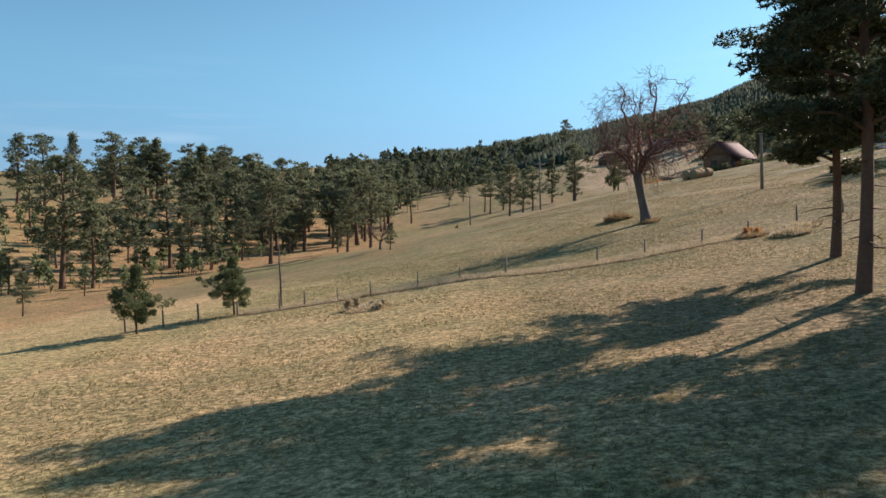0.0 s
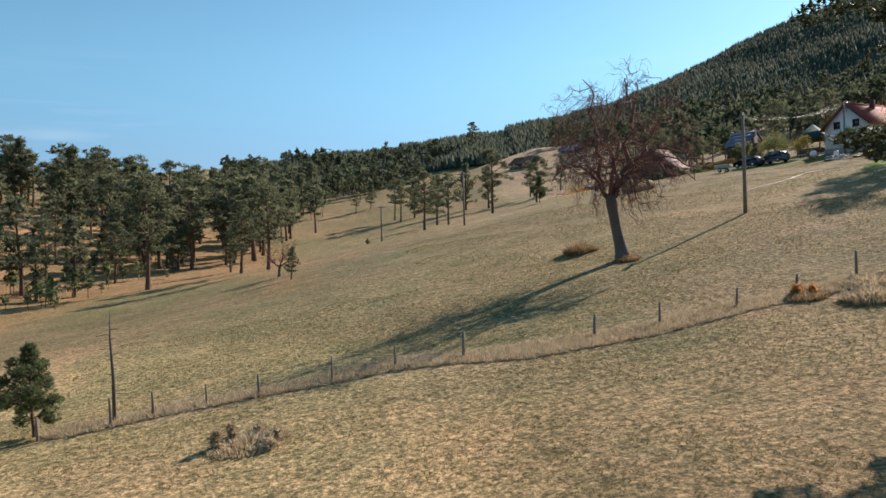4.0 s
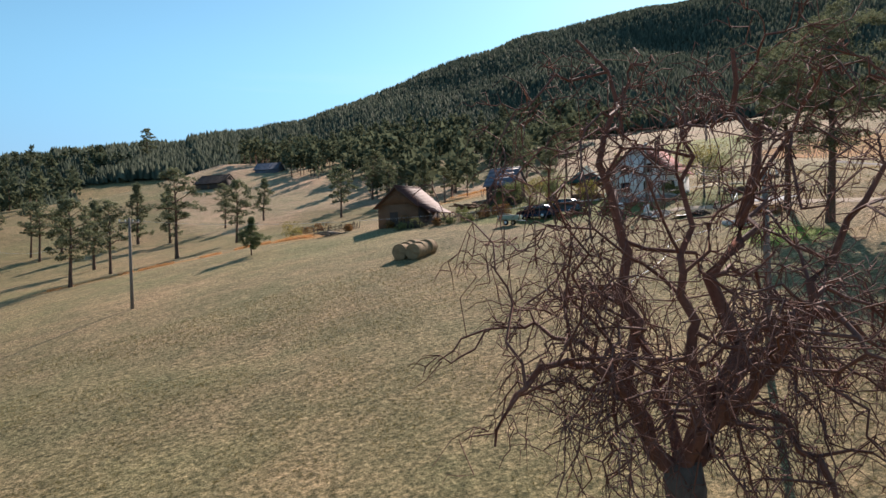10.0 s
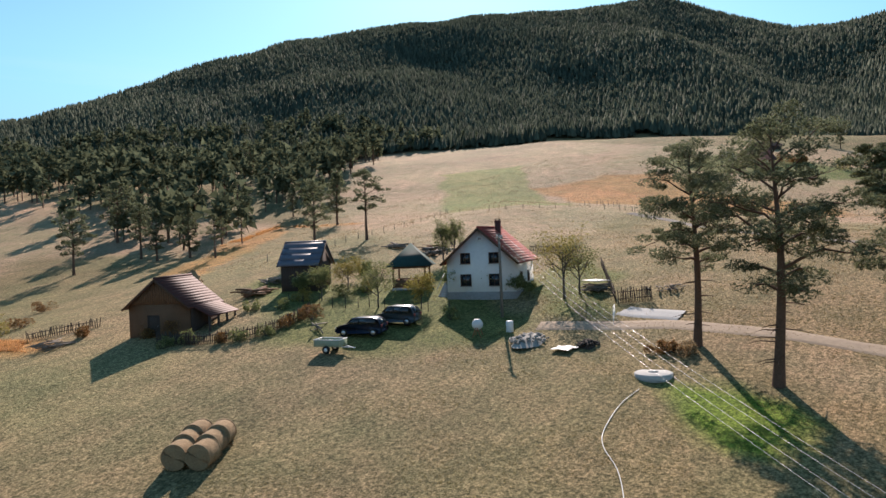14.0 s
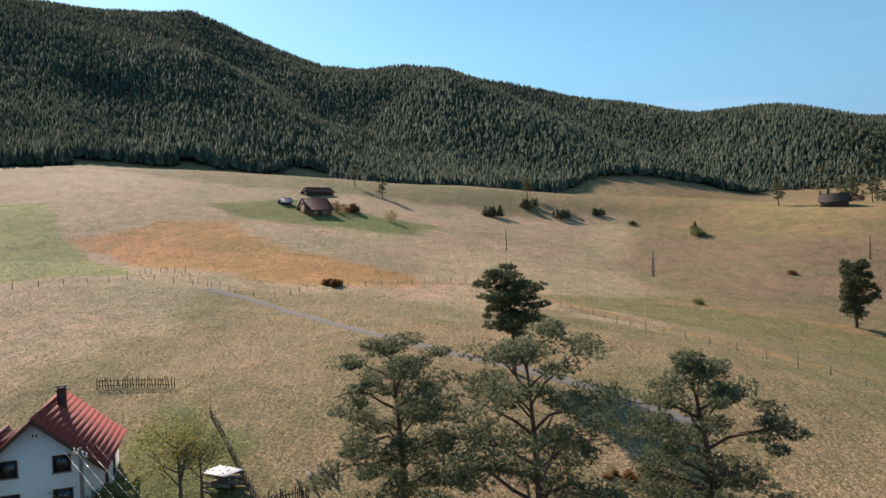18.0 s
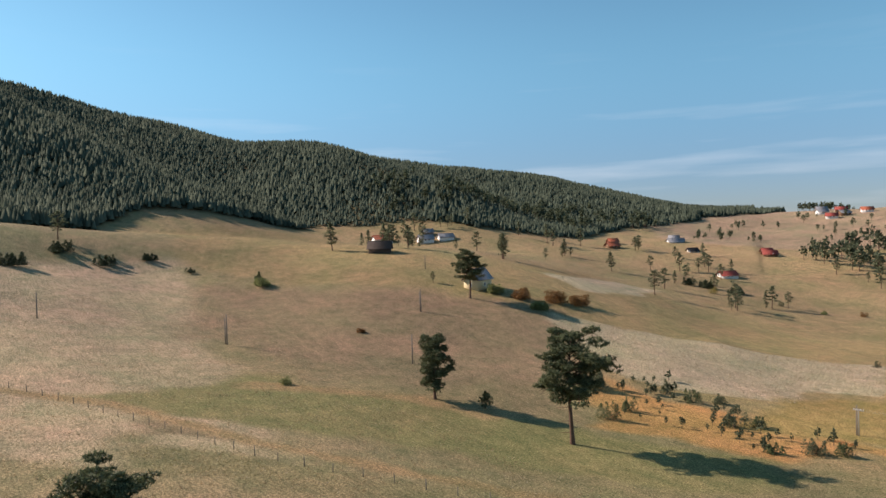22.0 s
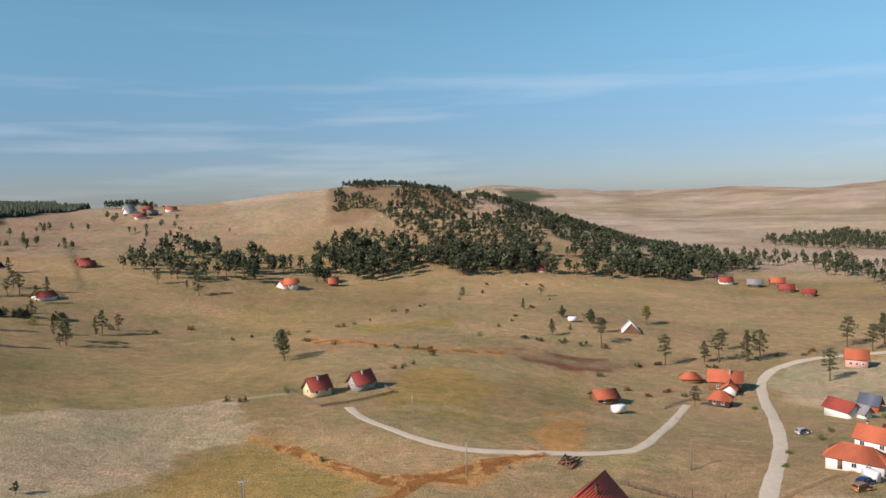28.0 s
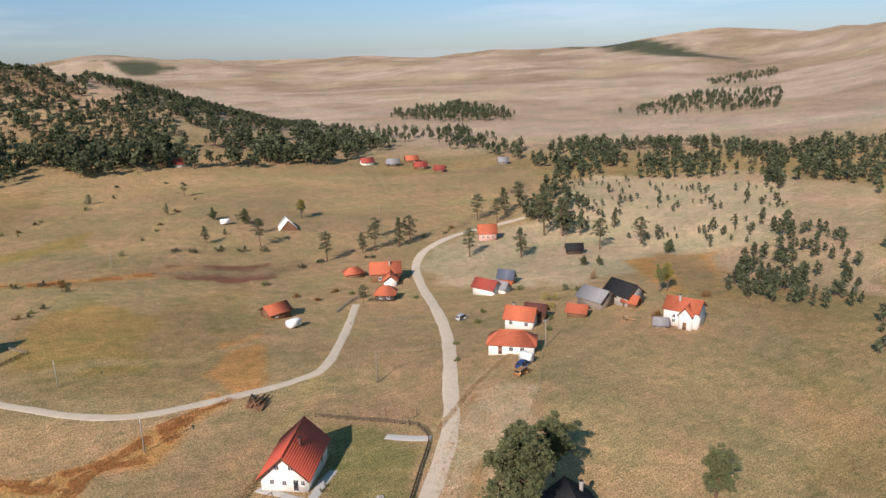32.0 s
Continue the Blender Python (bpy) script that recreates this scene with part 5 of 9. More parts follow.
def picket_fence(line, h, step, mat, label, rails=2, width=0.07, jitter=0.06):
    p = spaced(line, step)
    x0, y0 = p[0]
    z0 = float(gz(x0, y0)[0])
    ob = thing("picket_fence", pose(x0, y0, z0), label, "fence", "fences")
    rng = np.random.default_rng(len(p))
    z = gz(p[:, 0], p[:, 1]) - z0
    mesh = Geo().box(-width / 2, -0.015, -0.1, width / 2, 0.015, h, chamfer=0.006).made("picket", mat)
    for k in range(len(p)):
        d = p[min(k + 1, len(p) - 1)] - p[max(k - 1, 0)]
        a = math.degrees(math.atan2(d[1], d[0]))
        m = pose(p[k, 0] - x0, p[k, 1] - y0, z[k], rng.normal() * 60 * jitter, rng.normal() * 60 * jitter, a) @ Matrix.Diagonal((1, 1, rng.uniform(1 - jitter * 2, 1 + jitter * 2), 1))
        part("picket", mesh, mat, ob, at=m)
    for r in range(rails):
        zz = h * (0.3 + 0.45 * r)
        part("rail", Geo().tube(np.c_[p[::3, 0] - x0, p[::3, 1] - y0, z[::3] + zz], np.full(len(p[::3]), 0.035), 5), mat, ob)
    return ob


def rail_fence(line, h, step, mat, label, rails=3, post=0.05):
    p = spaced(line, step)
    x0, y0 = p[0]
    z0 = float(gz(x0, y0)[0])
    ob = thing("rail_fence", pose(x0, y0, z0), label, "fence", "fences")
    z = gz(p[:, 0], p[:, 1]) - z0
    for k in range(len(p)):
        part("post", Geo().box(-post, -post, -0.3, post, post, h, chamfer=0.01), mat, ob, at=pose(p[k, 0] - x0, p[k, 1] - y0, z[k]))
    for r in range(rails):
        zz = h * (0.25 + 0.65 * r / max(rails - 1, 1))
        part("rail", Geo().tube(np.c_[p[:, 0] - x0, p[:, 1] - y0, z + zz], np.full(len(p), 0.045), 4), mat, ob)
    return ob


# ---- loose things ----
def hay_bale(m, r, l, label):
    ob = thing("hay_bale", m, label, "hay bale", "round bales in two rows")
    rng = np.random.default_rng(int(abs(m.translation.x) * 100))
    n, rings = 36, 9
    th = np.linspace(0, 2 * math.pi, n, endpoint=False)
    v = []
    for k in range(rings):
        y = -l / 2 + l * k / (rings - 1)
        rr = r * (1 - 0.05 * (abs(2 * k / (rings - 1) - 1) ** 6)) * (1 + 0.012 * rng.normal(size=n))
        v += [(rr[i] * math.cos(th[i]), y, r + rr[i] * math.sin(th[i]) * (1 if math.sin(th[i]) > -0.8 else 0.94)) for i in range(n)]
    i = np.arange(rings - 1)[:, None] * n
    j = np.arange(n)[None]
    g = Geo().add(v, np.stack([i + j, i + n + j, i + n + (j + 1) % n, i + (j + 1) % n], -1).reshape(-1, 4))
    part("roll", g, HAY, ob, smooth=True)
    for s in (-1, 1):
        g = Geo()
        for q in range(8):
            a = r * (0.95 - 0.125 * q)
            pts = [(a * math.cos(t), s * (l / 2 + 0.004 * (q % 2) + 0.004 * q), r + a * math.sin(t)) for t in np.linspace(q, q + 2 * math.pi, 30)]
            g.tube(pts, np.full(30, r * 0.08), 5, False)
        part("spiral_end", g, HAY_END, ob, "cut straw end of the roll")
    straw, f = tufts(rng, np.c_[rng.uniform(-r, r, 160), rng.uniform(-l / 2, l / 2, 160), rng.uniform(0.0, 0.12, 160)], 0.16, 4)
    part("loose_straw", Geo().add(straw, f), GRASS_DRY, ob)
    return ob


def car(m, paint, label, length=4.1, width=1.72, height=1.5):
    """A hatchback; its nose points along +x."""
    ob = thing("car", m, label, "car", "parked cars")
    L, hw = length / 2, width / 2
    side = [(-L, 0.42), (-L + 0.02, 0.75), (-L + 0.08, 0.98), (-L + 0.32, height - 0.16), (-L + 0.75, height), (0.15, height), (0.55, height - 0.06), (L - 1.05, 1.0), (L - 0.35, 0.86), (L - 0.06, 0.72), (L, 0.45), (L - 0.1, 0.24), (-L + 0.12, 0.24)]
    tuck = [0.03, 0.02, 0.04, 0.2, 0.26, 0.26, 0.24, 0.07, 0.07, 0.1, 0.12, 0.06, 0.05]
    v, n = [], len(side)
    for s in (-1, -0.94, 0.94, 1):
        for (x, z), t in zip(side, tuck):
            e = 0.0 if abs(s) < 1 else 0.05
            v.append((x * (1 - e * 0.5), s / abs(s) * (hw - t - (0.0 if abs(s) == 1 else 0.0)) * (1.0 if abs(s) == 1 else 0.93), z + (0.02 if abs(s) < 1 and z > 1.2 else 0)))
    g = Geo().add(v)
    for k in range(3):
        g.f.append(np.array([(k * n + i, k * n + (i + 1) % n, (k + 1) * n + (i + 1) % n, (k + 1) * n + i) for i in range(n)]))
    for b in (0, 3 * n):
        g.f.append(np.array([(b + 0, b + i, b + i + 1) if b == 0 else (b, b + i + 1, b + i) for i in range(1, n - 1)]))
    body = part("body", g, paint, ob)
    for s in (-1, 1):
        y = s * (hw - 0.11)
        for name, c in (("side_window", [(-L + 0.5, 1.03), (-L + 0.62, height - 0.13), (-0.12, height - 0.08), (-0.12, 1.01)]), ("side_window", [(-0.05, 1.01), (-0.05, height - 0.08), (0.45, height - 0.12), (L - 1.15, 1.02)])):
            q = [(x, s * (hw - 0.045 - 0.2 * (z - 1.0) / (height - 1.0)), z) for x, z in c]
            g = Geo()
            g.add(q + [(x, y_ + s * 0.012, z) for x, y_, z in q], [(0, 1, 2, 3), (7, 6, 5, 4), (0, 4, 5, 1), (1, 5, 6, 2), (2, 6, 7, 3), (3, 7, 4, 0)])
            part(name, g, GLASS, body)
        part("mirror", Geo().box(L - 1.35, s * hw - 0.03 + s * 0.08, 0.98, L - 1.2, s * hw + 0.03 + s * 0.08, 1.1, chamfer=0.02), paint, body)
    g = Geo()
    slab(g, [(0.6, -hw + 0.3, height - 0.05), (L - 1.0, -hw + 0.16, 1.03), (L - 1.0, hw - 0.16, 1.03), (0.6, hw - 0.3, height - 0.05)], -0.02)
    part("windscreen", g, GLASS, body)
    g = Geo()
    slab(g, [(-L + 0.05, -hw + 0.2, 1.02), (-L + 0.3, -hw + 0.3, height - 0.15), (-L + 0.3, hw - 0.3, height - 0.15), (-L + 0.05, hw - 0.2, 1.02)], -0.03)
    part("rear_window", g, GLASS, body)
    for s in (-1, 1):
        part("headlight", Geo().box(L - 0.14, s * (hw - 0.32) - 0.14, 0.6, L - 0.01, s * (hw - 0.32) + 0.14, 0.74, chamfer=0.03), WHITE_PAINT, body)
        part("tail_light", Geo().box(-L + 0.0, s * (hw - 0.16) - 0.08, 0.75, -L + 0.1, s * (hw - 0.16) + 0.08, 1.0, chamfer=0.02), TILE_RED, body)
        for x in (-L + 0.75, L - 0.78):
            w = part("wheel", Geo().tube([(x, s * (hw - 0.2), 0.31), (x, s * (hw - 0.19), 0.31), (x, s * (hw - 0.03), 0.31), (x, s * (hw - 0.0), 0.31)], [0.27, 0.31, 0.31, 0.27], 18), RUBBER, ob)
            part("rim", Geo().tube([(x, s * (hw - 0.02), 0.31), (x, s * (hw + 0.012), 0.31)], [0.2, 0.17], 12), STEEL, w)
    part("bumper", Geo().box(L - 0.08, -hw + 0.16, 0.32, L + 0.03, hw - 0.16, 0.5, chamfer=0.03).box(-L - 0.03, -hw + 0.14, 0.34, -L + 0.08, hw - 0.14, 0.55, chamfer=0.03), paint, ob)
    return ob


def heap(name, m, r, h, mat, label, category, seed, n=60, size=0.25, ground_mat=None):
    """A low mound under loose lumps."""
    ob = thing(name, m, label, category)
    rng = np.random.default_rng(seed)
    th = np.linspace(0, 2 * math.pi, 18, endpoint=False)
    g, v = Geo(), []
    for k in range(5):
        u = k / 4
        v += [(r * (1 - u) * math.cos(t) * (1 + 0.2 * math.sin(3 * t + seed)) + 0.03 * rng.normal(), 0.7 * r * (1 - u) * math.sin(t) * (1 + 0.15 * math.cos(2 * t)) + 0.03 * rng.normal(), -0.25 + (h + 0.25) * math.sin(u * 1.57) + 0.04 * h * rng.normal()) for t in th]
    i = np.arange(4)[:, None] * 18
    j = np.arange(18)[None]
    g.add(v, np.stack([i + j, i + (j + 1) % 18, i + 18 + (j + 1) % 18, i + 18 + j], -1).reshape(-1, 4))
    part("mound", g, ground_mat or mat, ob)
    for k in range(n):
        t, q = rng.uniform(0, 6.28), math.sqrt(rng.uniform(0, 1))
        s = size * rng.uniform(0.4, 1.3)
        p = (r * q * math.cos(t), 0.7 * r * q * math.sin(t), h * math.cos(q * 1.5) * 0.9)
        part("lump", Geo().box(-s / 2, -s * 0.35, -s * 0.3, s / 2, s * 0.35, s * 0.3, chamfer=s * 0.12), mat, ob, at=pose(*p, *(rng.uniform(-40, 40, 3))))
    return ob


def log_pile(m, n, length, r, mat, label, seed, spread=1.6, name="timber_pile"):
    ob = thing(name, m, label, "timber")
    rng = np.random.default_rng(seed)
    for k in range(n):
        l = length * rng.uniform(0.55, 1.1)
        rr = r * rng.uniform(0.6, 1.3)
        at = pose(rng.normal() * spread * 0.3, rng.normal() * spread * 0.4, rr + 0.1 * (k % 5), 0, rng.normal() * 4, rng.normal() * 12)
        part("pole", Geo().tube([(-l / 2, 0, 0), (0, 0.02, 0.02), (l / 2, 0, 0)], [rr, rr * 0.95, rr * 0.8], 6), mat, ob, at=at)
    return ob


def bush(x, y, w, h, mat, label, seed, n=90, size=0.16, twigs=None, category="bush", name="bush", group=""):
    ob = thing(name, on(x, y), label, category, group)
    rng = np.random.default_rng(seed)
    lobes = max(5, int(w * 2))
    lob = rng.integers(0, lobes, n)
    th, q = rng.uniform(0, 6.28, lobes), np.sqrt(rng.uniform(0, 1, lobes)) * w * 0.4
    tall, wide = h * rng.uniform(0.45, 1.05, lobes), np.minimum(w, h * 1.6) * rng.uniform(0.2, 0.36, lobes)
    z = rng.uniform(0.02, 1, n) ** 0.85
    conical = mat in (NEEDLES, NEEDLES_YOUNG, NEEDLES_DARK)
    r = wide[lob] * ((1.05 - z) if conical else np.sqrt(np.maximum(1 - (1.5 * z - 0.6) ** 2, 0.04))) * np.sqrt(rng.uniform(0.1, 1, n))
    a = rng.uniform(0, 6.28, n)
    p = np.c_[np.cos(th[lob]) * q[lob] + r * np.cos(a), np.sin(th[lob]) * q[lob] + r * np.sin(a), tall[lob] * z]
    v, f = tufts(rng, p, size, 7)
    tagged(part("foliage", Geo().add(v, f), mat, ob), kind="stuff")
    g = Geo()
    for k in range(9):
        q = p[k * 7 % n]
        g.tube([(0.05 * rng.normal(), 0.05 * rng.normal(), -0.1), q * 0.5 + (0, 0, 0.02), q], [0.03, 0.02, 0.006], 4, False)
    tagged(part("stem_tangle", g, twigs or BARK_GREY, ob), kind="stuff")
    return ob


def broadleaf(x, y, h, spread, mat, label, seed, bare=0.3, leaves=420, size=0.17, group="", name="fruit_tree", blades=5, twigs=3):
    """A small leafy tree with forking limbs and loose leaves."""
    ob = thing(name, on(x, y, seed * 40), label, "tree", group)
    rng = np.random.default_rng(seed)
    trunk, limbs, tips = Geo(), Geo(), []
    trunk.tube([(0, 0, -0.3), (0.03, 0, h * bare * 0.5), (0, 0.04, h * bare), (0.05, 0.05, h * 0.6), (0.1, 0, h * 0.8)], h * np.array([0.026, 0.021, 0.018, 0.011, 0.004]), 7)
    for k in range(9):
        a, z0 = k * 2.4, h * (bare + (0.75 - bare) * k / 9)
        reach = spread * rng.uniform(0.6, 1.0) * (1 - 0.4 * k / 9)
        end = np.array([math.cos(a) * reach, math.sin(a) * reach, z0 + (h - z0) * rng.uniform(0.45, 0.95)])
        mid = np.array([math.cos(a) * reach * 0.5, math.sin(a) * reach * 0.5, z0 + (end[2] - z0) * 0.4])
        limbs.tube([(0, 0, z0), mid, end], h * np.array([0.011, 0.007, 0.002]), 5, False)
        for _ in range(twigs):
            e2 = mid + (end - mid) * rng.uniform(0, 1) + rng.normal(size=3) * spread * 0.28
            limbs.tube([mid, (mid + e2) / 2 + (0, 0, 0.05), e2], h * np.array([0.005, 0.003, 0.0012]), 4, False)
            tips.append(e2)
        tips.append(end)
    part("trunk", trunk, BARK_GREY, ob, smooth=True)
    tagged(part("branchwork", limbs, BARK_GREY, ob), kind="stuff")
    tips = np.array(tips)
    c = tips[rng.integers(0, len(tips), leaves)] + rng.normal(size=(leaves, 3)) * spread * 0.19
    v, f = tufts(rng, c, size, blades, 0.05, 0.55)
    tagged(part("leaves", Geo().add(v, f), mat, ob), kind="stuff")
    return ob


def bare_tree(name, m, h, seed, label, trunk_r, limbs_, fork=(-0.055, 0.0, 0.33), head=(0.0, 0.0, 0.6), rad=(0.38, 0.38, 0.37), boughs=(9, 13, 5), droop=0.5):
    """A leafless tree: a leaning trunk, crooked rising limbs, and boughs that arch out and hang with fine twigs."""
    ob = thing(name, m, label, "tree")
    rng = np.random.default_rng(seed)
    trunk, twigs = Geo(), Geo()
    up = np.array([0, 0, 1.0])

    def winding(pts, n, rough):
        """A crooked line through a few points."""
        p = np.array(pts, dtype=float)
        s = np.r_[0, np.cumsum(np.linalg.norm(np.diff(p, axis=0), axis=1))]
        t = np.linspace(0, s[-1], n + 1)
        q = np.stack([np.interp(t, s, p[:, k]) for k in range(3)], -1)
        q[1:-1] = (q[:-2] + 2 * q[1:-1] + q[2:]) / 4
        k = rng.normal(size=(n + 1, 3)) * rough * s[-1] / n
        k[0] = 0
        return q + k

    top = np.array(fork) * h
    t = np.linspace(0, 1, 9)
    line = np.c_[top[0] * t - 0.006 * h * np.sin(t * 3.14), top[1] * t + 0.008 * h * np.sin(t * 5), top[2] * t]
    trunk.tube(np.r_[[line[0] - (0, 0, 0.5)], line], trunk_r * np.array([2.3, 1.75, 1.3, 1.1, 1.02, 0.98, 0.97, 1.0, 1.12, 1.0]), 14)
    part("trunk", trunk, BARK_GREY, ob, smooth=True)
    heart, size = np.array(head) * h, np.array(rad) * h
    n2, n3, n4 = boughs
    for thick, pts in limbs_:
        main = winding([top - up * 0.02 * h] + [np.array(q) * h for q in pts], 14, 0.22)
        wood_ = Geo()
        wood_.tube(main, trunk_r * thick * np.linspace(1, 0.16, 15), 8, False)
        for b in range(n2):
            i = 3 + (b * 12) // n2
            a = main[min(i, 14)]
            out = (a - heart) * (1, 1, 0.5) / size
            out = out / (np.linalg.norm(out) + 1e-6) + rng.normal(size=3) * (0.75, 0.75, 0.5)
            out /= np.linalg.norm(out)
            end = heart + size * out * rng.uniform(0.75, 1.0)
            reach = np.linalg.norm(end - a)
            if reach > 0.34 * h:
                end = a + (end - a) * 0.34 * h / reach
                reach = 0.34 * h
            bow = winding([a, a + (end - a) * 0.45 + up * 0.16 * reach, a + (end - a) * 0.85 + up * 0.08 * reach, end - up * droop * 0.3 * reach], 9, 0.24)
            r1 = max(trunk_r * thick * 0.42 * (1.1 - 0.06 * i) * min(1.0, 0.35 + reach / (0.3 * h)), 0.03)
            wood_.tube(bow, r1 * np.linspace(1, 0.3, 10), 5, False)
            for c in range(n3):
                j = 1 + (c * 9) // n3
                d = (bow[j] - bow[j - 1]) / (np.linalg.norm(bow[j] - bow[j - 1]) + 1e-9)
                d = d * 0.55 + rng.normal(size=3) * 0.75
                ln = h * rng.uniform(0.035, 0.1)
                e3 = bow[j] + d * ln * 0.75
                br = winding([bow[j], bow[j] + d * ln * 0.5 + up * 0.1 * ln, e3 - up * droop * 0.55 * ln], 5, 0.35)
                twigs.tube(br, np.maximum(r1 * 0.36 * np.linspace(1, 0.4, 6), 0.009), 4, False)
                for _ in range(n4):
                    k = int(rng.integers(1, 6))
                    d4 = d * 0.5 + rng.normal(size=3) * 0.8
                    l4 = h * rng.uniform(0.014, 0.045)
                    e4 = br[k] + d4 * l4 * 0.7
                    tw = np.array([br[k], br[k] + d4 * l4 * 0.4 + rng.normal(size=3) * 0.02, e4 - up * droop * 0.8 * l4])
                    twigs.tube(tw, [0.010, 0.008, 0.004], 3, False)
        part("limb", wood_, BARK_RED, ob, smooth=True)
    tagged(part("twig_tangle", twigs, BARK_RED, ob), kind="stuff")
    return ob


def tussock(x, y, w, h, mat, label, seed, n=700):
    """A tuft of long dry grass whose blades stand up and arch outwards."""
    rng = np.random.default_rng(seed)
    a, r = rng.uniform(0, 6.283, n), w * 0.42 * np.sqrt(rng.uniform(0, 1, n))
    base = np.stack([r * np.cos(a), r * np.sin(a), np.zeros(n)], -1)
    base[:, 2] = gz(x + base[:, 0], y + base[:, 1]) - gz(x, y)[0] - 0.04
    ln = h * rng.uniform(0.5, 1.1, n) * (1.1 - 0.6 * r / (w * 0.42))
    out = np.stack([np.cos(a), np.sin(a), np.zeros(n)], -1) * (0.15 + 0.6 * r / (w * 0.42))[:, None] + rng.normal(size=(n, 3)) * (0.22, 0.22, 0)
    side = np.stack([-np.sin(a), np.cos(a), np.zeros(n)], -1) * 0.014 + rng.normal(size=(n, 3)) * 0.006
    mid = base + out * ln[:, None] * 0.45 + np.array([0, 0, 0.62]) * ln[:, None]
    tip = base + out * ln[:, None] * 1.1 + np.array([0, 0, 0.95]) * ln[:, None]
    v = np.stack([base - side * 1.6, base + side * 1.6, mid + side, mid - side, tip], 1).reshape(-1, 3)
    k = np.arange(n)[:, None] * 5
    g = Geo().add(v, k + np.array([[0, 1, 2, 3]]), k + np.array([[3, 2, 4]]))
    ob = part("grass_tussock", g, mat)
    ob.matrix_basis = on(x, y)
    return tagged(ob, label, "grass", kind="stuff")


# ---- the farm ----
FARM = on(70.59, 105.62, -72.2)
house("farmhouse", FARM, 6.79, 7.81, 3.93, 2.97, PLASTER, TILE_RED, "white plastered farmhouse with a red tiled gable roof", over=0.55, plinth=0.75,
      openings=[("f", -1.49, 3.45, 1.0, 1.05, "window", FRAME_BROWN), ("f", 1.36, 3.45, 1.0, 1.05, "window", FRAME_BROWN), ("f", -1.49, 1.31, 1.1, 1.15, "window", FRAME_BROWN), ("f", 1.36, 1.31, 1.1, 1.15, "window", FRAME_BROWN), ("f", 0.0, 5.66, 0.4, 0.35),
                ("r", -1.6, 1.38, 0.9, 1.1, "window", FRAME_BROWN), ("r", 1.5, 1.38, 0.9, 1.1, "window", FRAME_BROWN), ("l", 0.5, 0.8, 0.9, 2.0, "door", FRAME_BROWN, BROWN_WOOD)], chimneys=[(0.5, 5.09, 0.7)], lower=TILE_DARK)
house("farm_annex", FARM @ pose(-3.75, 4.9, 0), 2.2, 3.6, 3.3, 1.3, PLASTER, TILE_DARK, "low annex with a dark red roof behind the farmhouse", over=0.3, category="annex")
stair = thing("outside_stairs", FARM @ pose(-4.21, 0.6, 0), "narrow concrete outside stairs by the farmhouse wall", "stairs")
for k in range(9):
    part("step", Geo().box(-0.5, 0.28 * k, -0.5, 0.5, 0.28 * k + 0.3, 0.18 * (k + 1), chamfer=0.01), CONCRETE, stair)
for s in (-0.5, 0.5):
    part("handrail", Geo().tube([(s, 0, 1.0), (s, 1.3, 1.8), (s, 2.6, 2.6)], [0.03] * 3, 5), FRAME_WHITE, stair)
gazebo = thing("gazebo", on(71.55, 115.4, -59.7), "wooden summer pavilion with a dark green pyramid roof", "pavilion")
gw = 1.70
part("deck", Geo().box(-gw - 0.2, -0.2, -0.4, gw + 0.2, 2 * gw + 0.2, 0.15, chamfer=0.02), CONCRETE, gazebo)
for a in (-gw, gw):
    for b in (0, 2 * gw):
        part("post", Geo().box(a - 0.08, b - 0.08, 0.15, a + 0.08, b + 0.08, 2.55, chamfer=0.01), BROWN_WOOD, gazebo)
for a, b, c, d in ((-gw, -0.04, gw, 0.04), (-gw, 2 * gw - 0.04, gw, 2 * gw + 0.04), (-gw - 0.04, 0, -gw + 0.04, 2 * gw), (gw - 0.04, 0, gw + 0.04, 2 * gw)):
    part("parapet", Geo().box(a, b, 0.2, c, d, 1.0), BROWN_WOOD, gazebo)
    part("lintel", Geo().box(a, b, 2.21, c, d, 2.60), BROWN_WOOD, gazebo)
for k in range(4):
    g = Geo()
    q = [Vector((math.cos(radians(45 + 90 * (k + i))) * gw * 1.95, gw + math.sin(radians(45 + 90 * (k + i))) * gw * 1.95, 2.45)) for i in (0, 1)]
    slab(g, [tuple(q[0]), tuple(q[1]), (0, gw, 4.90)], 0.06)
    part("roof_slope", g, TIN_GREEN, gazebo)
part("table", Geo().box(-0.9, gw - 0.4, 0.85, 0.9, gw + 0.4, 0.92, chamfer=0.01).box(-0.1, gw - 0.1, 0.15, 0.1, gw + 0.1, 0.85), BROWN_WOOD, gazebo)
shed = house("log_shed", on(66.24, 126.55, -66.8), 4.22, 3.80, 3.18, 2.12, DARK_WOOD, TIN_BLUE, "dark weathered wooden shed with a blue-grey tin roof", ridge="x", over=0.35, tile=0.8, category="shed", openings=[("f", 0.6, 0.05, 1.0, 1.7, "door", DARK_WOOD, DARK_WOOD)])
plank_walls(shed, 4.22, 3.80, 3.18, DARK_WOOD)
barn = house("barn", on(50.1, 127.3, -62.2), 5.87, 5.56, 2.92, 2.38, BROWN_WOOD, TILE_DARK, "old timber barn with a dark red tiled roof", over=0.45, category="barn", wood_gable=BROWN_WOOD,
      openings=[("l", 0.6, 0.05, 1.3, 1.9, "door", DARK_WOOD, DARK_WOOD), ("l", -1.2, 0.8, 0.6, 0.6, "window", FRAME_BROWN), ("f", -0.5, 0.05, 1.2, 1.9, "door", DARK_WOOD, DARK_WOOD)])
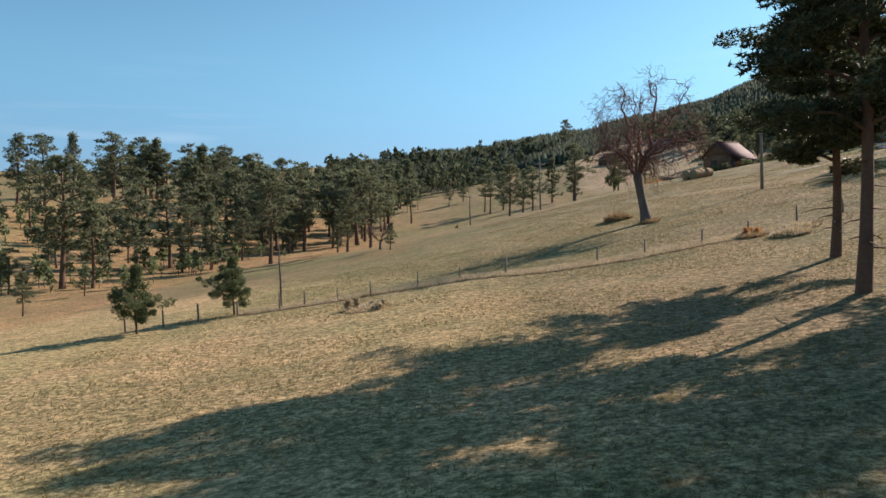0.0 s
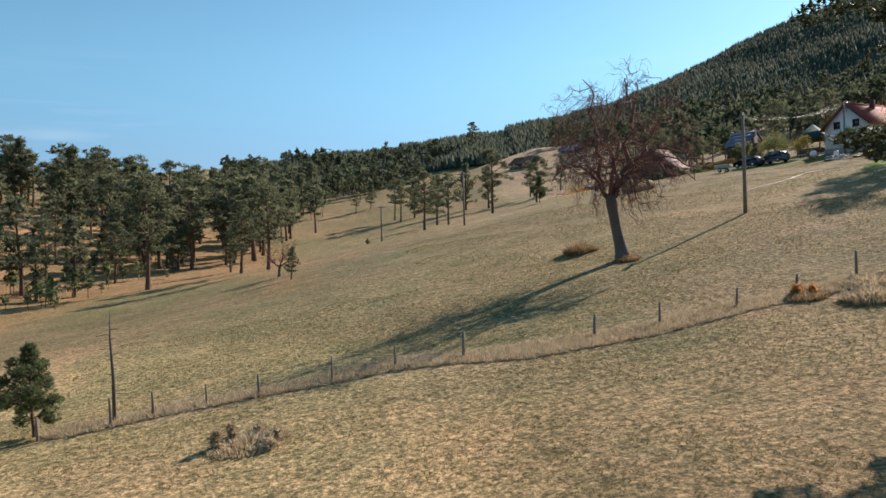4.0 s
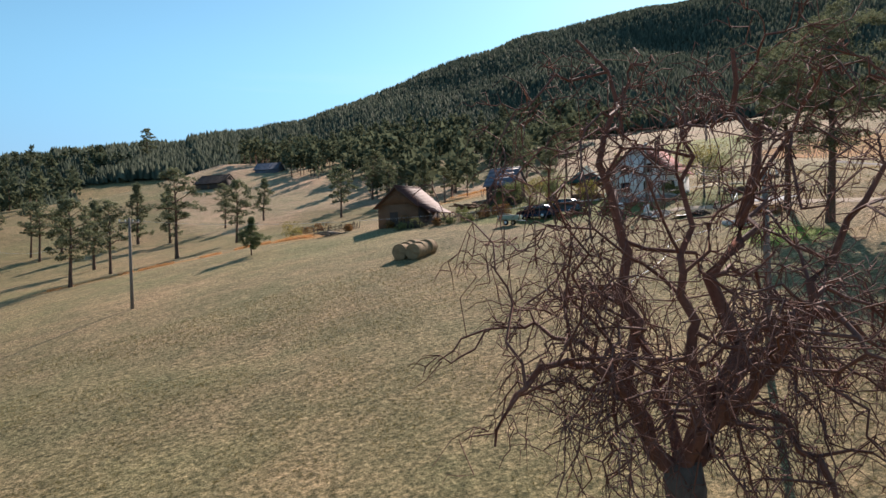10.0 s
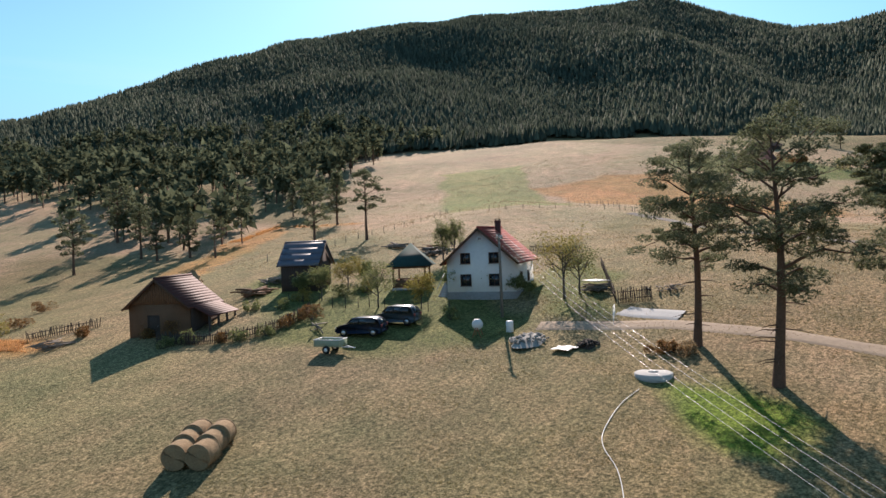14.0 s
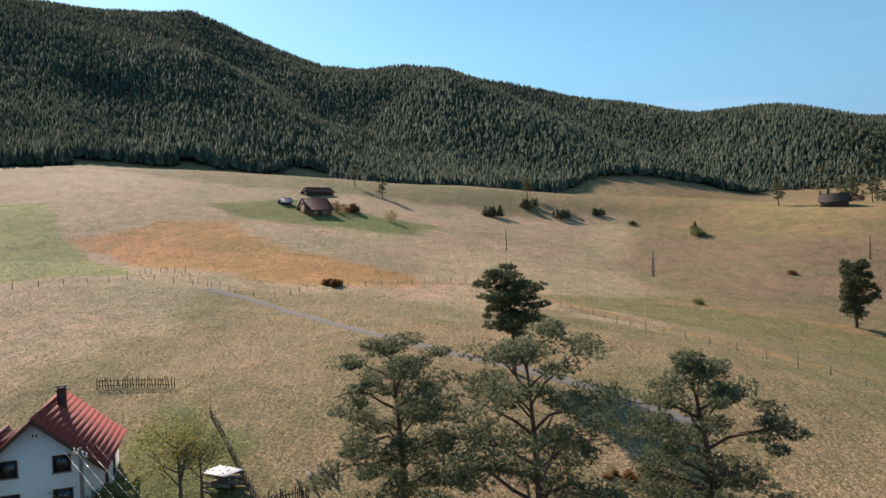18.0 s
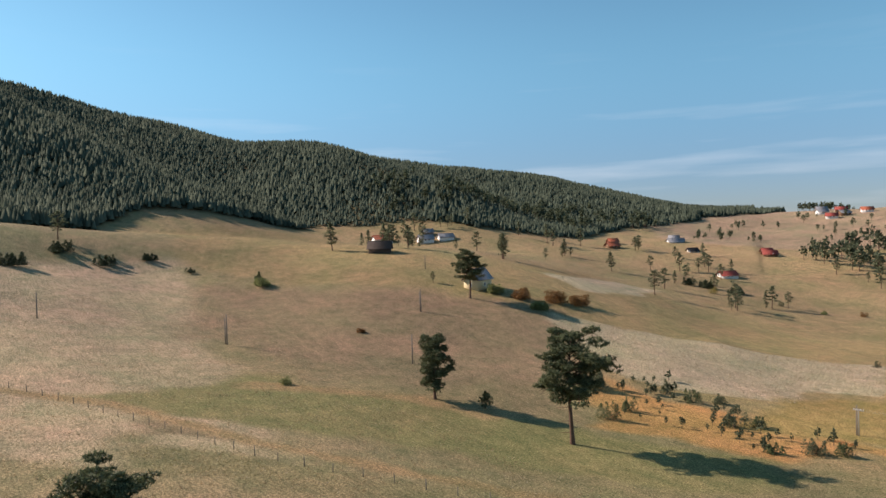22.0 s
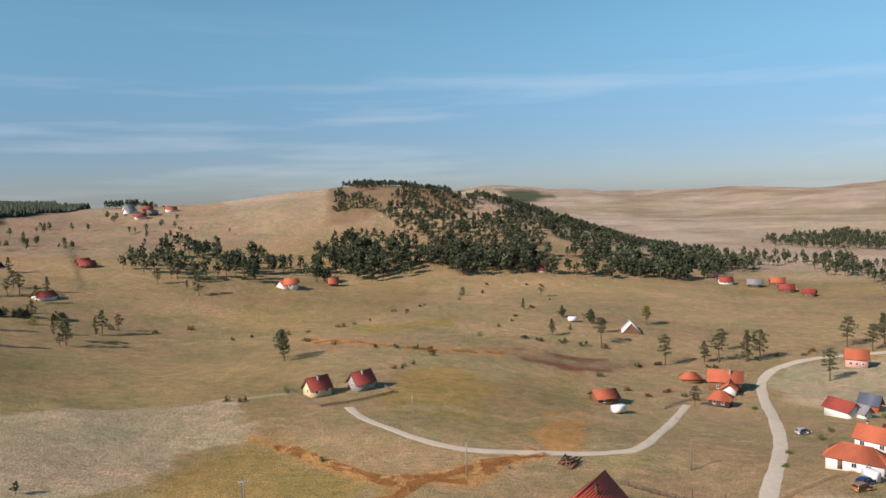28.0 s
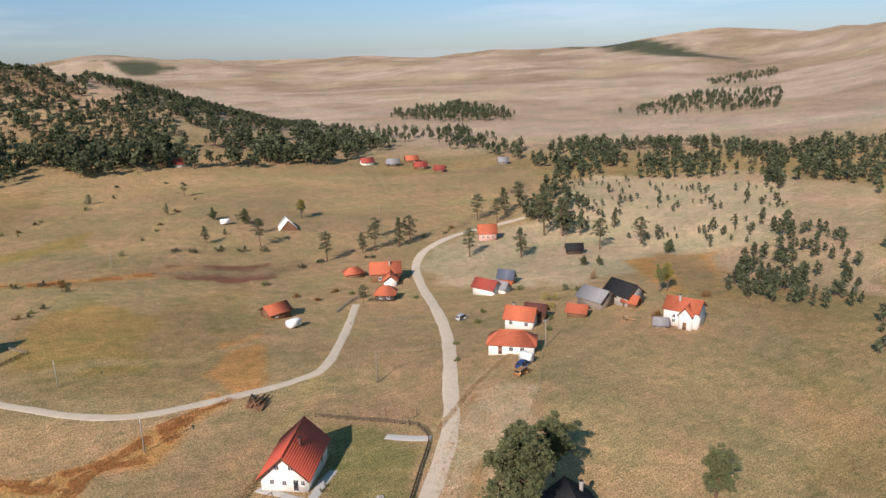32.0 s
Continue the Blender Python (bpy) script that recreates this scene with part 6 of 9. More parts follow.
leanto = thing("barn_lean_to", on(50.1, 127.3, -62.2) @ pose(2.95, 2.75, 0, 0, 0, 90), "lean-to of the barn with weathered dark red tiles", "barn")
g = Geo()
courses(g, (-2.78, -2.20, 1.75), (2.78, -2.20, 1.75), (-2.4, 0.0, 2.85), (2.4, 0.0, 2.85), 0.3)
slab(g, [(-2.78, -2.20, 1.75), (2.78, -2.20, 1.75), (2.4, 0, 2.85), (-2.4, 0, 2.85)], 0.08)
part("roof_slope", g, TILE_DARK, leanto, "weathered dark red tiles")
for k in range(4):
    part("post", Geo().box(-2.5 + k * 1.66 - 0.08, -2.0, -0.4, -2.5 + k * 1.66 + 0.08, -1.84, 1.84), DARK_WOOD, leanto)
part("back_wall", Geo().box(-2.47, -0.2, -0.4, 2.78, -0.08, 2.65), DARK_WOOD, leanto)
heap("haystack", on(61.9, 140.0), 1.9, 2.6, HAY, "rounded dark haystack behind the barn", "haystack", 553, 30, 0.3)
heap("haystack", on(61.2, 141.3), 1.3, 1.7, HAY, "rounded dark haystack behind the barn", "haystack", 535, 30, 0.3)
for row in (0, 1):
    for k in range(3):
        a = radians(34.3)
        x = 36.45 + 1.28 * k * math.cos(a) - 1.42 * row * math.sin(a) + 0.12 * row
        y = 100.13 + 1.28 * k * math.sin(a) + 1.42 * row * math.cos(a) + 0.1 * (k % 2)
        hay_bale(on(x, y, 34.3 - 90 + 4 * ((k + row) % 3 - 1), 0.05), 0.68, 1.22, "round hay bale on the mown pasture")
NAVY = material("navy_car_paint", (0.02, 0.03, 0.06), 0.25, 0.05, 4, 0, metal=0.3, spec=0.6)
GREY_CAR = material("grey_car_paint", (0.12, 0.14, 0.16), 0.25, 0.05, 4, 0, metal=0.5, spec=0.6)
SILVER = material("silver_car_paint", (0.55, 0.56, 0.57), 0.25, 0.05, 4, 0, metal=0.5, spec=0.6)
COPPER = material("copper_car_paint", (0.4, 0.2, 0.08), 0.25, 0.05, 4, 0, metal=0.4, spec=0.6)
BLUE_CAR = material("blue_car_paint", (0.03, 0.07, 0.2), 0.25, 0.05, 4, 0, metal=0.4, spec=0.6)
car(on(56.99, 108.4, 112.4), NAVY, "dark blue hatchback parked on the grass")
car(on(61.06, 107.86, 107.3) @ pose(0, 0.5, 0), GREY_CAR, "grey crossover car parked beside the wire fence", 4.1, 1.75, 1.6)
trailer = thing("cart_trailer", on(52.67, 107.55, -72.2), "pale green single-axle box trailer on the grass", "trailer")
TRAILER = material("trailer_paint", (0.3, 0.36, 0.26), 0.6, 0.15, 5, 0.1)
for a, b, c, d in ((-1.1, -0.65, 1.1, -0.6), (-1.1, 0.6, 1.1, 0.65), (-1.1, -0.6, -1.05, 0.6), (1.05, -0.6, 1.1, 0.6)):
    part("board", Geo().box(a, b, 0.55, c, d, 1.05, chamfer=0.01), TRAILER, trailer)
part("floor", Geo().box(-1.05, -0.6, 0.55, 1.05, 0.6, 0.6), DARK_WOOD, trailer)
part("rim_rail", Geo().box(-1.12, -0.68, 1.05, 1.12, -0.6, 1.1).box(-1.12, 0.6, 1.05, 1.12, 0.68, 1.1).box(-1.12, -0.6, 1.05, -1.04, 0.6, 1.1).box(1.04, -0.6, 1.05, 1.12, 0.6, 1.1), WHITE_PAINT, trailer, "white painted top rail")
for s in (-0.72, 0.72):
    wheel = part("wheel", Geo().tube([(0, s - 0.08, 0.33), (0, s, 0.33), (0, s + 0.08, 0.33)], [0.3, 0.33, 0.3], 16), RUBBER, trailer)
    part("rim", Geo().tube([(0, s - 0.1, 0.33), (0, s + 0.1, 0.33)], [0.15, 0.15], 10), WHITE_PAINT, wheel)
part("drawbar", Geo().tube([(1.0, -0.4, 0.55), (1.9, 0, 0.45), (2.1, 0, 0.42)], [0.04] * 3, 6).tube([(1.0, 0.4, 0.55), (1.9, 0, 0.45)], [0.04] * 2, 6), WHITE_PAINT, trailer)
broadleaf(64.3, 113.2, 3.9, 1.64, LEAF_GREEN, "small fruit tree with sparse green leaves in the farm garden", 31, 0.28, 1150, 0.13, "garden trees")
broadleaf(68.8, 121.7, 3.4, 1.43, LEAF_YELLOW, "small fruit tree with yellow autumn leaves in the farm garden", 32, 0.28, 1150, 0.13, "garden trees")
broadleaf(64.2, 120.9, 3.2, 1.34, LEAF_GREEN, "small fruit tree with sparse green leaves in the farm garden", 33, 0.28, 1150, 0.13, "garden trees")
broadleaf(65.8, 109.2, 2.9, 1.22, LEAF_YELLOW, "small fruit tree with yellow autumn leaves in the farm garden", 34, 0.28, 1150, 0.13, "garden trees")
broadleaf(71.8, 122.1, 2.3, 0.97, LEAF_GREEN, "small fruit tree with sparse green leaves in the farm garden", 35, 0.28, 1150, 0.13, "garden trees")
broadleaf(83.6, 120.0, 5.4, 1.30, LEAF_GREEN, "slender poplar with thin green leaves behind the farmhouse", 36, 0.15, 1300, 0.14, "garden trees")
broadleaf(83.9, 118.4, 5.6, 1.34, LEAF_GREEN, "slender poplar with thin green leaves behind the farmhouse", 37, 0.15, 1300, 0.14, "garden trees")
broadleaf(72.5, 97.8, 5.8, 2.44, LEAF_YELLOW, "small fruit tree with yellow autumn leaves in the farm garden", 38, 0.28, 1150, 0.13, "garden trees")
broadleaf(74.2, 97.1, 4.6, 1.93, LEAF_GREEN, "small fruit tree with sparse green leaves in the farm garden", 39, 0.28, 1150, 0.13, "garden trees")
broadleaf(72.0, 105.1, 2.7, 1.13, LEAF_GREEN, "small fruit tree with sparse green leaves in the farm garden", 40, 0.28, 1150, 0.13, "garden trees")
broadleaf(70.7, 108.8, 2.7, 1.13, LEAF_GREEN, "small fruit tree with sparse green leaves in the farm garden", 41, 0.28, 1150, 0.13, "garden trees")
broadleaf(72.4, 101.4, 1.3, 0.55, LEAF_GREEN, "small fruit tree with sparse green leaves in the farm garden", 42, 0.28, 1150, 0.13, "garden trees")
broadleaf(72.1, 102.6, 2.0, 0.84, LEAF_GREEN, "small fruit tree with sparse green leaves in the farm garden", 43, 0.28, 1150, 0.13, "garden trees")
broadleaf(64.4, 124.0, 2.3, 0.97, LEAF_GREEN, "small fruit tree with sparse green leaves in the farm garden", 44, 0.28, 1150, 0.13, "garden trees")

# power line
power_pole(29.1, 63.5, 7.6, True, 60, False, "weathered wooden power pole with a crossarm")
power_pole(15.8, 112.1, 7.6, True, 10, False, "weathered wooden power pole with a crossarm")
power_pole(6.3, 158.0, 7.4, True, 10, False, "weathered wooden power pole with a crossarm")
power_pole(66.3, 100.6, 7.2, True, 50, False, "weathered wooden power pole with a crossarm")
power_pole(86.5, 171.1, 5.2, False, 0, False, "weathered wooden power pole with a crossarm")
power_pole(224.1, 64.4, 5.7, False, 0, False, "weathered wooden power pole with a crossarm")
power_pole(200.7, 30.8, 5.9, False, 90, False, "weathered wooden power pole with a crossarm")
power_pole(206.1, -25.7, 6.4, False, 0, False, "weathered wooden power pole with a crossarm")
power_pole(200.2, 30.6, 6.8, False, 90, False, "weathered wooden power pole with a crossarm")
power_pole(170.6, 1.2, 6.2, False, 0, False, "weathered wooden power pole with a crossarm")
power_pole(243.3, -53.5, 4.7, False, 90, False, "weathered wooden power pole with a crossarm")
power_pole(206.5, -25.7, 5.6, False, 0, False, "weathered wooden power pole with a crossarm")
power_pole(102.1, -45.2, 5.3, False, 90, False, "weathered wooden power pole with a crossarm")
power_pole(16.4, -72.6, 6.9, False, 0, False, "slim concrete power pole in the pasture")
power_pole(63.6, -62.7, 6.5, True, 90, True, "slim concrete power pole in the pasture")
power_pole(101.7, -45.0, 4.9, True, 0, True, "slim concrete power pole in the pasture")
power_pole(75.4, -96.6, 5.7, True, 90, True, "slim concrete power pole in the pasture")
power_pole(-24.5, -67.5, 6.9, True, 0, True, "slim concrete power pole in the pasture")
power_pole(97.1, -164.7, 5.7, True, 90, True, "slim concrete power pole in the pasture")
power_pole(57.3, -191.8, 6.3, False, 90, True, "slim concrete power pole in the pasture")
power_pole(-59.9, -238.5, 6.8, False, 0, True, "slim concrete power pole in the pasture")
line_between((66.3, 100.6, 29.1), (29.1, 63.5, 21.0), 0.9, 4, 0.0045)
line_between((29.1, 63.5, 21.0), (15.8, 112.1, 21.6), 0.9, 2, 0.003)
line_between((15.8, 112.1, 21.6), (6.3, 158.0, 19.5), 1.2, 2, 0.0045)
line_between((63.6, -62.7, 16.4), (101.7, -45.0, 17.5), 1.0, 4, 0.0045)
line_between((16.4, -72.6, 12.5), (63.6, -62.7, 16.4), 1.0, 4, 0.0045)
line_between((16.4, -72.6, 12.5), (-24.5, -67.5, 12.9), 1.0, 4, 0.0045)

# wire fence across the pasture
post_row([(-18.1, 39.5), (-16.3, 40.4), (-14.5, 41.1), (-12.4, 41.8), (-10, 42.4), (-8.6, 43), (-6.6, 43.2), (-4.5, 42.8), (-1.6, 42.7), (1, 43.2), (3.8, 42.7), (9.3, 42.3), (12.2, 42.3), (15.6, 42.1), (18.4, 42.1), (21.5, 42.4), (24.6, 42.9)], 0.98, "fence posts across the pasture", "grey weathered wooden fence post in dry grass", 0.055)
snag = thing("dead_tree", on(-10.1, 43.1), "dead leafless pole-like trunk beside the wire fence", "tree")
part("trunk", Geo().tube([(0, 0, -0.3), (0.03, 0, 1.74), (-0.04, 0.02, 3.26), (0.0, 0, 4.35)], [0.08, 0.065, 0.04, 0.012], 7), BARK_GREY, snag, smooth=True)
for k in range(16):
    a, z = k * 2.4, 4.35 * (0.25 + 0.045 * k)
    part("stub", Geo().tube([(0, 0, z), (0.2 * math.cos(a), 0.2 * math.sin(a), z + 0.03), ((0.3 + 0.25 * (k % 3 == 0)) * math.cos(a), (0.3 + 0.25 * (k % 3 == 0)) * math.sin(a), z - 0.02)], [0.016, 0.012, 0.004], 4), BARK_GREY, snag)

# lone trees of the pasture
BARE_LIMBS = [
    (0.5, [(-0.12, 0.03, 0.42), (-0.10, 0.05, 0.6), (-0.15, 0.02, 0.8), (-0.11, 0.0, 0.87), (-0.17, 0.02, 0.93)]),
    (0.68, [(0.0, -0.02, 0.41), (0.065, 0.0, 0.47), (0.03, 0.03, 0.56), (0.06, 0.0, 0.75), (0.03, 0.0, 0.93)]),
    (0.4, [(0.04, -0.03, 0.45), (0.15, -0.05, 0.60), (0.22, -0.05, 0.75), (0.30, -0.06, 0.87)]),
    (0.38, [(-0.12, -0.02, 0.41), (-0.21, -0.06, 0.5), (-0.29, -0.1, 0.49), (-0.34, -0.1, 0.39)]),
    (0.4, [(-0.05, 0.08, 0.43), (-0.08, 0.22, 0.58), (-0.04, 0.3, 0.56)]),
    (0.4, [(-0.03, -0.1, 0.43), (0.02, -0.24, 0.58), (0.05, -0.31, 0.5)]),
    (0.38, [(0.06, 0.03, 0.45), (0.2, 0.08, 0.53), (0.32, 0.1, 0.48), (0.37, 0.12, 0.38)]),
    (0.42, [(-0.02, 0.0, 0.42), (-0.05, -0.03, 0.6), (-0.05, -0.05, 0.84)]),
]
BUSHY_LIMBS = [(0.6, [(0.3 * math.cos(a), 0.3 * math.sin(a), 0.45), (0.42 * math.cos(a), 0.42 * math.sin(a), 0.9 - 0.1 * (a % 2))]) for a in (0.2, 1.4, 2.7, 3.9, 5.2)]
bare_tree("bare_pine", on(16.63, 56.81, -28), 12.4, 7, "dead bare reddish tree with crooked drooping branches", 0.33, BARE_LIMBS)
bare_tree("bare_bush_tree", on(-8.75, 97.91, 70), 4.7, 9, "small leafless tree on the open pasture", 0.16, BUSHY_LIMBS, (0, 0, 0.25), (0, 0, 0.62), (0.5, 0.5, 0.4), (6, 8, 4), 0.1)
tussock(15.5, 62.5, 2.1, 1.05, GRASS_DRY, "clump of tall dry brown grass on the pasture", 3, 1500)
tussock(16.5, 62.2, 1.0, 0.5, GRASS_DRY, "short dry tuft beside the tall brown grass clump", 13, 500)
tussock(16.75, 56.3, 1.7, 0.5, GRASS_DRY, "dry grass round the foot of the bare tree", 14, 900)
tussock(19.6, 39.2, 2.4, 0.6, GRASS_PALE, "tall dry grass clump at the wire fence", 4, 1300)
tussock(18.3, 41.3, 2.0, 0.45, GRASS_DRY, "low dry grass at the fence", 8, 900)
tussock(21.0, 41.0, 2.6, 0.5, GRASS_PALE, "pale dry grass clump at the wire fence", 15, 1200)
tussock(-4.1, 36.9, 3.0, 0.35, GRASS_PALE, "pale flattened clump of dry grass", 9, 1200)
bush(62.2, 84.5, 1.8, 0.8, LEAF_RUSTY, "low rusty bush beside the farm track", 5, 216, 0.2)
bush(62.0, 83.6, 1.4, 0.7, GRASS_DRY, "dry grass clump beside the farm track", 6, 168, 0.2)
bush(18.3, 41.8, 2.0, 0.45, GRASS_RUST, "low reddish scrub at the fence", 8, 240, 0.2)
bush(-4.1, 36.9, 3.0, 0.5, GRASS_PALE, "pale flattened clump of dry grass", 9, 360, 0.2)
bush(45.5, 151.6, 3.4, 2.6, LEAF_YELLOW, "yellowing shrub on the meadow edge", 10, 408, 0.2)
bush(49.2, 128.1, 1.6, 1.4, LEAF_RUSTY, "brown shrub in front of the barn", 11, 192, 0.2)
bush(48.1, 123.0, 1.5, 1.0, LEAF_GREEN, "green shrub by the garden fence", 12, 180, 0.2)
bush(50.8, 126.4, 2.2, 1.6, LEAF_RUSTY, "brown bare shrub by the barn wall", 300, 330, 0.17)
bush(49.6, 121.8, 1.8, 1.2, LEAF_GREEN, "green shrub along the garden fence", 301, 270, 0.17)
bush(50.4, 118.7, 1.6, 1.0, LEAF_RUSTY, "brown shrub along the garden fence", 302, 240, 0.17)
bush(51.6, 117.1, 1.8, 1.1, LEAF_GREEN, "green shrub along the garden fence", 303, 270, 0.17)
bush(53.3, 115.9, 1.7, 1.1, LEAF_GREEN, "green shrub along the garden fence", 304, 255, 0.17)
bush(55.9, 116.2, 2.0, 1.2, LEAF_RUSTY, "brown shrub along the garden fence", 305, 300, 0.17)
bush(58.4, 116.0, 2.4, 1.6, LEAF_RUSTY, "brown bushy growth by the garden corner", 306, 360, 0.17)
bush(58.8, 125.4, 2.0, 1.0, LEAF_GREEN, "green garden shrub among the timber", 307, 300, 0.17)
bush(60.3, 122.3, 2.0, 1.0, LEAF_GREEN, "green garden shrub among the timber", 308, 300, 0.17)
bush(63.0, 122.7, 2.2, 1.5, LEAF_YELLOW, "yellowing shrub in the farm garden", 309, 330, 0.17)
bush(66.8, 120.3, 2.2, 1.7, LEAF_GREEN, "leafy green bush in the farm garden", 310, 330, 0.17)
bush(68.8, 119.1, 2.2, 1.8, LEAF_YELLOW, "yellowing bush in the farm garden", 311, 330, 0.17)
bush(47.8, 136.8, 2.4, 1.1, LEAF_RUSTY, "dark brown scrub beside the ramshackle fence", 312, 360, 0.17)
bush(48.3, 152.3, 2.6, 1.4, LEAF_RUSTY, "dark brown scrub on the meadow edge", 313, 390, 0.17)
bush(55.4, 163.7, 3.0, 1.4, LEAF_RUSTY, "dark brown scrub on the meadow edge", 314, 450, 0.17)
bush(63.9, 104.4, 1.6, 1.4, LEAF_GREEN, "leafy bush before the farmhouse", 315, 240, 0.17)
bush(71.5, 105.0, 1.5, 1.6, LEAF_GREEN, "leafy bush against the farmhouse wall", 316, 225, 0.17)
bush(62.3, 85.3, 2.2, 0.7, LEAF_RUSTY, "rusty grass mound by the track", 317, 330, 0.17)
bush(62.5, 83.8, 2.2, 0.8, GRASS_DRY, "tall dry grass by the track", 318, 330, 0.17)

# yard
well = part("well_cover", Geo().tube([(0, 0, -0.3), (0, 0, 0.12), (0, 0, 0.16)], [1.2, 1.18, 1.1], 28), CONCRETE)
well.matrix_basis = on(58.1, 84.2)
tagged(well, "round concrete well cover in the grass", "well cover")
part("lid", Geo().tube([(0.2, 0.1, 0.16), (0.2, 0.1, 0.21)], [0.32, 0.3], 14), CONCRETE, well)
hose_line = smooth_line([(55.7, 84.2), (53.1, 84.3), (49.8, 83.8), (47.9, 83), (46.1, 81.5), (44, 80.3), (41.3, 79.1), (39.4, 78.4), (37.8, 77.7)], 0.4)
hose = part("garden_hose", Geo().tube(np.c_[hose_line, gz(hose_line[:, 0], hose_line[:, 1]) + 0.05], np.full(len(hose_line), 0.02), 6), WHITE_PAINT)
tagged(hose, "long white hose lying across the pasture", "hose")
heap("rubble_heap", on(61.5, 95.0, 10), 2.2, 0.45, STONE, "heap of grey rubble and broken concrete in the yard", "rubble", 5, 90, 0.3)
heap("earth_heap", on(61.8, 90.4), 1.1, 0.5, DARK_WOOD, "small dark heap of brushwood and earth", "heap", 8, 50, 0.25)
cloth = thing("white_tarpaulin", on(60.4, 91.5), "crumpled white tarpaulin on the grass", "tarpaulin")
u, v = np.meshgrid(np.linspace(-0.9, 0.9, 16), np.linspace(-0.7, 0.7, 14))
cz = 0.12 + 0.2 * np.abs(waves(u * 3, v * 3, 0.8, 3.0)) * np.clip(1.2 - np.hypot(u, v), 0, 1)
ii = (np.arange(13)[:, None] * 16 + np.arange(15)[None]).ravel()
part("sheet", Geo().add(np.c_[(u + 0.12 * waves(v, u, 0.3, 1.0)).ravel(), (v + 0.15 * waves(u, v, 0.25, 2.0)).ravel(), cz.ravel()], np.stack([ii, ii + 1, ii + 17, ii + 16], -1)), TARP, cloth)
mixer = thing("concrete_mixer", on(60.8, 99.4, 20), "orange and white concrete mixer standing in the yard", "mixer")
part("drum", Geo().tube([(0, 0, 0.55), (0, 0, 0.75), (0, 0, 1.05), (0, 0, 1.35)], [0.2, 0.42, 0.45, 0.25], 14), FRAME_WHITE, mixer)
for a in (-0.4, 0.4):
    part("leg", Geo().tube([(a, 0.35, -0.05), (a * 0.9, 0, 0.9)], [0.03, 0.03], 5).tube([(a, -0.35, -0.05), (a * 0.9, 0, 0.9)], [0.03, 0.03], 5), TILE_ORANGE, mixer)
part("motor_box", Geo().box(0.45, -0.2, 0.7, 0.75, 0.2, 1.15, chamfer=0.03), TILE_ORANGE, mixer)
barrel = part("barrel", Geo().tube([(0, 0, 0), (0, 0, 0.05), (0, 0, 0.45), (0, 0, 0.85), (0, 0, 0.9)], [0.25, 0.29, 0.3, 0.29, 0.26], 16), WHITE_PAINT)
barrel.matrix_basis = on(62.7, 97.6)
tagged(barrel, "white plastic barrel in the yard", "barrel")
log_pile(on(75.9, 96.3, 60), 26, 2.2, 0.09, WEATHERED, "stack of split firewood under a pale sheet", 3, 1.2, "firewood_stack")
sheet = part("cover_sheet", Geo().box(-1.1, -0.8, 0.95, 1.1, 0.8, 1.0, chamfer=0.02), TARP)
sheet.matrix_basis = on(75.9, 96.3, 60)
tagged(sheet, "pale sheet lying on the firewood stack", "sheet")
log_pile(on(77.1, 89.8, 20), 26, 2.2, 0.05, WEATHERED, "pile of grey planks and poles beside the gate", 4, 2.0)
log_pile(on(44.6, 136.2, 20), 26, 3.0, 0.05, WEATHERED, "heap of pale branches on the meadow edge", 5, 1.8, "branch_heap")
log_pile(on(69.3, 133.1, 70), 40, 4.0, 0.06, WEATHERED, "heap of pale poles and branches beside the shed", 6, 2.6, "branch_heap")
log_pile(on(92.5, 135.1, 80), 22, 4.2, 0.1, WEATHERED, "stack of long grey beams on the meadow edge", 17, 1.4, "beam_stack")
log_pile(on(93.3, 128.9, 70), 16, 4.5, 0.07, BROWN_WOOD, "stack of reddish planks behind the pavilion", 18, 1.2, "plank_stack")
log_pile(on(88.6, 126.1, 30), 46, 2.4, 0.11, WEATHERED, "untidy heap of pale split timber behind the pavilion", 19, 3.0, "timber_heap")
log_pile(on(91.0, 126.6, 0), 30, 3.0, 0.1, WEATHERED, "untidy heap of firewood behind the pavilion", 7, 2.4)
log_pile(on(63.9, 130.6, 10), 34, 3.5, 0.1, BROWN_WOOD, "untidy heap of reddish timber behind the garden", 8, 2.6)
log_pile(on(56.4, 113.1, 40), 5, 3.4, 0.05, WEATHERED, "old harrow beam and poles lying on the grass", 9, .5, "pole_bundle")
picket_fence([(48.8, 125.6), (49.6, 120.4), (52.3, 116.8), (56.4, 116.7), (60.2, 118.1)], 0.95, 0.16, DARK_WOOD, "dark wattle and picket fence round the garden", 2, 0.08, 0.1)
picket_fence([(44.7, 141.8), (46.8, 140.6), (50.4, 138.9)], 0.9, 0.2, DARK_WOOD, "ramshackle dark picket fence by the barn", 2, 0.08, 0.12)
picket_fence([(72.3, 92.5), (72.9, 91.2), (73.4, 89.9)], 1.3, 0.13, DARK_WOOD, "dark wooden picket fence beside the gate", 2)
picket_fence([(87.8, 101.2), (79.2, 96.6), (72.4, 92.8)], 1.0, 0.3, DARK_WOOD, "dark paling fence along the garden", 2)
picket_fence([(93.6, 113.6), (93.9, 111), (94.2, 106.5)], 1.0, 0.25, DARK_WOOD, "dark paling fence behind the farmhouse", 2)
gate = thing("yard_gate", on(67.2, 90.8, 20.5), "open metal wire gate at the farm track", "gate")
for a, b in (((0, 0, 0.1), (0, 0, 1.3)), ((2.0, 0, 0.1), (2.0, 0, 1.3)), ((0, 0, 1.3), (2.0, 0, 1.3)), ((0, 0, 0.1), (2.0, 0, 0.1)), ((0, 0, 0.1), (2.0, 0, 1.3))):
    part("bar", Geo().tube([a, b], [0.03, 0.03], 6), WHITE_PAINT, gate)
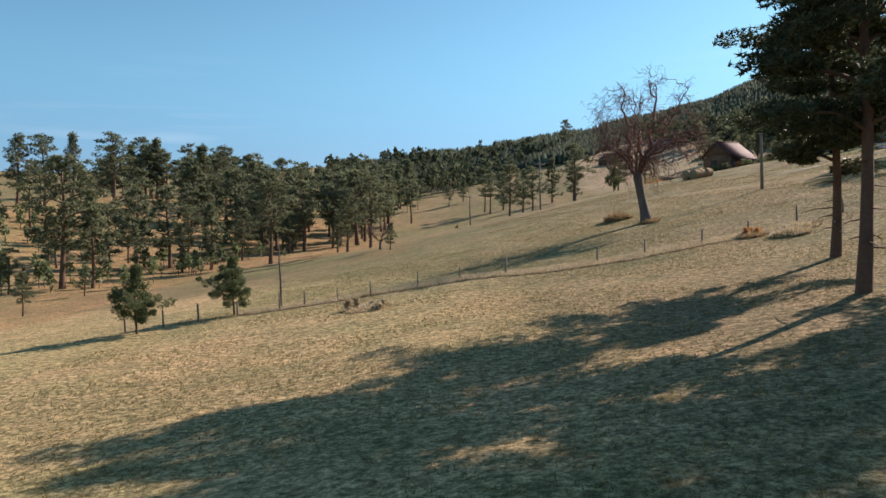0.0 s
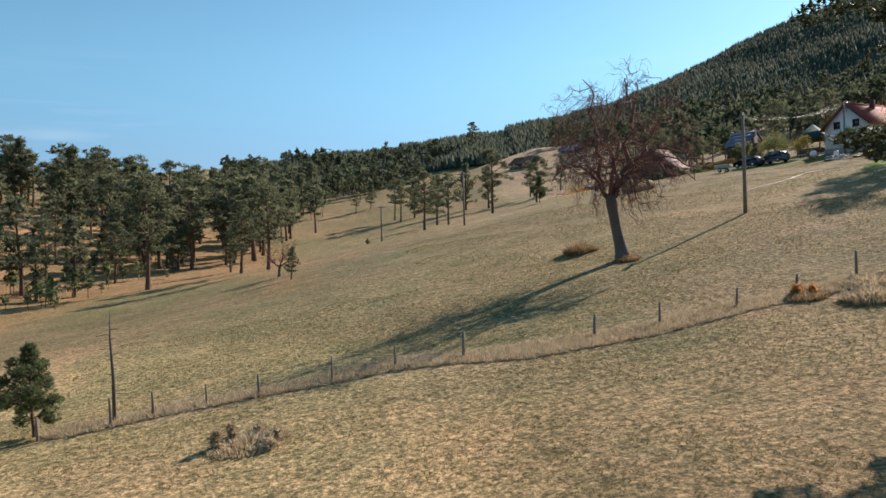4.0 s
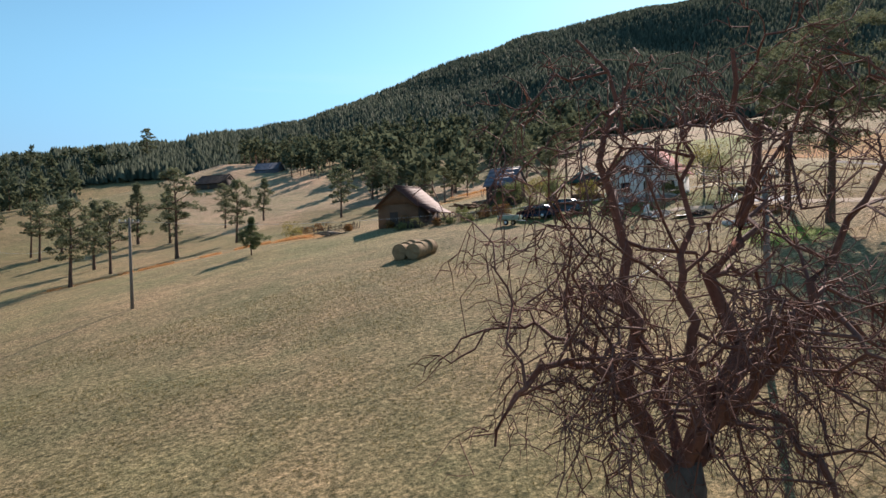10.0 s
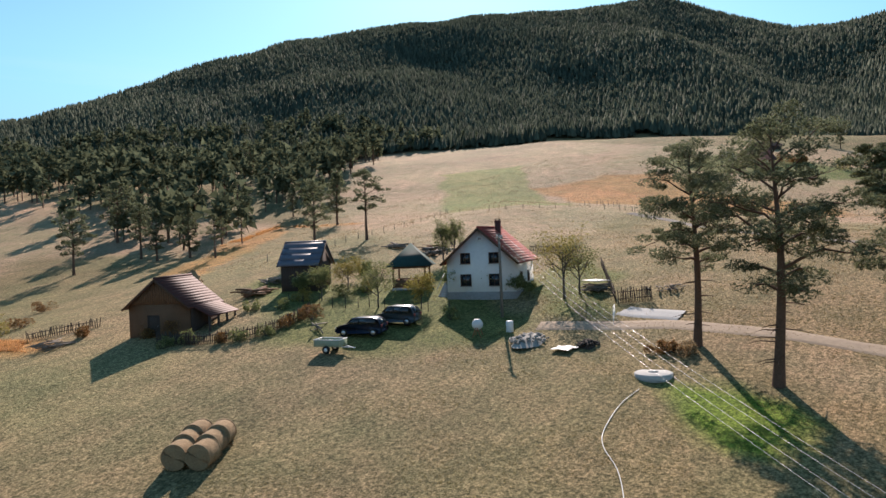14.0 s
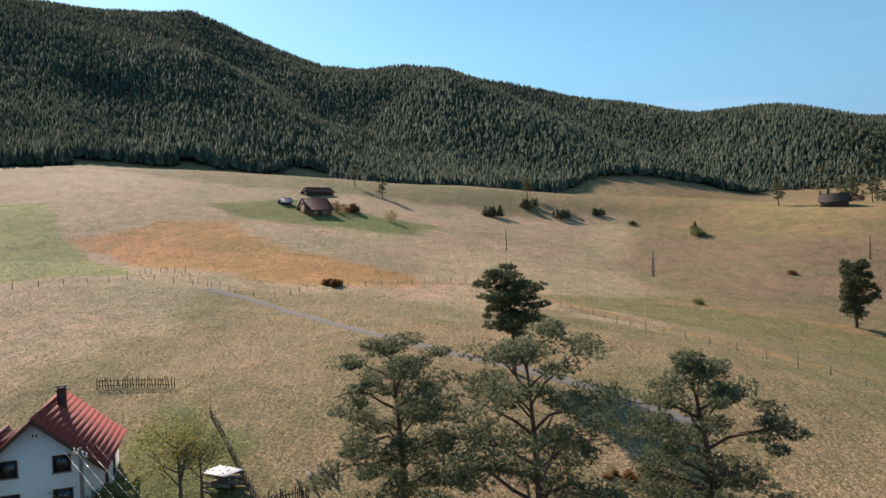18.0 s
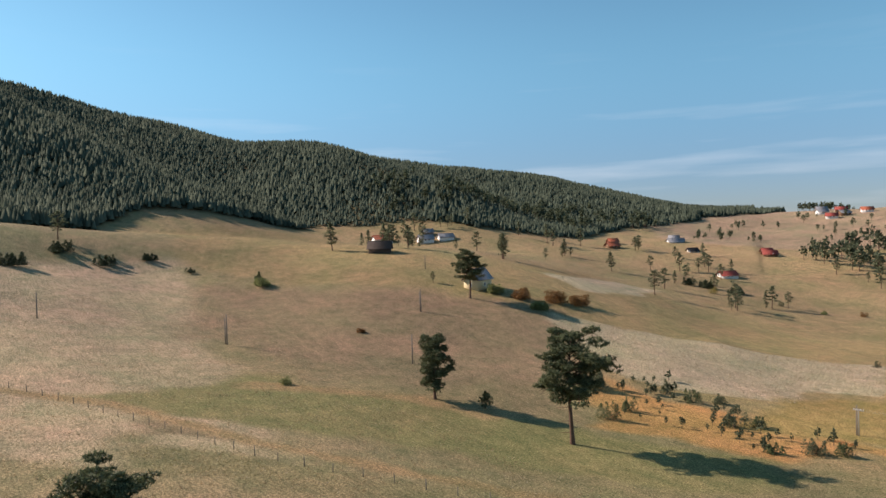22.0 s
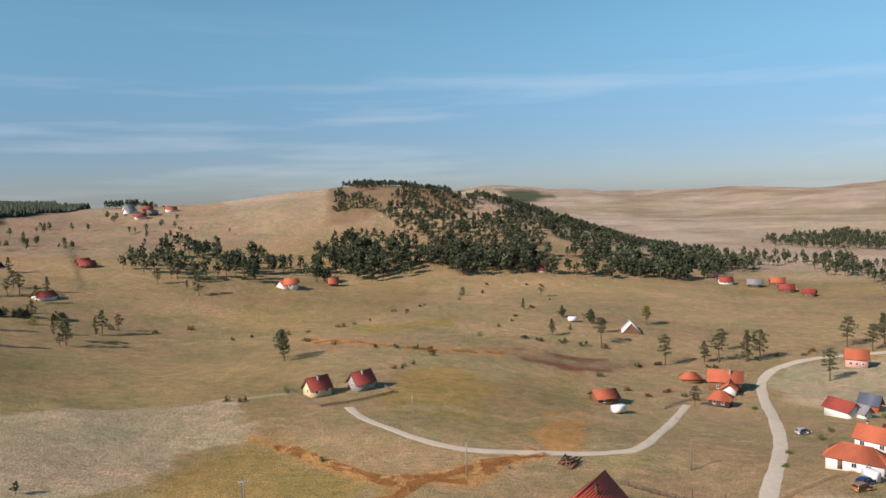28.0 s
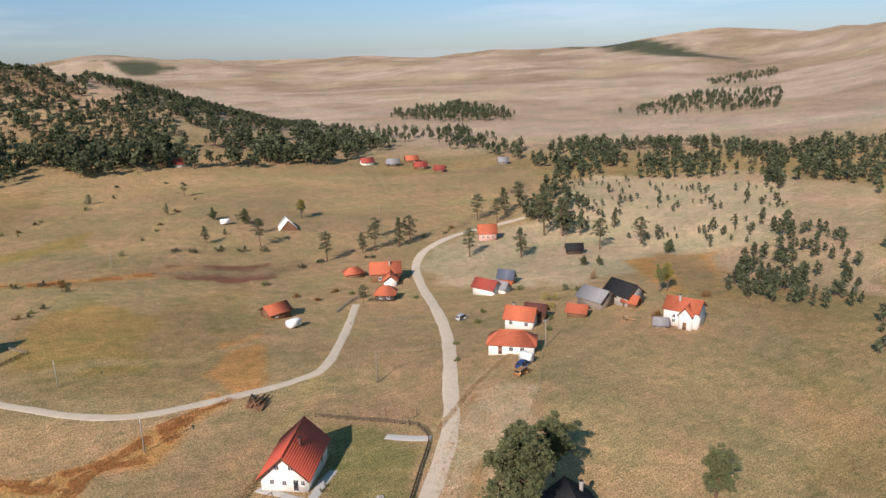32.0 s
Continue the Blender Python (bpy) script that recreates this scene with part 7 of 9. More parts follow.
apron = road("concrete_apron", [(70.5, 91.3), (70.2, 90), (70.2, 88.3), (70.2, 86.4)], 1.3, CONCRETE, "pale concrete apron inside the gate", 0.1)
post_row([(61.7, 123), (62.3, 121.5), (63.1, 120), (62.4, 117.5), (62.9, 116.2), (63.4, 115), (64.1, 114.2), (64.2, 112.3), (64.9, 110.6), (65.5, 108.1), (65.1, 105.4)], 1.1, "posts of the garden fence", "thin dark garden fence post", 0.035, DARK_WOOD, 2)

# meadow fences
post_row(spaced([(78.1, 146.8), (82.5, 146.9), (87.5, 146.2), (96, 148.3), (104.2, 148.9), (117.6, 151.4), (132.3, 155.8)], 3.4), 1.05, "posts of the meadow fence", "grey wooden post of the meadow fence", 0.05)
post_row(spaced([(132.3, 155.8), (132.2, 147.8), (136.3, 140.6), (144.5, 134.1), (157.3, 132.3)], 3.4), 1.05, "posts of the meadow fence", "grey wooden post of the meadow fence", 0.05)
post_row(spaced([(157.3, 132.3), (143.3, 118.7), (140.5, 108.2), (151, 104.9)], 3.4), 1.05, "posts of the meadow fence", "grey wooden post of the meadow fence", 0.05)
post_row(spaced([(145.5, 129.8), (144.3, 121.6), (141.8, 113.5)], 3.4), 1.05, "posts of the meadow fence", "grey wooden post of the meadow fence", 0.05)
post_row(spaced([(152.4, 134.3), (157.1, 127.3)], 3.4), 1.05, "posts of the meadow fence", "grey wooden post of the meadow fence", 0.05)
post_row(spaced([(155.6, 98.9), (161.7, 89.9), (171.6, 77.4), (162.8, 69.5), (144, 61.4), (125.2, 55), (116.5, 50.3), (109.3, 43.6), (100.8, 35.3), (98, 27)], 3.4), 1.05, "posts of the meadow fence", "grey wooden post of the meadow fence", 0.05)

# huts of the far meadows
house("mountain_hut", on(237.02, 118.2, -57.4), 7.27, 8.72, 2.16, 3.24, BROWN_WOOD, TILE_DARK, "brown wooden mountain hut with a steep dark roof", ridge="x", openings=[("f", -1.5, 0.8, 0.8, 0.9), ("f", 1.5, 0.8, 0.8, 0.9), ("f", 0, 0, 0.9, 1.9, "door", FRAME_BROWN, DARK_WOOD)])
house("long_hut", on(269.84, 123.23, -46.3), 9.2, 5.52, 1.50, 1.50, DARK_WOOD, TILE_DARK, "long dark wooden stable on the green meadow", ridge="x", openings=[("f", 1.0, 0, 1.2, 1.8, "door", DARK_WOOD, DARK_WOOD)])
house("small_shed", on(246.16, 130.07, -58.8), 2.73, 2.73, 1.26, 1.03, DARK_WOOD, TIN_GREY, "small grey tool shed on the green meadow", ridge="x", category="shed")
house("ruined_hut", on(272.31, -53.01, -125.8), 8.19, 6.55, 2.07, 2.53, DARK_WOOD, DARK_WOOD, "old dark wooden hut with a sagging roof on the hilltop", ridge="x")
house("stone_cottage", on(217.28, -52.43, -162.6), 5.27, 7.90, 3.52, 2.88, PLASTER_CREAM, TIN_GREY, "cream cottage with a grey roof beside a tall pine", ridge="y", openings=[("f", 0, 1.0, 0.8, 1.0), ("r", 0, 1.0, 0.8, 1.0)])
house("hillside_hut", on(71.23, 297.29, -53.0), 11.08, 8.86, 2.38, 2.92, DARK_WOOD, TIN_BLACK, "dark wooden hillside hut with a black roof", ridge="x", openings=[("f", 0, 0, 1.0, 1.9, "door", DARK_WOOD, BROWN_WOOD)])
house("hillside_stable", on(97.33, 312.82, -46.0), 9.1, 6.37, 1.64, 2.46, TIN_BLUE, TIN_BLUE, "blue-grey stable at the forest edge", ridge="x")
house("red_roof_house", on(383.36, -123.7, -101.6), 10.14, 8.11, 2.15, 2.15, PLASTER, TILE_ORANGE, "small white house with a bright orange roof at the wood edge", ridge="x")
house("far_cottage", on(365.14, -140.39, -106.2), 8.00, 6.50, 2.15, 2.15, PLASTER, TIN_GREY, "small far cottage with a grey roof among the pastures", ridge="x", group="far cottages", openings=[("f", -1.0, 0.9, 0.8, 0.9), ("f", 1.0, 0.9, 0.8, 0.9)])
house("far_cottage", on(361.67, -151.78, -107.7), 8.00, 6.50, 1.55, 1.90, PLASTER, TIN_GREY, "small far cottage with a grey roof among the pastures", ridge="x", group="far cottages", openings=[("f", -1.0, 0.9, 0.8, 0.9), ("f", 1.0, 0.9, 0.8, 0.9)])
house("far_cottage", on(238.53, -231.71, -119.3), 8.00, 6.50, 1.75, 1.90, PLASTER, TILE_RED, "small far cottage with a red roof among the pastures", ridge="x", group="far cottages", openings=[("f", -1.0, 0.9, 0.8, 0.9), ("f", 1.0, 0.9, 0.8, 0.9)])
house("far_cottage", on(146.67, -291.9, -130.5), 8.00, 6.50, 2.20, 2.40, PLASTER, TILE_ORANGE, "small far cottage with a orange roof among the pastures", ridge="x", group="far cottages", openings=[("f", -1.0, 0.9, 0.8, 0.9), ("f", 1.0, 0.9, 0.8, 0.9)])
house("far_cottage", on(250.38, -291.12, -140.2), 7.07, 6.36, 1.65, 1.90, BROWN_WOOD, TILE_RED, "small far cottage with a red roof among the pastures", ridge="x", group="far cottages", openings=[("f", -1.0, 0.9, 0.8, 0.9), ("f", 1.0, 0.9, 0.8, 0.9)])
house("far_cottage", on(304.97, -282.78, -120.8), 7.67, 6.50, 1.75, 1.90, PLASTER, TIN_GREY, "small far cottage with a grey roof among the pastures", ridge="x", group="far cottages", openings=[("f", -1.0, 0.9, 0.8, 0.9), ("f", 1.0, 0.9, 0.8, 0.9)])
house("far_cottage", on(311.81, -234.58, -108.2), 6.62, 5.96, 2.00, 2.00, BROWN_WOOD, TILE_ORANGE, "small far cottage with a orange roof among the pastures", ridge="x", group="far cottages", openings=[("f", -1.0, 0.9, 0.8, 0.9), ("f", 1.0, 0.9, 0.8, 0.9)])
house("far_cottage", on(127.38, -313.39, -163.6), 4.86, 4.37, 2.20, 2.40, BROWN_WOOD, TILE_ORANGE, "small far cottage with a orange roof among the pastures", ridge="x", group="far cottages", openings=[("f", -1.0, 0.9, 0.8, 0.9), ("f", 1.0, 0.9, 0.8, 0.9)])
house("far_cottage", on(-114.13, -373.62, 172.9), 8.00, 6.50, 2.20, 2.40, PLASTER, TILE_RED, "small far cottage with a red roof among the pastures", ridge="x", group="far cottages", openings=[("f", -1.0, 0.9, 0.8, 0.9), ("f", 1.0, 0.9, 0.8, 0.9)])
house("far_cottage", on(-145.12, -369.64, 163.7), 8.00, 6.50, 2.20, 2.40, BROWN_WOOD, TILE_ORANGE, "small far cottage with a orange roof among the pastures", ridge="x", group="far cottages", openings=[("f", -1.0, 0.9, 0.8, 0.9), ("f", 1.0, 0.9, 0.8, 0.9)])
house("far_cottage", on(-127.4, -363.85, 151.4), 8.00, 6.50, 2.20, 2.40, DARK_WOOD, TIN_GREY, "small far cottage with a grey roof among the pastures", ridge="x", group="far cottages", openings=[("f", -1.0, 0.9, 0.8, 0.9), ("f", 1.0, 0.9, 0.8, 0.9)])
house("far_cottage", on(-137.82, -343.6, 159.7), 8.00, 6.50, 2.20, 2.40, BROWN_WOOD, TILE_RED, "small far cottage with a red roof among the pastures", ridge="x", group="far cottages", openings=[("f", -1.0, 0.9, 0.8, 0.9), ("f", 1.0, 0.9, 0.8, 0.9)])
house("far_cottage", on(-142.71, -329.13, 138.0), 6.39, 5.75, 2.05, 2.05, BROWN_WOOD, TILE_RED, "small far cottage with a red roof among the pastures", ridge="x", group="far cottages", openings=[("f", -1.0, 0.9, 0.8, 0.9), ("f", 1.0, 0.9, 0.8, 0.9)])
house("far_cottage", on(-189.39, -325.29, 152.9), 6.22, 5.60, 2.20, 2.40, WEATHERED, TIN_GREY, "small far cottage with a grey roof among the pastures", ridge="x", group="far cottages", openings=[("f", -1.0, 0.9, 0.8, 0.9), ("f", 1.0, 0.9, 0.8, 0.9)])
house("far_cottage", on(4.71, -367.54, -172.2), 5.74, 5.17, 2.20, 2.40, PLASTER, TILE_RED, "small far cottage with a red roof among the pastures", ridge="x", group="far cottages", openings=[("f", -1.0, 0.9, 0.8, 0.9), ("f", 1.0, 0.9, 0.8, 0.9)])

for k, (x, y, a, roof, wall_) in enumerate([(315, -489, -140, TIN_GREY, PLASTER), (288, -446, -150, TILE_RED, PLASTER), (285, -462, -120, TIN_GREY, BROWN_WOOD), (277, -478, -145, TILE_ORANGE, PLASTER), (305, -470, -130, TIN_GREY, PLASTER), (298, -482, -160, TILE_RED, BROWN_WOOD)]):
    house("far_cottage", on(x, y, a), 7.50, 6.00, 2.20, 2.00, wall_, roof, "small cottage of the hamlet on the bare hill crest", ridge="x", group="hamlet on the crest", openings=[("f", -1.0, 0.9, 0.8, 0.9), ("f", 1.0, 0.9, 0.8, 0.9)])
for k, (x, y, a, roof, wall_) in enumerate([(305, -286, -140, TIN_GREY, PLASTER), (284, -270, -120, TIN_BLACK, PLASTER), (314, -293, -150, TIN_GREY, BROWN_WOOD), (255, -297, -130, TILE_RED, BROWN_WOOD), (322, -246, -120, TILE_ORANGE, BROWN_WOOD), (377, -150, -110, TIN_GREY, WEATHERED)]):
    house("valley_cottage", on(x, y, a), 5.6, 4.6, 1.8, 1.7, wall_, roof, "small cottage in the upper valley", ridge="x", group="cottages of the upper valley", openings=[("f", -1.0, 0.9, 0.8, 0.9), ("f", 1.0, 0.9, 0.8, 0.9)])

# ---- the village ----
VILLA = on(46.65, -39.49, 144.7)
house("village_house", VILLA, 7.24, 11.22, 2.70, 3.40, PLASTER, TILE_SCARLET, "white two-storey house with a steep red tiled roof", over=0.6, tile=0.4, chimneys=[(1.2, 5.05, 0.1)], lower=TILE_DARK,
      openings=[("f", -1.01, 3.62, 0.8, 0.9), ("f", 1.16, 3.62, 0.8, 0.9), ("f", -1.88, 1.16, 0.7, 0.9), ("f", 0.0, 1.01, 0.7, 0.9), ("f", 1.81, 0.1, 0.9, 2.0, "door"), ("f", 2.90, 1.09, 0.7, 0.9), ("r", 0, 0.9, 1.4, 1.2), ("r", 2.2, 0.1, 1.0, 2.0, "door")])
road("house_terrace", [(50.2, -42), (47.2, -38.5), (44.4, -35), (41.5, -38.4), (37.8, -42.2)], 0.9, CONCRETE, "pale paved terrace round the white house", 0.08)
house("garden_house", on(45.81, -26.04, 146.8), 4.41, 3.09, 2.04, 1.11, PLINTH, TILE_RED, "small brick garden house with a faded red roof", ridge="x", over=0.4, openings=[("f", -0.6, 0.0, 0.8, 1.7, "door", FRAME_BROWN, BROWN_WOOD)], category="outbuilding")
rail_fence([(60, -31.1), (54.9, -37.1), (48.9, -45.9)], 1.0, 1.6, BROWN_WOOD, "brown board fence along the garden")
rail_fence([(60, -31.1), (55.7, -28.1), (50.9, -25.1), (45.6, -21.9), (38.9, -18.2)], 0.9, 1.6, TILE_DARK, "red-brown railing on a low wall")
rail_fence([(38.9, -18.2), (33.6, -24.7), (27.1, -33.2), (20.4, -42.2), (19.3, -48.2)], 1.0, 1.2, DARK_WOOD, "dark railing fence along the village road", 4)
rail_fence([(19.3, -48.2), (24.2, -54.4), (28.5, -58.7), (33.5, -63.4)], 0.9, 1.6, DARK_WOOD, "dark wooden rail fence behind the garden")
road("drive_slab", [(56.1, -20.8), (49.8, -18.5), (43.9, -14.7)], 1.6, CONCRETE, "pale concrete strip outside the garden wall", 0.08)
road("court_slab", [(43.2, -25.4), (40.9, -23.2), (36.8, -21.3)], 2.6, CONCRETE, "pale concrete ball court in the garden", 0.07)
road("gate_slab", [(25.7, -48.3), (23.2, -45.7), (19.6, -42.7)], 1.2, CONCRETE, "pale concrete pad inside the garden gate", 0.07)
bush(40.1, -30.3, 0.9, 0.8, NEEDLES_YOUNG, "round clipped green shrub in the garden", 50, 60, 0.14, group="clipped shrubs")
bush(38.8, -29.8, 0.9, 0.8, NEEDLES_YOUNG, "round clipped green shrub in the garden", 51, 60, 0.14, group="clipped shrubs")
bush(37.7, -29.2, 0.9, 0.8, NEEDLES_YOUNG, "round clipped green shrub in the garden", 52, 60, 0.14, group="clipped shrubs")
bush(36.3, -28.9, 0.9, 0.8, NEEDLES_YOUNG, "round clipped green shrub in the garden", 53, 60, 0.14, group="clipped shrubs")
bush(35.2, -28.1, 0.9, 0.8, NEEDLES_YOUNG, "round clipped green shrub in the garden", 54, 60, 0.14, group="clipped shrubs")
bush(33.8, -27.2, 0.9, 0.8, NEEDLES_YOUNG, "round clipped green shrub in the garden", 55, 60, 0.14, group="clipped shrubs")
bush(41.8, -36.6, 0.9, 0.8, NEEDLES_YOUNG, "round clipped green shrub in the garden", 56, 60, 0.14, group="clipped shrubs")
bush(40.7, -37.7, 0.9, 0.8, NEEDLES_YOUNG, "round clipped green shrub in the garden", 57, 60, 0.14, group="clipped shrubs")
hoop = thing("basketball_hoop", on(41.9, -21.5, 30), "basketball hoop on a slim white post", "hoop")
part("post", Geo().tube([(0, 0, -0.2), (0, 0, 3.0)], [0.06, 0.05], 8), FRAME_WHITE, hoop)
part("backboard", Geo().box(-0.8, -0.3, 2.6, 0.8, -0.26, 3.5, chamfer=0.01), GLASS, hoop)
part("rim", Geo().tube([(0.23 * math.cos(t), -0.55 + 0.23 * math.sin(t), 2.8) for t in np.linspace(0, 6.28, 16)], [0.015] * 16, 4), TILE_ORANGE, hoop)
goal = thing("football_goal", on(25.2, -71.1, 137.2), "weathered wooden football goal on the playing field", "goal")
for a in (-1.4, 1.4):
    part("post", Geo().tube([(a, 0, -0.2), (a, 0, 1.8)], [0.045, 0.045], 6), WEATHERED, goal)
part("bar", Geo().tube([(-1.4, 0, 1.8), (1.4, 0, 1.8)], [0.045, 0.045], 6), WEATHERED, goal)
log_pile(on(41.7, -73.6, -123.7), 24, 5.5, 0.16, BROWN_WOOD, "stack of felled logs beside the loop road", 12, 2.2)
house("cream_cottage", on(104.0, -113.3, 130.4), 4.7, 5.9, 2.2, 2.6, PLASTER_CREAM, TILE_RED, "cream plastered cottage with a steep red gable roof", over=0.45, openings=[("f", 0, 0.9, 0.9, 1.0), ("f", 0, 3.05, 0.6, 0.7), ("r", -1.5, 0.9, 0.9, 1.0), ("r", 1.5, 0.9, 0.9, 1.0)], chimneys=[(0.6, 2.92, 0.3)])
house("stone_gable_cottage", on(92.9, -119.6, 131.5), 4.8, 6.0, 2.2, 2.6, PLINTH, TILE_RED, "grey stone cottage with a steep red gable roof", over=0.45, openings=[("f", 0, 0.9, 0.9, 1.0), ("f", 0, 3.05, 0.6, 0.7), ("r", -1.5, 0.9, 0.9, 1.0), ("r", 1.5, 0.9, 0.9, 1.0)], chimneys=[(0.6, 3.02, 0.3)])
rail_fence([(109.3, -115.5), (103.9, -109.3), (98.7, -103.7)], 0.8, 1.2, WEATHERED, "pale board fence round the two cottages", 4)
rail_fence([(98.7, -103.7), (90.9, -108.7), (81, -118.7)], 0.8, 1.2, DARK_WOOD, "dark rail fence round the two cottages", 4)
rail_fence([(81, -118.7), (85.3, -123.9)], 0.8, 1.2, WEATHERED, "pale board fence beside the cottages", 4)
house("wooden_cottage", on(19.7, -131.45, -167.4), 6.48, 5.83, 2.20, 1.65, BROWN_WOOD, TILE_ORANGE, "brown wooden cottage with an orange tiled roof", ridge="x", openings=[("f", -1.2, 0.8, 0.9, 1.0), ("f", 1.2, 0.0, 0.9, 1.9, "door", FRAME_BROWN, BROWN_WOOD)])
house("chalet", on(-13.96, -134.59, 145.6), 5.82, 5.24, 2.44, 1.83, DARK_WOOD, TILE_ORANGE, "dark wooden chalet with a hipped orange roof", ridge="x", jerkin=0.0, inset=1.6, openings=[("f", -1.2, 0.8, 0.9, 1.0), ("f", 1.2, 0.8, 0.9, 1.0)])
house("timber_villa", on(-24.86, -156.92, 156.3), 10.08, 9.07, 3.43, 2.57, BROWN_WOOD, TILE_ORANGE, "large timber house with an orange roof and gables", ridge="x", openings=[("f", -2, 0.8, 1.0, 1.1), ("f", 2, 0.8, 1.0, 1.1)], chimneys=[(1.5, 3, 0.8)])
house("villa_wing", on(-23.71, -151.06, 152.5), 4.25, 6.80, 2.12, 1.59, PLASTER, TILE_ORANGE, "gabled wing of the timber house", ridge="y", category="house")
house("car_shelter", on(-17.65, -167.14, 171.5), 6.28, 4.40, 1.88, 1.41, BROWN_WOOD, TILE_ORANGE, "open car shelter with an orange hipped roof", ridge="x", jerkin=0.0, inset=1.5, category="carport")
house("family_house", on(-27.84, -83.01, 129.6), 7.11, 5.33, 2.99, 2.24, PLASTER, TILE_ORANGE, "white family house with a broad orange roof", ridge="x", openings=[("f", -2, 1.0, 1.0, 1.1), ("f", 2, 1.0, 1.0, 1.1)], chimneys=[(-2, 3, 0.6)])
house("family_annex", on(-34.42, -85.29, 126.9), 5.1, 4.08, 2.55, 1.91, BROWN_WOOD, TILE_DARK, "brown annex with a dark red roof", ridge="x")
house("porch_house", on(-14.33, -67.04, 139.9), 10.23, 6.14, 2.66, 1.99, PLASTER, TILE_ORANGE, "long low house with an open porch and orange hipped roof", ridge="x", jerkin=0.0, inset=2.2, openings=[("f", -2.5, 0.0, 0.9, 1.9, "door", FRAME_BROWN, BROWN_WOOD), ("f", 0, 0.8, 1.0, 1.0), ("f", 2.5, 0.8, 1.0, 1.0)])
house("red_shed", on(-41.03, -120.56, 113.7), 7.24, 5.07, 2.61, 1.95, PLASTER, TILE_RED, "small white shed with a bright red roof", ridge="x", category="shed")
house("orange_cabin", on(-54.32, -127.44, 127.0), 4.85, 2.91, 2.67, 2.00, TILE_ORANGE, TIN_BLUE, "orange wooden cabin with a flat blue roof", ridge="x", category="cabin")
house("grey_shed", on(-45.91, -118.67, 111.1), 4.17, 2.92, 2.08, 1.56, PLASTER, TIN_GREY, "small pale shed with a grey roof", ridge="x", category="shed")
house("log_barn", on(-45.28, -81.3, 126.8), 4.75, 3.80, 1.80, 1.35, BROWN_WOOD, TILE_ORANGE, "brown plank barn with an orange roof", ridge="x", category="barn")
house("grey_barn", on(-53.65, -85.88, 101.2), 7.76, 6.21, 2.95, 2.21, WEATHERED, TIN_GREY, "weathered plank barn with a pale grey roof", ridge="x", category="barn")
house("black_roof_house", on(-60.95, -83.18, 94.7), 8.37, 6.70, 3.52, 2.64, PLINTH, TIN_BLACK, "low house with a dark sheet roof", ridge="x")
house("small_orange_shed", on(-61.61, -78.59, 106.9), 3.7, 2.96, 1.85, 1.39, BROWN_WOOD, TILE_ORANGE, "small shed with an orange roof", ridge="x", category="shed")
WHITE = on(-60.25, -59.62, 115.0)
house("white_farmhouse", WHITE, 8.38, 6.62, 4.41, 2.21, PLASTER, TILE_ORANGE, "tall white house with an orange roof at the pasture edge", ridge="x", over=0.4, openings=[("f", -1.6, 0.9, 0.8, 1.0), ("f", -1.6, 2.12, 0.8, 1.0), ("f", 2.2, 0.9, 0.8, 1.0)], chimneys=[(-1.0, 2.5, 0.8)])
house("white_wing", WHITE @ pose(1.54, -1.54, 0), 3.09, 3.97, 4.06, 1.76, PLASTER, TILE_ORANGE, "gabled wing of the tall white house", over=0.35, openings=[("f", 0, 0.0, 0.9, 2.0, "door", FRAME_BROWN, BROWN_WOOD)])
house("hen_house", on(-55.57, -61.46, 134.8), 2.81, 2.25, 1.41, 1.05, WEATHERED, TIN_GREY, "small grey plank hen house", ridge="x", category="shed")
house("pink_house", on(-85.59, -185.55, 151.4), 7.22, 6.50, 3.61, 2.71, PLASTER_PINK, TILE_ORANGE, "pink house with an orange roof beside pines", ridge="x", openings=[("f", -2, 1.0, 0.9, 1.1), ("f", 0, 1.0, 0.9, 1.1), ("f", 2, 1.0, 0.9, 1.1)])
house("dark_shed", on(-100.2, -146.99, 149.0), 5.82, 2.91, 2.33, 1.75, DARK_WOOD, TIN_BLACK, "dark plank shed on the pale meadow", ridge="x", category="shed")
house("white_house", on(146.4, -290.15, 176.9), 6.26, 5.63, 3.13, 2.35, PLASTER, TILE_ORANGE, "white house with an orange roof by the pine grove", ridge="x", openings=[("f", 0, 1.0, 0.9, 1.1)])
house("black_house", on(14.08, -10.72, 157.2), 6.88, 5.50, 2.3, 2.5, DARK_WOOD, TIN_BLACK, "house with a plain black sheet roof", ridge="y", chimneys=[(2.0, 4.5, 0.0)])
tent = thing("white_a_frame", on(-13.95, -229.89, 171.8), "white A-frame hut on the open field", "hut")
for s in (-1, 1):
    g = Geo()
    slab(g, [(s * 4.44, -0.4, 0), (s * 4.44, 8.07, 0), (0, 8.07, 4.80), (0, -0.4, 4.80)], 0.12)
    part("roof_slope", g, WHITE_PAINT, tent)
g = Geo().add([(-3.87, 0, 0), (3.87, 0, 0), (0, 0, 4.42), (-3.87, 0.1, 0), (3.87, 0.1, 0), (0, 0.1, 4.42)], [(0, 1, 2), (5, 4, 3)])
part("front", g, BROWN_WOOD, tent)
caravan = thing("caravan", on(19.3, -121.1, 20), "white caravan parked beside the wooden cottage", "caravan", "caravans")
part("body", Geo().box(-1.9, -1.0, 0.4, 1.9, 1.0, 2.4, chamfer=0.25), WHITE_PAINT, caravan)
for a in (-1.1, 0.0, 1.1):
    part("window", Geo().box(a - 0.4, -1.02, 1.3, a + 0.4, -0.98, 1.9, chamfer=0.01), GLASS, caravan)
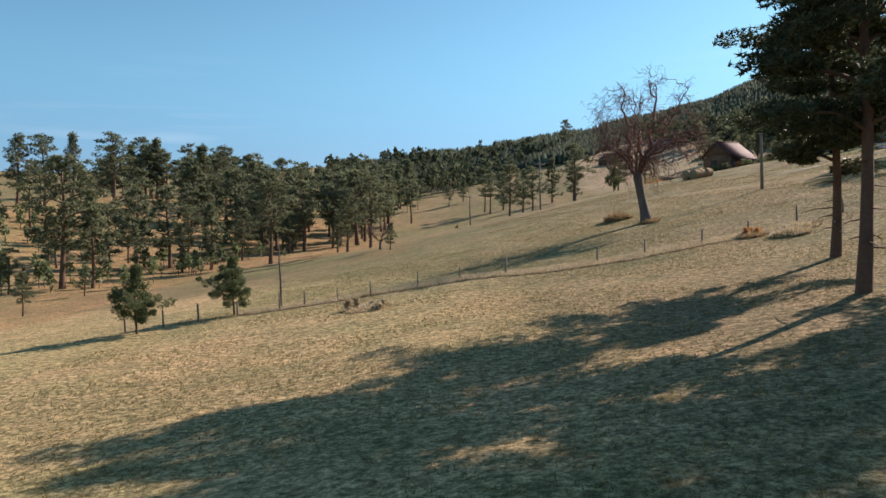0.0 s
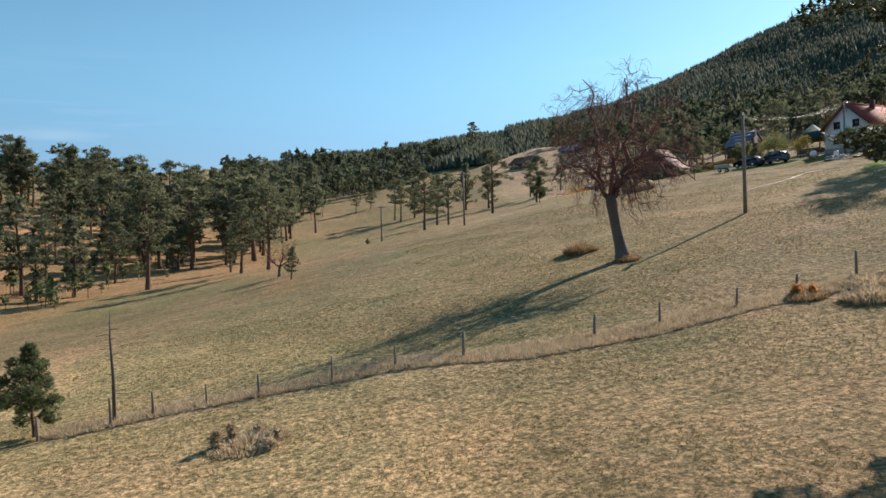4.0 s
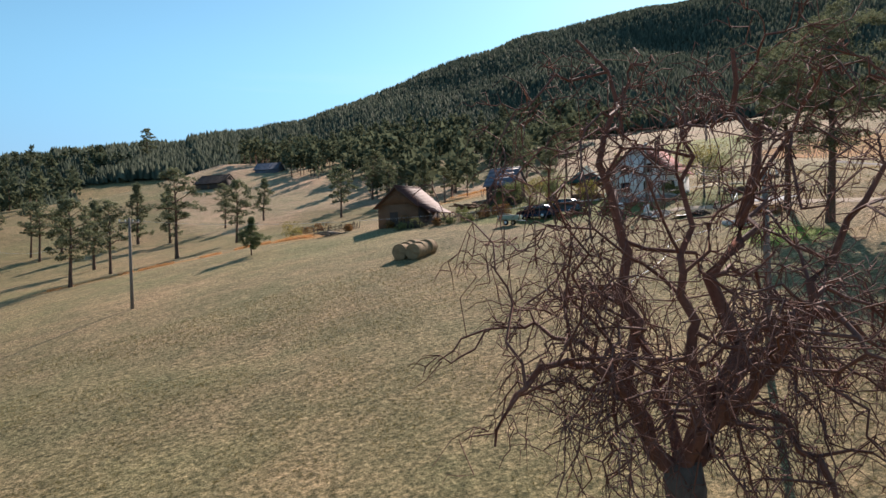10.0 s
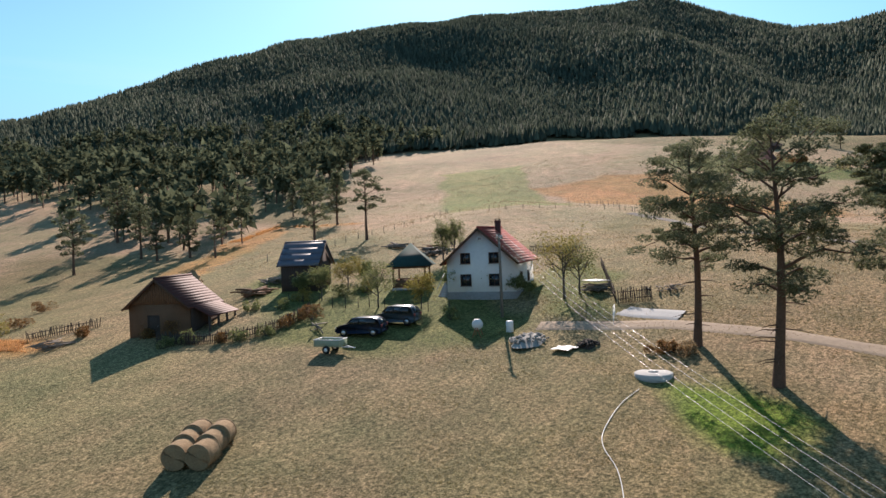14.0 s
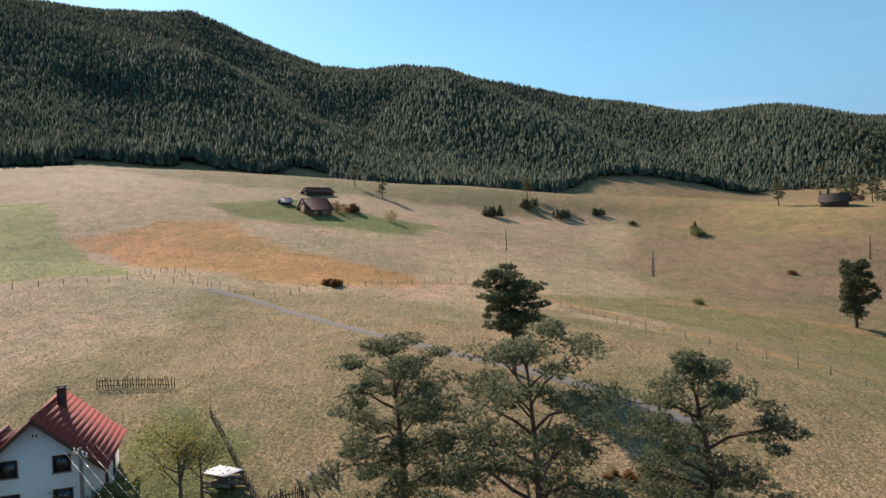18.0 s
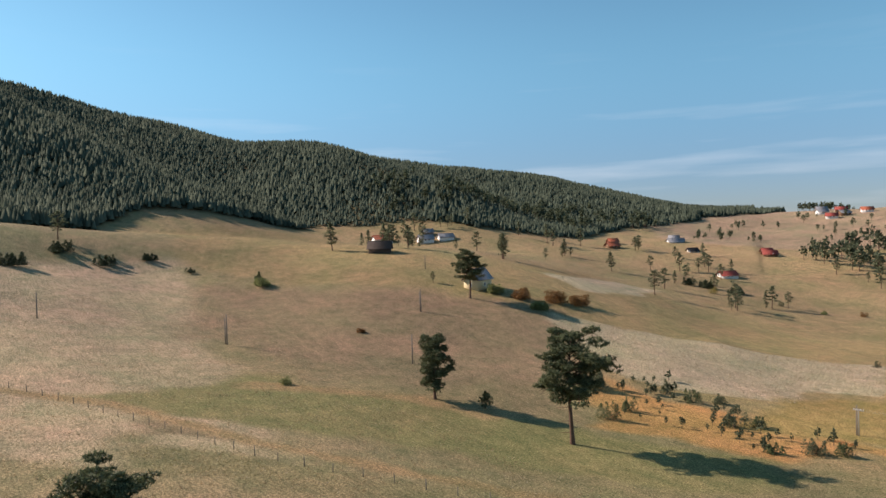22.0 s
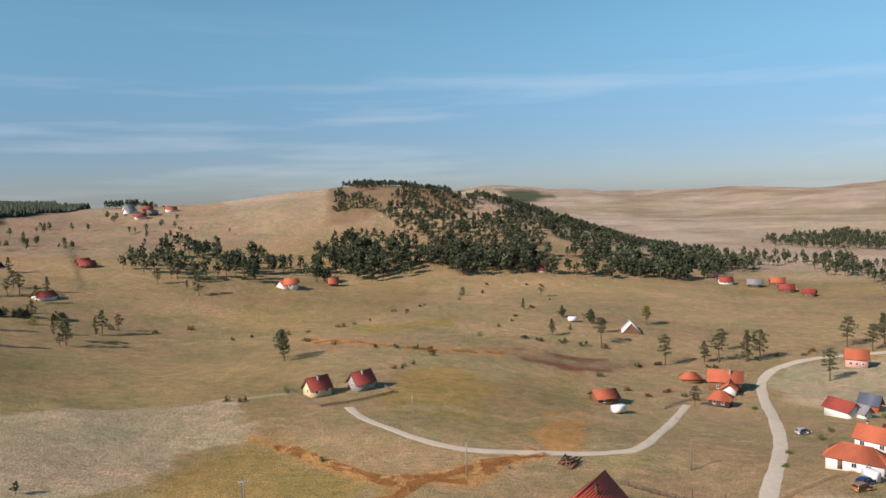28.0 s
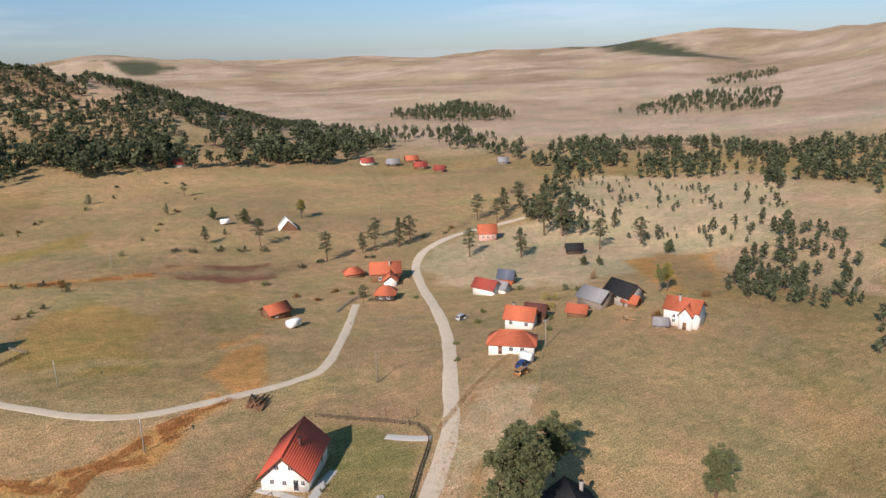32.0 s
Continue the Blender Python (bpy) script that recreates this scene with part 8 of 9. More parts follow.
for s in (-0.95, 0.95):
    part("wheel", Geo().tube([(0, s - 0.1, 0.3), (0, s + 0.1, 0.3)], [0.3, 0.3], 14), RUBBER, caravan)
caravan = thing("caravan", on(9.3, -242.6, 0), "small white caravan among the conifers", "caravan", "caravans")
part("body", Geo().box(-1.9, -1.0, 0.4, 1.9, 1.0, 2.4, chamfer=0.25), WHITE_PAINT, caravan)
for a in (-1.1, 0.0, 1.1):
    part("window", Geo().box(a - 0.4, -1.02, 1.3, a + 0.4, -0.98, 1.9, chamfer=0.01), GLASS, caravan)
for s in (-0.95, 0.95):
    part("wheel", Geo().tube([(0, s - 0.1, 0.3), (0, s + 0.1, 0.3)], [0.3, 0.3], 14), RUBBER, caravan)
car(on(-8.9, -55.2, 200), COPPER, "copper-coloured car parked on the village grass")
car(on(-11.8, -59.0, 205), BLUE_CAR, "dark blue car parked beside the copper one")
car(on(-22.0, -101.4, 200), SILVER, "silver car on the side lane")
car(on(-18.0, -168.6, 195), SILVER, "pale car under the orange shelter")
van = thing("camper_trailer", on(-13.8, -60.6, 100), "white box trailer beside the porch house", "trailer")
part("body", Geo().box(-1.4, -0.9, 0.4, 1.4, 0.9, 2.3, chamfer=0.12), WHITE_PAINT, van)
for s in (-0.85, 0.85):
    part("wheel", Geo().tube([(0, s - 0.1, 0.3), (0, s + 0.1, 0.3)], [0.3, 0.3], 14), RUBBER, van)
log_pile(on(-52.4, -71.3, 40), 12, 1.4, 0.14, HAY, "stack of pale firewood near the barns", 21, 1.0, "firewood_stack")
log_pile(on(-54.2, -70.6, 80), 12, 1.4, 0.14, HAY, "stack of pale firewood near the barns", 22, 1.0, "firewood_stack")
log_pile(on(-54.8, -72.5, 120), 12, 1.4, 0.14, HAY, "stack of pale firewood near the barns", 23, 1.0, "firewood_stack")
bush(-53.3, -117.7, 3.5, 2.6, LEAF_GREEN, "dense green bush behind the sheds", 1180, 175, 0.3)
bush(-50.6, -98.8, 4.5, 2.8, LEAF_YELLOW, "golden leafy shrub beside the annex", 1235, 225, 0.3)
bush(-78.3, -111.5, 3.2, 3.2, LEAF_RUSTY, "coral red autumn shrub", 1325, 160, 0.3)
bush(35.0, -208.9, 4, 1.6, NEEDLES_DARK, "low dark hedge of conifers", 600, 200, 0.3)
bush(28.7, -206.3, 5, 2.0, NEEDLES_DARK, "low dark hedge of conifers", 630, 250, 0.3)
bush(19.2, -208.7, 6, 2.0, NEEDLES_DARK, "low dark hedge of conifers", 670, 300, 0.3)
bush(11.5, -207.1, 5, 2.2, NEEDLES_DARK, "low dark hedge of conifers", 705, 250, 0.3)
bush(3.7, -205.5, 4, 2.2, NEEDLES_DARK, "low dark hedge of conifers", 740, 200, 0.3)
bush(12.7, -228.6, 2.5, 2.5, NEEDLES_DARK, "dark shrub among the conifers", 680, 125, 0.3)
bush(92.4, -68.0, 1.6, 1.2, LEAF_GREEN, "small green bush in the field", 240, 80, 0.3)
bush(90.7, -255.7, 3, 1.6, LEAF_GREEN, "bush on the field hedge", 345, 150, 0.3)
bush(57.2, -303.7, 3.5, 2, NEEDLES_DARK, "bush on the field hedge", 475, 175, 0.3)
bush(76.6, -273.0, 2, 1.2, LEAF_GREEN, "bush on the field hedge", 405, 100, 0.3)
bush(42.0, -332.6, 3, 1.6, NEEDLES_DARK, "bush on the field hedge", 520, 150, 0.3)
broadleaf(-80.2, -84.9, 8.0, 1.5, LEAF_GREEN, "tall narrow leafy tree on the rusty slope", 61, 0.1, 700, 0.3)
broadleaf(-83.4, -85.2, 8.5, 1.5, LEAF_YELLOW, "tall narrow yellowing tree on the rusty slope", 62, 0.1, 700, 0.3)
broadleaf(-25.7, -247.3, 9.1, 1.6, LEAF_YELLOW, "golden birch on the open field", 63, 0.15, 500, 0.35)
bush(128.2, -11.4, 4.1, 3.1, NEEDLES_YOUNG, "young pine scrub in the rusty hollow", 1685, 533, 0.26)
bush(130.2, -19.6, 3.5, 2.9, NEEDLES_YOUNG, "young pine scrub in the rusty hollow", 1700, 455, 0.26)
bush(134.0, -35.9, 3.5, 3.1, NEEDLES, "young pine scrub in the rusty hollow", 1725, 455, 0.26)
bush(127.7, -35.4, 3.8, 2.6, NEEDLES_YOUNG, "young pine scrub in the rusty hollow", 1787, 494, 0.26)
bush(115.7, -30.4, 4.6, 3.1, NEEDLES, "young pine scrub in the rusty hollow", 1900, 598, 0.26)
bush(113.2, -34.0, 3.2, 2.3, NEEDLES_YOUNG, "young pine scrub in the rusty hollow", 1940, 416, 0.26)
bush(125.4, -41.1, 3.2, 2.1, NEEDLES, "young pine scrub in the rusty hollow", 1830, 416, 0.26)
bush(103.8, -20.7, 3.5, 1.8, NEEDLES_YOUNG, "young pine scrub in the rusty hollow", 2015, 455, 0.26)
bush(100.0, -25.4, 4.1, 2.6, NEEDLES, "young pine scrub in the rusty hollow", 2080, 533, 0.26)
bush(97.0, -29.1, 3.2, 2.3, NEEDLES_YOUNG, "young pine scrub in the rusty hollow", 2130, 416, 0.26)
bush(142.2, -22.6, 5.4, 3.9, NEEDLES, "young pine scrub in the rusty hollow", 1590, 702, 0.5)
bush(164.9, 32.3, 2.4, 1.5, LEAF_GREEN, "green bush on the ditch bank", 1040, 312, 0.26)
bush(197.7, -2.0, 2.4, 1.2, LEAF_RUSTY, "low brown bush on the dark slope", 1073, 312, 0.26)
bush(280.5, 64.2, 9, 4.0, NEEDLES_DARK, "broad dark juniper clump on the meadow", 715, 1170, 0.5)
bush(299.9, 48.7, 9, 4, NEEDLES_DARK, "broad dark juniper clump on the meadow", 770, 1170, 0.5)
bush(290.0, 38.2, 8, 3.5, NEEDLES_DARK, "broad dark juniper clump on the meadow", 857, 1040, 0.5)
bush(296.2, 23.1, 6, 2.6, NEEDLES_DARK, "dark juniper clump on the meadow", 920, 780, 0.5)
bush(281.3, 14.0, 4, 2.2, NEEDLES_DARK, "dark juniper clump on the meadow", 1005, 520, 0.26)
bush(254.8, -0.1, 5.4, 2.9, LEAF_GREEN, "round green shrub on the slope", 1144, 702, 0.5)
bush(211.0, -56.7, 5.4, 3.1, LEAF_GREEN, "shrub beside the cream cottage", 1235, 702, 0.5)
bush(203.7, -61.4, 5.4, 3.4, LEAF_RUSTY, "brown shrub below the cottage", 1295, 702, 0.5)
bush(198.8, -70.9, 6.8, 3.9, LEAF_RUSTY, "brown shrub below the cottage", 1360, 884, 0.5)
bush(195.2, -77.1, 6.1, 3.4, LEAF_RUSTY, "brown shrub below the cottage", 1405, 793, 0.5)
bush(193.8, -58.6, 5.4, 2.6, LEAF_GREEN, "green shrub below the cottage", 1345, 702, 0.5)
bush(221.0, -189.3, 3.5, 3, LEAF_YELLOW, "golden bush on the field hedge", 1595, 455, 0.26)
bush(180.9, -203.9, 3, 1.6, LEAF_GREEN, "bush on the field hedge", 1808, 390, 0.26)
bush(171.1, -214.9, 3.4, 1.8, LEAF_RUSTY, "bush on the field hedge", 1870, 442, 0.26)
bush(196.9, -200.2, 2.5, 2.6, NEEDLES, "young conifer on the field hedge", 1725, 325, 0.26)
bush(229.9, -198.7, 8, 3.5, NEEDLES_DARK, "dark clump of conifers on the field edge", 1575, 1040, 0.5)
bush(236.5, -194.7, 7, 4, NEEDLES_DARK, "dark clump of conifers on the field edge", 1540, 910, 0.5)
bush(217.5, -202.6, 7, 3, NEEDLES_DARK, "dark clump of conifers on the field edge", 1635, 910, 0.5)
bush(154.7, 101.5, 5, 1.2, LEAF_RUSTY, "brushwood mound on the meadow", 935, 650, 0.5)
bush(76.2, 69.3, 3, 0.6, LEAF_RUSTY, "low heap of brushwood on the meadow", 2050, 390, 0.26)
bush(248.8, 110.7, 5.4, 2.6, LEAF_RUSTY, "brown shrub by the mountain hut", 1335, 702, 0.5)
bush(246.1, 114.8, 4.1, 3.4, LEAF_RUSTY, "brown shrub by the mountain hut", 1310, 533, 0.26)
bush(243.5, 97.9, 3, 4, LEAF_YELLOW, "thin yellowing tree near the hut", 907, 390, 0.26)
net = part("fence_net", Geo().box(-3.20, -0.02, 0.15, 3.20, 0.02, 0.95), NET)
net.matrix_basis = on(47.49, -24.51, 148.8) @ pose(0, -0.12, 0)
tagged(net, "dark green netting along the garden fence", "net")
carrier = thing("boat_trailer", on(53.0, -23.2, 149.6), "empty galvanised boat trailer on a concrete strip", "trailer")
for s in (-0.7, 0.7):
    part("beam", Geo().tube([(-1.6, s, 0.5), (0.8, s, 0.5), (2.2, 0, 0.45)], [0.05] * 3, 6), STEEL, carrier)
    wheel = part("wheel", Geo().tube([(-0.6, s * 1.25 - 0.08, 0.3), (-0.6, s * 1.25 + 0.08, 0.3)], [0.3, 0.3], 14), RUBBER, carrier)
    part("rim", Geo().tube([(-0.6, s * 1.25 - 0.1, 0.3), (-0.6, s * 1.25 + 0.1, 0.3)], [0.15, 0.15], 10), STEEL, wheel)
for a in (-1.5, -0.6, 0.6):
    part("cross_beam", Geo().tube([(a, -0.75, 0.5), (a, 0.75, 0.5)], [0.04, 0.04], 6), STEEL, carrier)
power_pole(50.8, -26.1, 6.1, True, 60, True, "slim concrete power pole at the garden fence")
swing = thing("garden_swing", on(50.3, -36.2, 20), "wooden garden swing frame on the lawn", "swing")
for a in (-1.0, 1.0):
    part("leg", Geo().tube([(a, -0.6, -0.1), (a, 0, 1.9)], [0.05, 0.05], 6).tube([(a, 0.6, -0.1), (a, 0, 1.9)], [0.05, 0.05], 6), BROWN_WOOD, swing)
part("bar", Geo().tube([(-1.1, 0, 1.9), (1.1, 0, 1.9)], [0.05, 0.05], 6), BROWN_WOOD, swing)
part("seat", Geo().box(-0.6, -0.25, 0.5, 0.6, 0.25, 0.56, chamfer=0.01), BROWN_WOOD, swing)
heap("flower_bed", on(35.1, -30.5), 0.9, 0.3, STONE, "round flower bed edged with pale stones", "flower bed", 44, 26, 0.3)
heap("stone_ring", on(54.2, -30.3), 0.9, 0.3, STONE, "ring of grey stones on the lawn", "stones", 45, 24, 0.35)
fence_post(on(22.1, -56.0), 1.9, 0.07, (0, 0), DARK_WOOD, "tall dark gate post of the garden", "gate posts")
fence_post(on(20.5, -49.4), 1.9, 0.07, (0, 0), DARK_WOOD, "tall dark gate post of the garden", "gate posts")
fence_post(on(18.6, -51.6), 1.9, 0.07, (0, 0), DARK_WOOD, "tall dark gate post of the garden", "gate posts")
fence_post(on(17.3, -52.6), 1.9, 0.07, (0, 0), DARK_WOOD, "tall dark gate post of the garden", "gate posts")
bush(-58.6, -135.5, 2, 1.6, LEAF_RUSTY, "rusty garden bush by the shed", 500, 220, 0.24)
bush(-29.4, -102.3, 2, 1.2, LEAF_GREEN, "green hedge bush along the garden path", 501, 220, 0.24)
bush(-23.5, -95.2, 2, 1.2, LEAF_GREEN, "green hedge bush along the garden path", 502, 220, 0.24)
bush(-33.2, -77.0, 2, 1.5, LEAF_GREEN, "green hedge beside the family house", 503, 220, 0.24)
bush(-38.9, -84.3, 2, 1.5, LEAF_GREEN, "green hedge beside the family house", 504, 220, 0.24)
bush(-46.1, -93.3, 2.4, 1.6, LEAF_YELLOW, "golden hedge beside the family house", 505, 264, 0.24)
bush(-62.0, -105.6, 2.4, 2.6, NEEDLES_YOUNG, "young conifer behind the barns", 506, 264, 0.24)
bush(-63.6, -102.0, 2, 2.2, NEEDLES_YOUNG, "young conifer behind the barns", 507, 220, 0.24)
bush(-91.5, -131.7, 2.6, 2.6, NEEDLES_YOUNG, "young pine on the pale slope", 508, 286, 0.24)
bush(-94.9, -126.9, 2.2, 2.4, NEEDLES_YOUNG, "young pine on the pale slope", 509, 242, 0.24)
bush(-74.8, -99.0, 2.4, 2.4, NEEDLES_YOUNG, "young conifer behind the dark house", 510, 264, 0.24)
bush(-61.1, -67.9, 3, 2, LEAF_RUSTY, "reddish shrub beside the white house", 511, 330, 0.24)
bush(-86.1, -73.2, 3, 2, LEAF_RUSTY, "reddish shrub on the pasture edge", 512, 330, 0.24)
bush(-3.0, -72.4, 2, 0.8, LEAF_GREEN, "low hedge plant along the village road", 513, 220, 0.24)
bush(-9.1, -83.7, 2, 0.8, LEAF_GREEN, "low hedge plant along the village road", 514, 220, 0.24)
bush(-10.3, -143.3, 3, 3, NEEDLES, "dark conifer beside the timber house", 515, 330, 0.24)
bush(14.0, -167.0, 2.5, 2.2, LEAF_GREEN, "leafy shrub by the wooden cottage", 516, 275, 0.24)
bush(8.4, -153.2, 2.5, 1.4, LEAF_RUSTY, "rusty shrub in the cottage garden", 517, 275, 0.24)
bush(-4.7, -153.8, 3, 1.2, LEAF_RUSTY, "rusty shrub in the village gardens", 518, 330, 0.24)
bush(-9.1, -149.2, 2.4, 1.2, LEAF_GREEN, "green shrub in the village gardens", 519, 264, 0.24)
bush(3.5, -147.0, 3, 1.0, LEAF_RUSTY, "rusty shrub in the village gardens", 520, 330, 0.24)
bush(-23.7, -131.9, 2, 1.2, LEAF_GREEN, "green shrub by the village road", 521, 220, 0.24)
bush(-4.0, -184.2, 4, 1.6, NEEDLES_DARK, "dark scrub along the field ditch", 522, 440, 0.24)
bush(-12.2, -188.3, 4, 1.6, NEEDLES_DARK, "dark scrub along the field ditch", 523, 440, 0.24)
rail_fence([(4.8, -116.6), (-5, -115.2), (-14.8, -109.6)], 0.8, 1.5, WEATHERED, "grey rail fence of the timber house garden", 2)
post_row(spaced([(-20.8, -63.9), (-7.5, -47.5), (0.8, -39.6), (5.8, -34.6)], 2.2), 0.9, "posts along the pasture", "grey wooden post of the pasture fence", 0.05, None, 1)
rail_fence([(3.6, -130), (-3.5, -138.2), (-9, -143.6)], 0.8, 1.2, TIN_BLUE, "grey-green metal fence by the side lane", 3)
bush(143.9, -204.6, 2.2, 1.2, NEEDLES_DARK, "small dark juniper bush on the field hedge", 1000, 132, 0.26, group="hedge bushes")
bush(106.1, -228.6, 2.5, 1.4, LEAF_GREEN, "small green bush on the field hedge", 1001, 150, 0.26, group="hedge bushes")
bush(109.9, -223.9, 2.3, 1.8, LEAF_RUSTY, "small rusty bush on the field hedge", 1002, 138, 0.26, group="hedge bushes")
bush(18.2, -336.9, 2.5, 1.5, NEEDLES_DARK, "small dark juniper bush on the field hedge", 1003, 150, 0.26, group="hedge bushes")
bush(149.7, -199.8, 1.8, 1.5, NEEDLES_DARK, "small dark juniper bush on the field hedge", 1004, 108, 0.26, group="hedge bushes")
bush(84.6, -253.2, 1.3, 1.0, LEAF_GREEN, "small green bush on the field hedge", 1005, 78, 0.26, group="hedge bushes")
bush(112.2, -222.4, 2.9, 1.7, LEAF_RUSTY, "small rusty bush on the field hedge", 1006, 174, 0.26, group="hedge bushes")
bush(79.2, -269.0, 2.5, 1.5, NEEDLES_DARK, "small dark juniper bush on the field hedge", 1007, 150, 0.26, group="hedge bushes")
bush(45.4, -311.5, 2.7, 1.8, NEEDLES_DARK, "small dark juniper bush on the field hedge", 1008, 162, 0.26, group="hedge bushes")
bush(59.2, -290.1, 2.7, 1.8, LEAF_GREEN, "small green bush on the field hedge", 1009, 162, 0.26, group="hedge bushes")
bush(99.4, -235.0, 1.7, 1.4, LEAF_RUSTY, "small rusty bush on the field hedge", 1010, 102, 0.26, group="hedge bushes")
bush(122.6, -212.1, 2.3, 1.3, NEEDLES_DARK, "small dark juniper bush on the field hedge", 1011, 138, 0.26, group="hedge bushes")
bush(133.7, -208.9, 2.2, 1.9, NEEDLES_DARK, "small dark juniper bush on the field hedge", 1012, 132, 0.26, group="hedge bushes")
bush(130.2, -208.4, 2.9, 2.2, LEAF_GREEN, "small green bush on the field hedge", 1013, 174, 0.26, group="hedge bushes")
bush(84.5, -258.9, 2.6, 1.4, LEAF_RUSTY, "small rusty bush on the field hedge", 1014, 156, 0.26, group="hedge bushes")
bush(43.5, -227.0, 1.6, 1.3, NEEDLES_DARK, "small dark juniper bush on the field hedge", 860, 96, 0.26, group="hedge bushes")
bush(53.0, -206.8, 2.7, 2.4, LEAF_GREEN, "small green bush on the field hedge", 861, 162, 0.26, group="hedge bushes")
bush(24.0, -268.7, 2.5, 1.3, LEAF_RUSTY, "small rusty bush on the field hedge", 862, 150, 0.26, group="hedge bushes")
bush(24.9, -269.3, 2.4, 1.8, NEEDLES_DARK, "small dark juniper bush on the field hedge", 863, 144, 0.26, group="hedge bushes")
bush(34.4, -247.4, 2.1, 1.2, NEEDLES_DARK, "small dark juniper bush on the field hedge", 864, 126, 0.26, group="hedge bushes")
bush(36.8, -239.4, 1.9, 1.0, LEAF_GREEN, "small green bush on the field hedge", 865, 114, 0.26, group="hedge bushes")
bush(34.1, -247.0, 1.9, 1.2, LEAF_RUSTY, "small rusty bush on the field hedge", 866, 114, 0.26, group="hedge bushes")
bush(11.3, -298.1, 1.8, 1.2, NEEDLES_DARK, "small dark juniper bush on the field hedge", 867, 108, 0.26, group="hedge bushes")
bush(123.5, -107.1, 2.2, 1.8, NEEDLES_DARK, "small dark juniper bush on the field hedge", 780, 132, 0.26, group="hedge bushes")
bush(110.1, -116.6, 2.7, 2.2, LEAF_GREEN, "small green bush on the field hedge", 781, 162, 0.26, group="hedge bushes")
bush(120.4, -106.7, 1.7, 1.2, LEAF_RUSTY, "small rusty bush on the field hedge", 782, 102, 0.26, group="hedge bushes")
bush(119.4, -108.5, 1.4, 0.9, NEEDLES_DARK, "small dark juniper bush on the field hedge", 783, 84, 0.26, group="hedge bushes")
bush(80.8, -146.1, 1.5, 1.1, NEEDLES_DARK, "small dark juniper bush on the field hedge", 800, 90, 0.26, group="hedge bushes")
bush(80.0, -149.2, 1.6, 1.4, LEAF_GREEN, "small green bush on the field hedge", 801, 96, 0.26, group="hedge bushes")
bush(83.3, -145.1, 1.8, 1.1, LEAF_RUSTY, "small rusty bush on the field hedge", 802, 108, 0.26, group="hedge bushes")
bush(77.3, -152.4, 1.9, 1.5, NEEDLES_DARK, "small dark juniper bush on the field hedge", 803, 114, 0.26, group="hedge bushes")
bush(71.6, -167.9, 2.8, 1.5, NEEDLES_DARK, "small dark juniper bush on the field hedge", 804, 168, 0.26, group="hedge bushes")
bush(77.8, -175.1, 2.9, 2.1, NEEDLES_DARK, "small dark juniper bush on the field hedge", 880, 174, 0.26, group="hedge bushes")
bush(118.7, -192.8, 2.7, 1.6, LEAF_GREEN, "small green bush on the field hedge", 881, 162, 0.26, group="hedge bushes")
bush(71.9, -175.3, 2.5, 1.6, LEAF_RUSTY, "small rusty bush on the field hedge", 882, 150, 0.26, group="hedge bushes")
bush(92.1, -175.6, 2.6, 1.8, NEEDLES_DARK, "small dark juniper bush on the field hedge", 883, 156, 0.26, group="hedge bushes")
bush(107.6, -182.8, 2.2, 1.9, NEEDLES_DARK, "small dark juniper bush on the field hedge", 884, 132, 0.26, group="hedge bushes")
bush(120.1, -194.5, 2.4, 1.7, LEAF_GREEN, "small green bush on the field hedge", 885, 144, 0.26, group="hedge bushes")
bush(72.1, -172.8, 2.2, 1.6, LEAF_RUSTY, "small rusty bush on the field hedge", 886, 132, 0.26, group="hedge bushes")
bush(72.3, -176.6, 2.3, 1.9, NEEDLES_DARK, "small dark juniper bush on the field hedge", 887, 138, 0.26, group="hedge bushes")
bush(84.7, -174.8, 2.7, 2.0, NEEDLES_DARK, "small dark juniper bush on the field hedge", 888, 162, 0.26, group="hedge bushes")
bush(-65.0, -204.7, 2.5, 1.3, NEEDLES_DARK, "small dark juniper bush on the field hedge", 860, 150, 0.26, group="hedge bushes")
bush(-79.4, -207.5, 1.4, 0.8, LEAF_GREEN, "small green bush on the field hedge", 861, 84, 0.26, group="hedge bushes")
bush(-82.4, -211.0, 1.9, 1.5, LEAF_RUSTY, "small rusty bush on the field hedge", 862, 114, 0.26, group="hedge bushes")
bush(-31.0, -187.4, 2.5, 1.3, NEEDLES_DARK, "small dark juniper bush on the field hedge", 863, 150, 0.26, group="hedge bushes")
bush(-75.8, -205.0, 2.2, 1.3, NEEDLES_DARK, "small dark juniper bush on the field hedge", 864, 132, 0.26, group="hedge bushes")
bush(-80.8, -209.6, 1.5, 1.1, LEAF_GREEN, "small green bush on the field hedge", 865, 90, 0.26, group="hedge bushes")
bush(-83.1, -210.7, 2.3, 2.0, LEAF_RUSTY, "small rusty bush on the field hedge", 866, 138, 0.26, group="hedge bushes")
bush(-33.9, -187.2, 2.5, 1.7, NEEDLES_DARK, "small dark juniper bush on the field hedge", 867, 150, 0.26, group="hedge bushes")

# ---- far pines ----
FAR = [pine_meshes(s, 9.0, sp, b, 2, 7, 0.7, 5, fl, 0.02, NEEDLES, None, 16, tp, stubs=0, pad_size=(0.2, 0.36)) for s, sp, b, fl, tp in ((41, 2.2, 0.25, 0.5, 0.75), (42, 2.5, 0.36, 0.4, 0.66), (43, 1.8, 0.12, 0.6, 0.9), (44, 2.1, 0.3, 0.45, 0.8))]


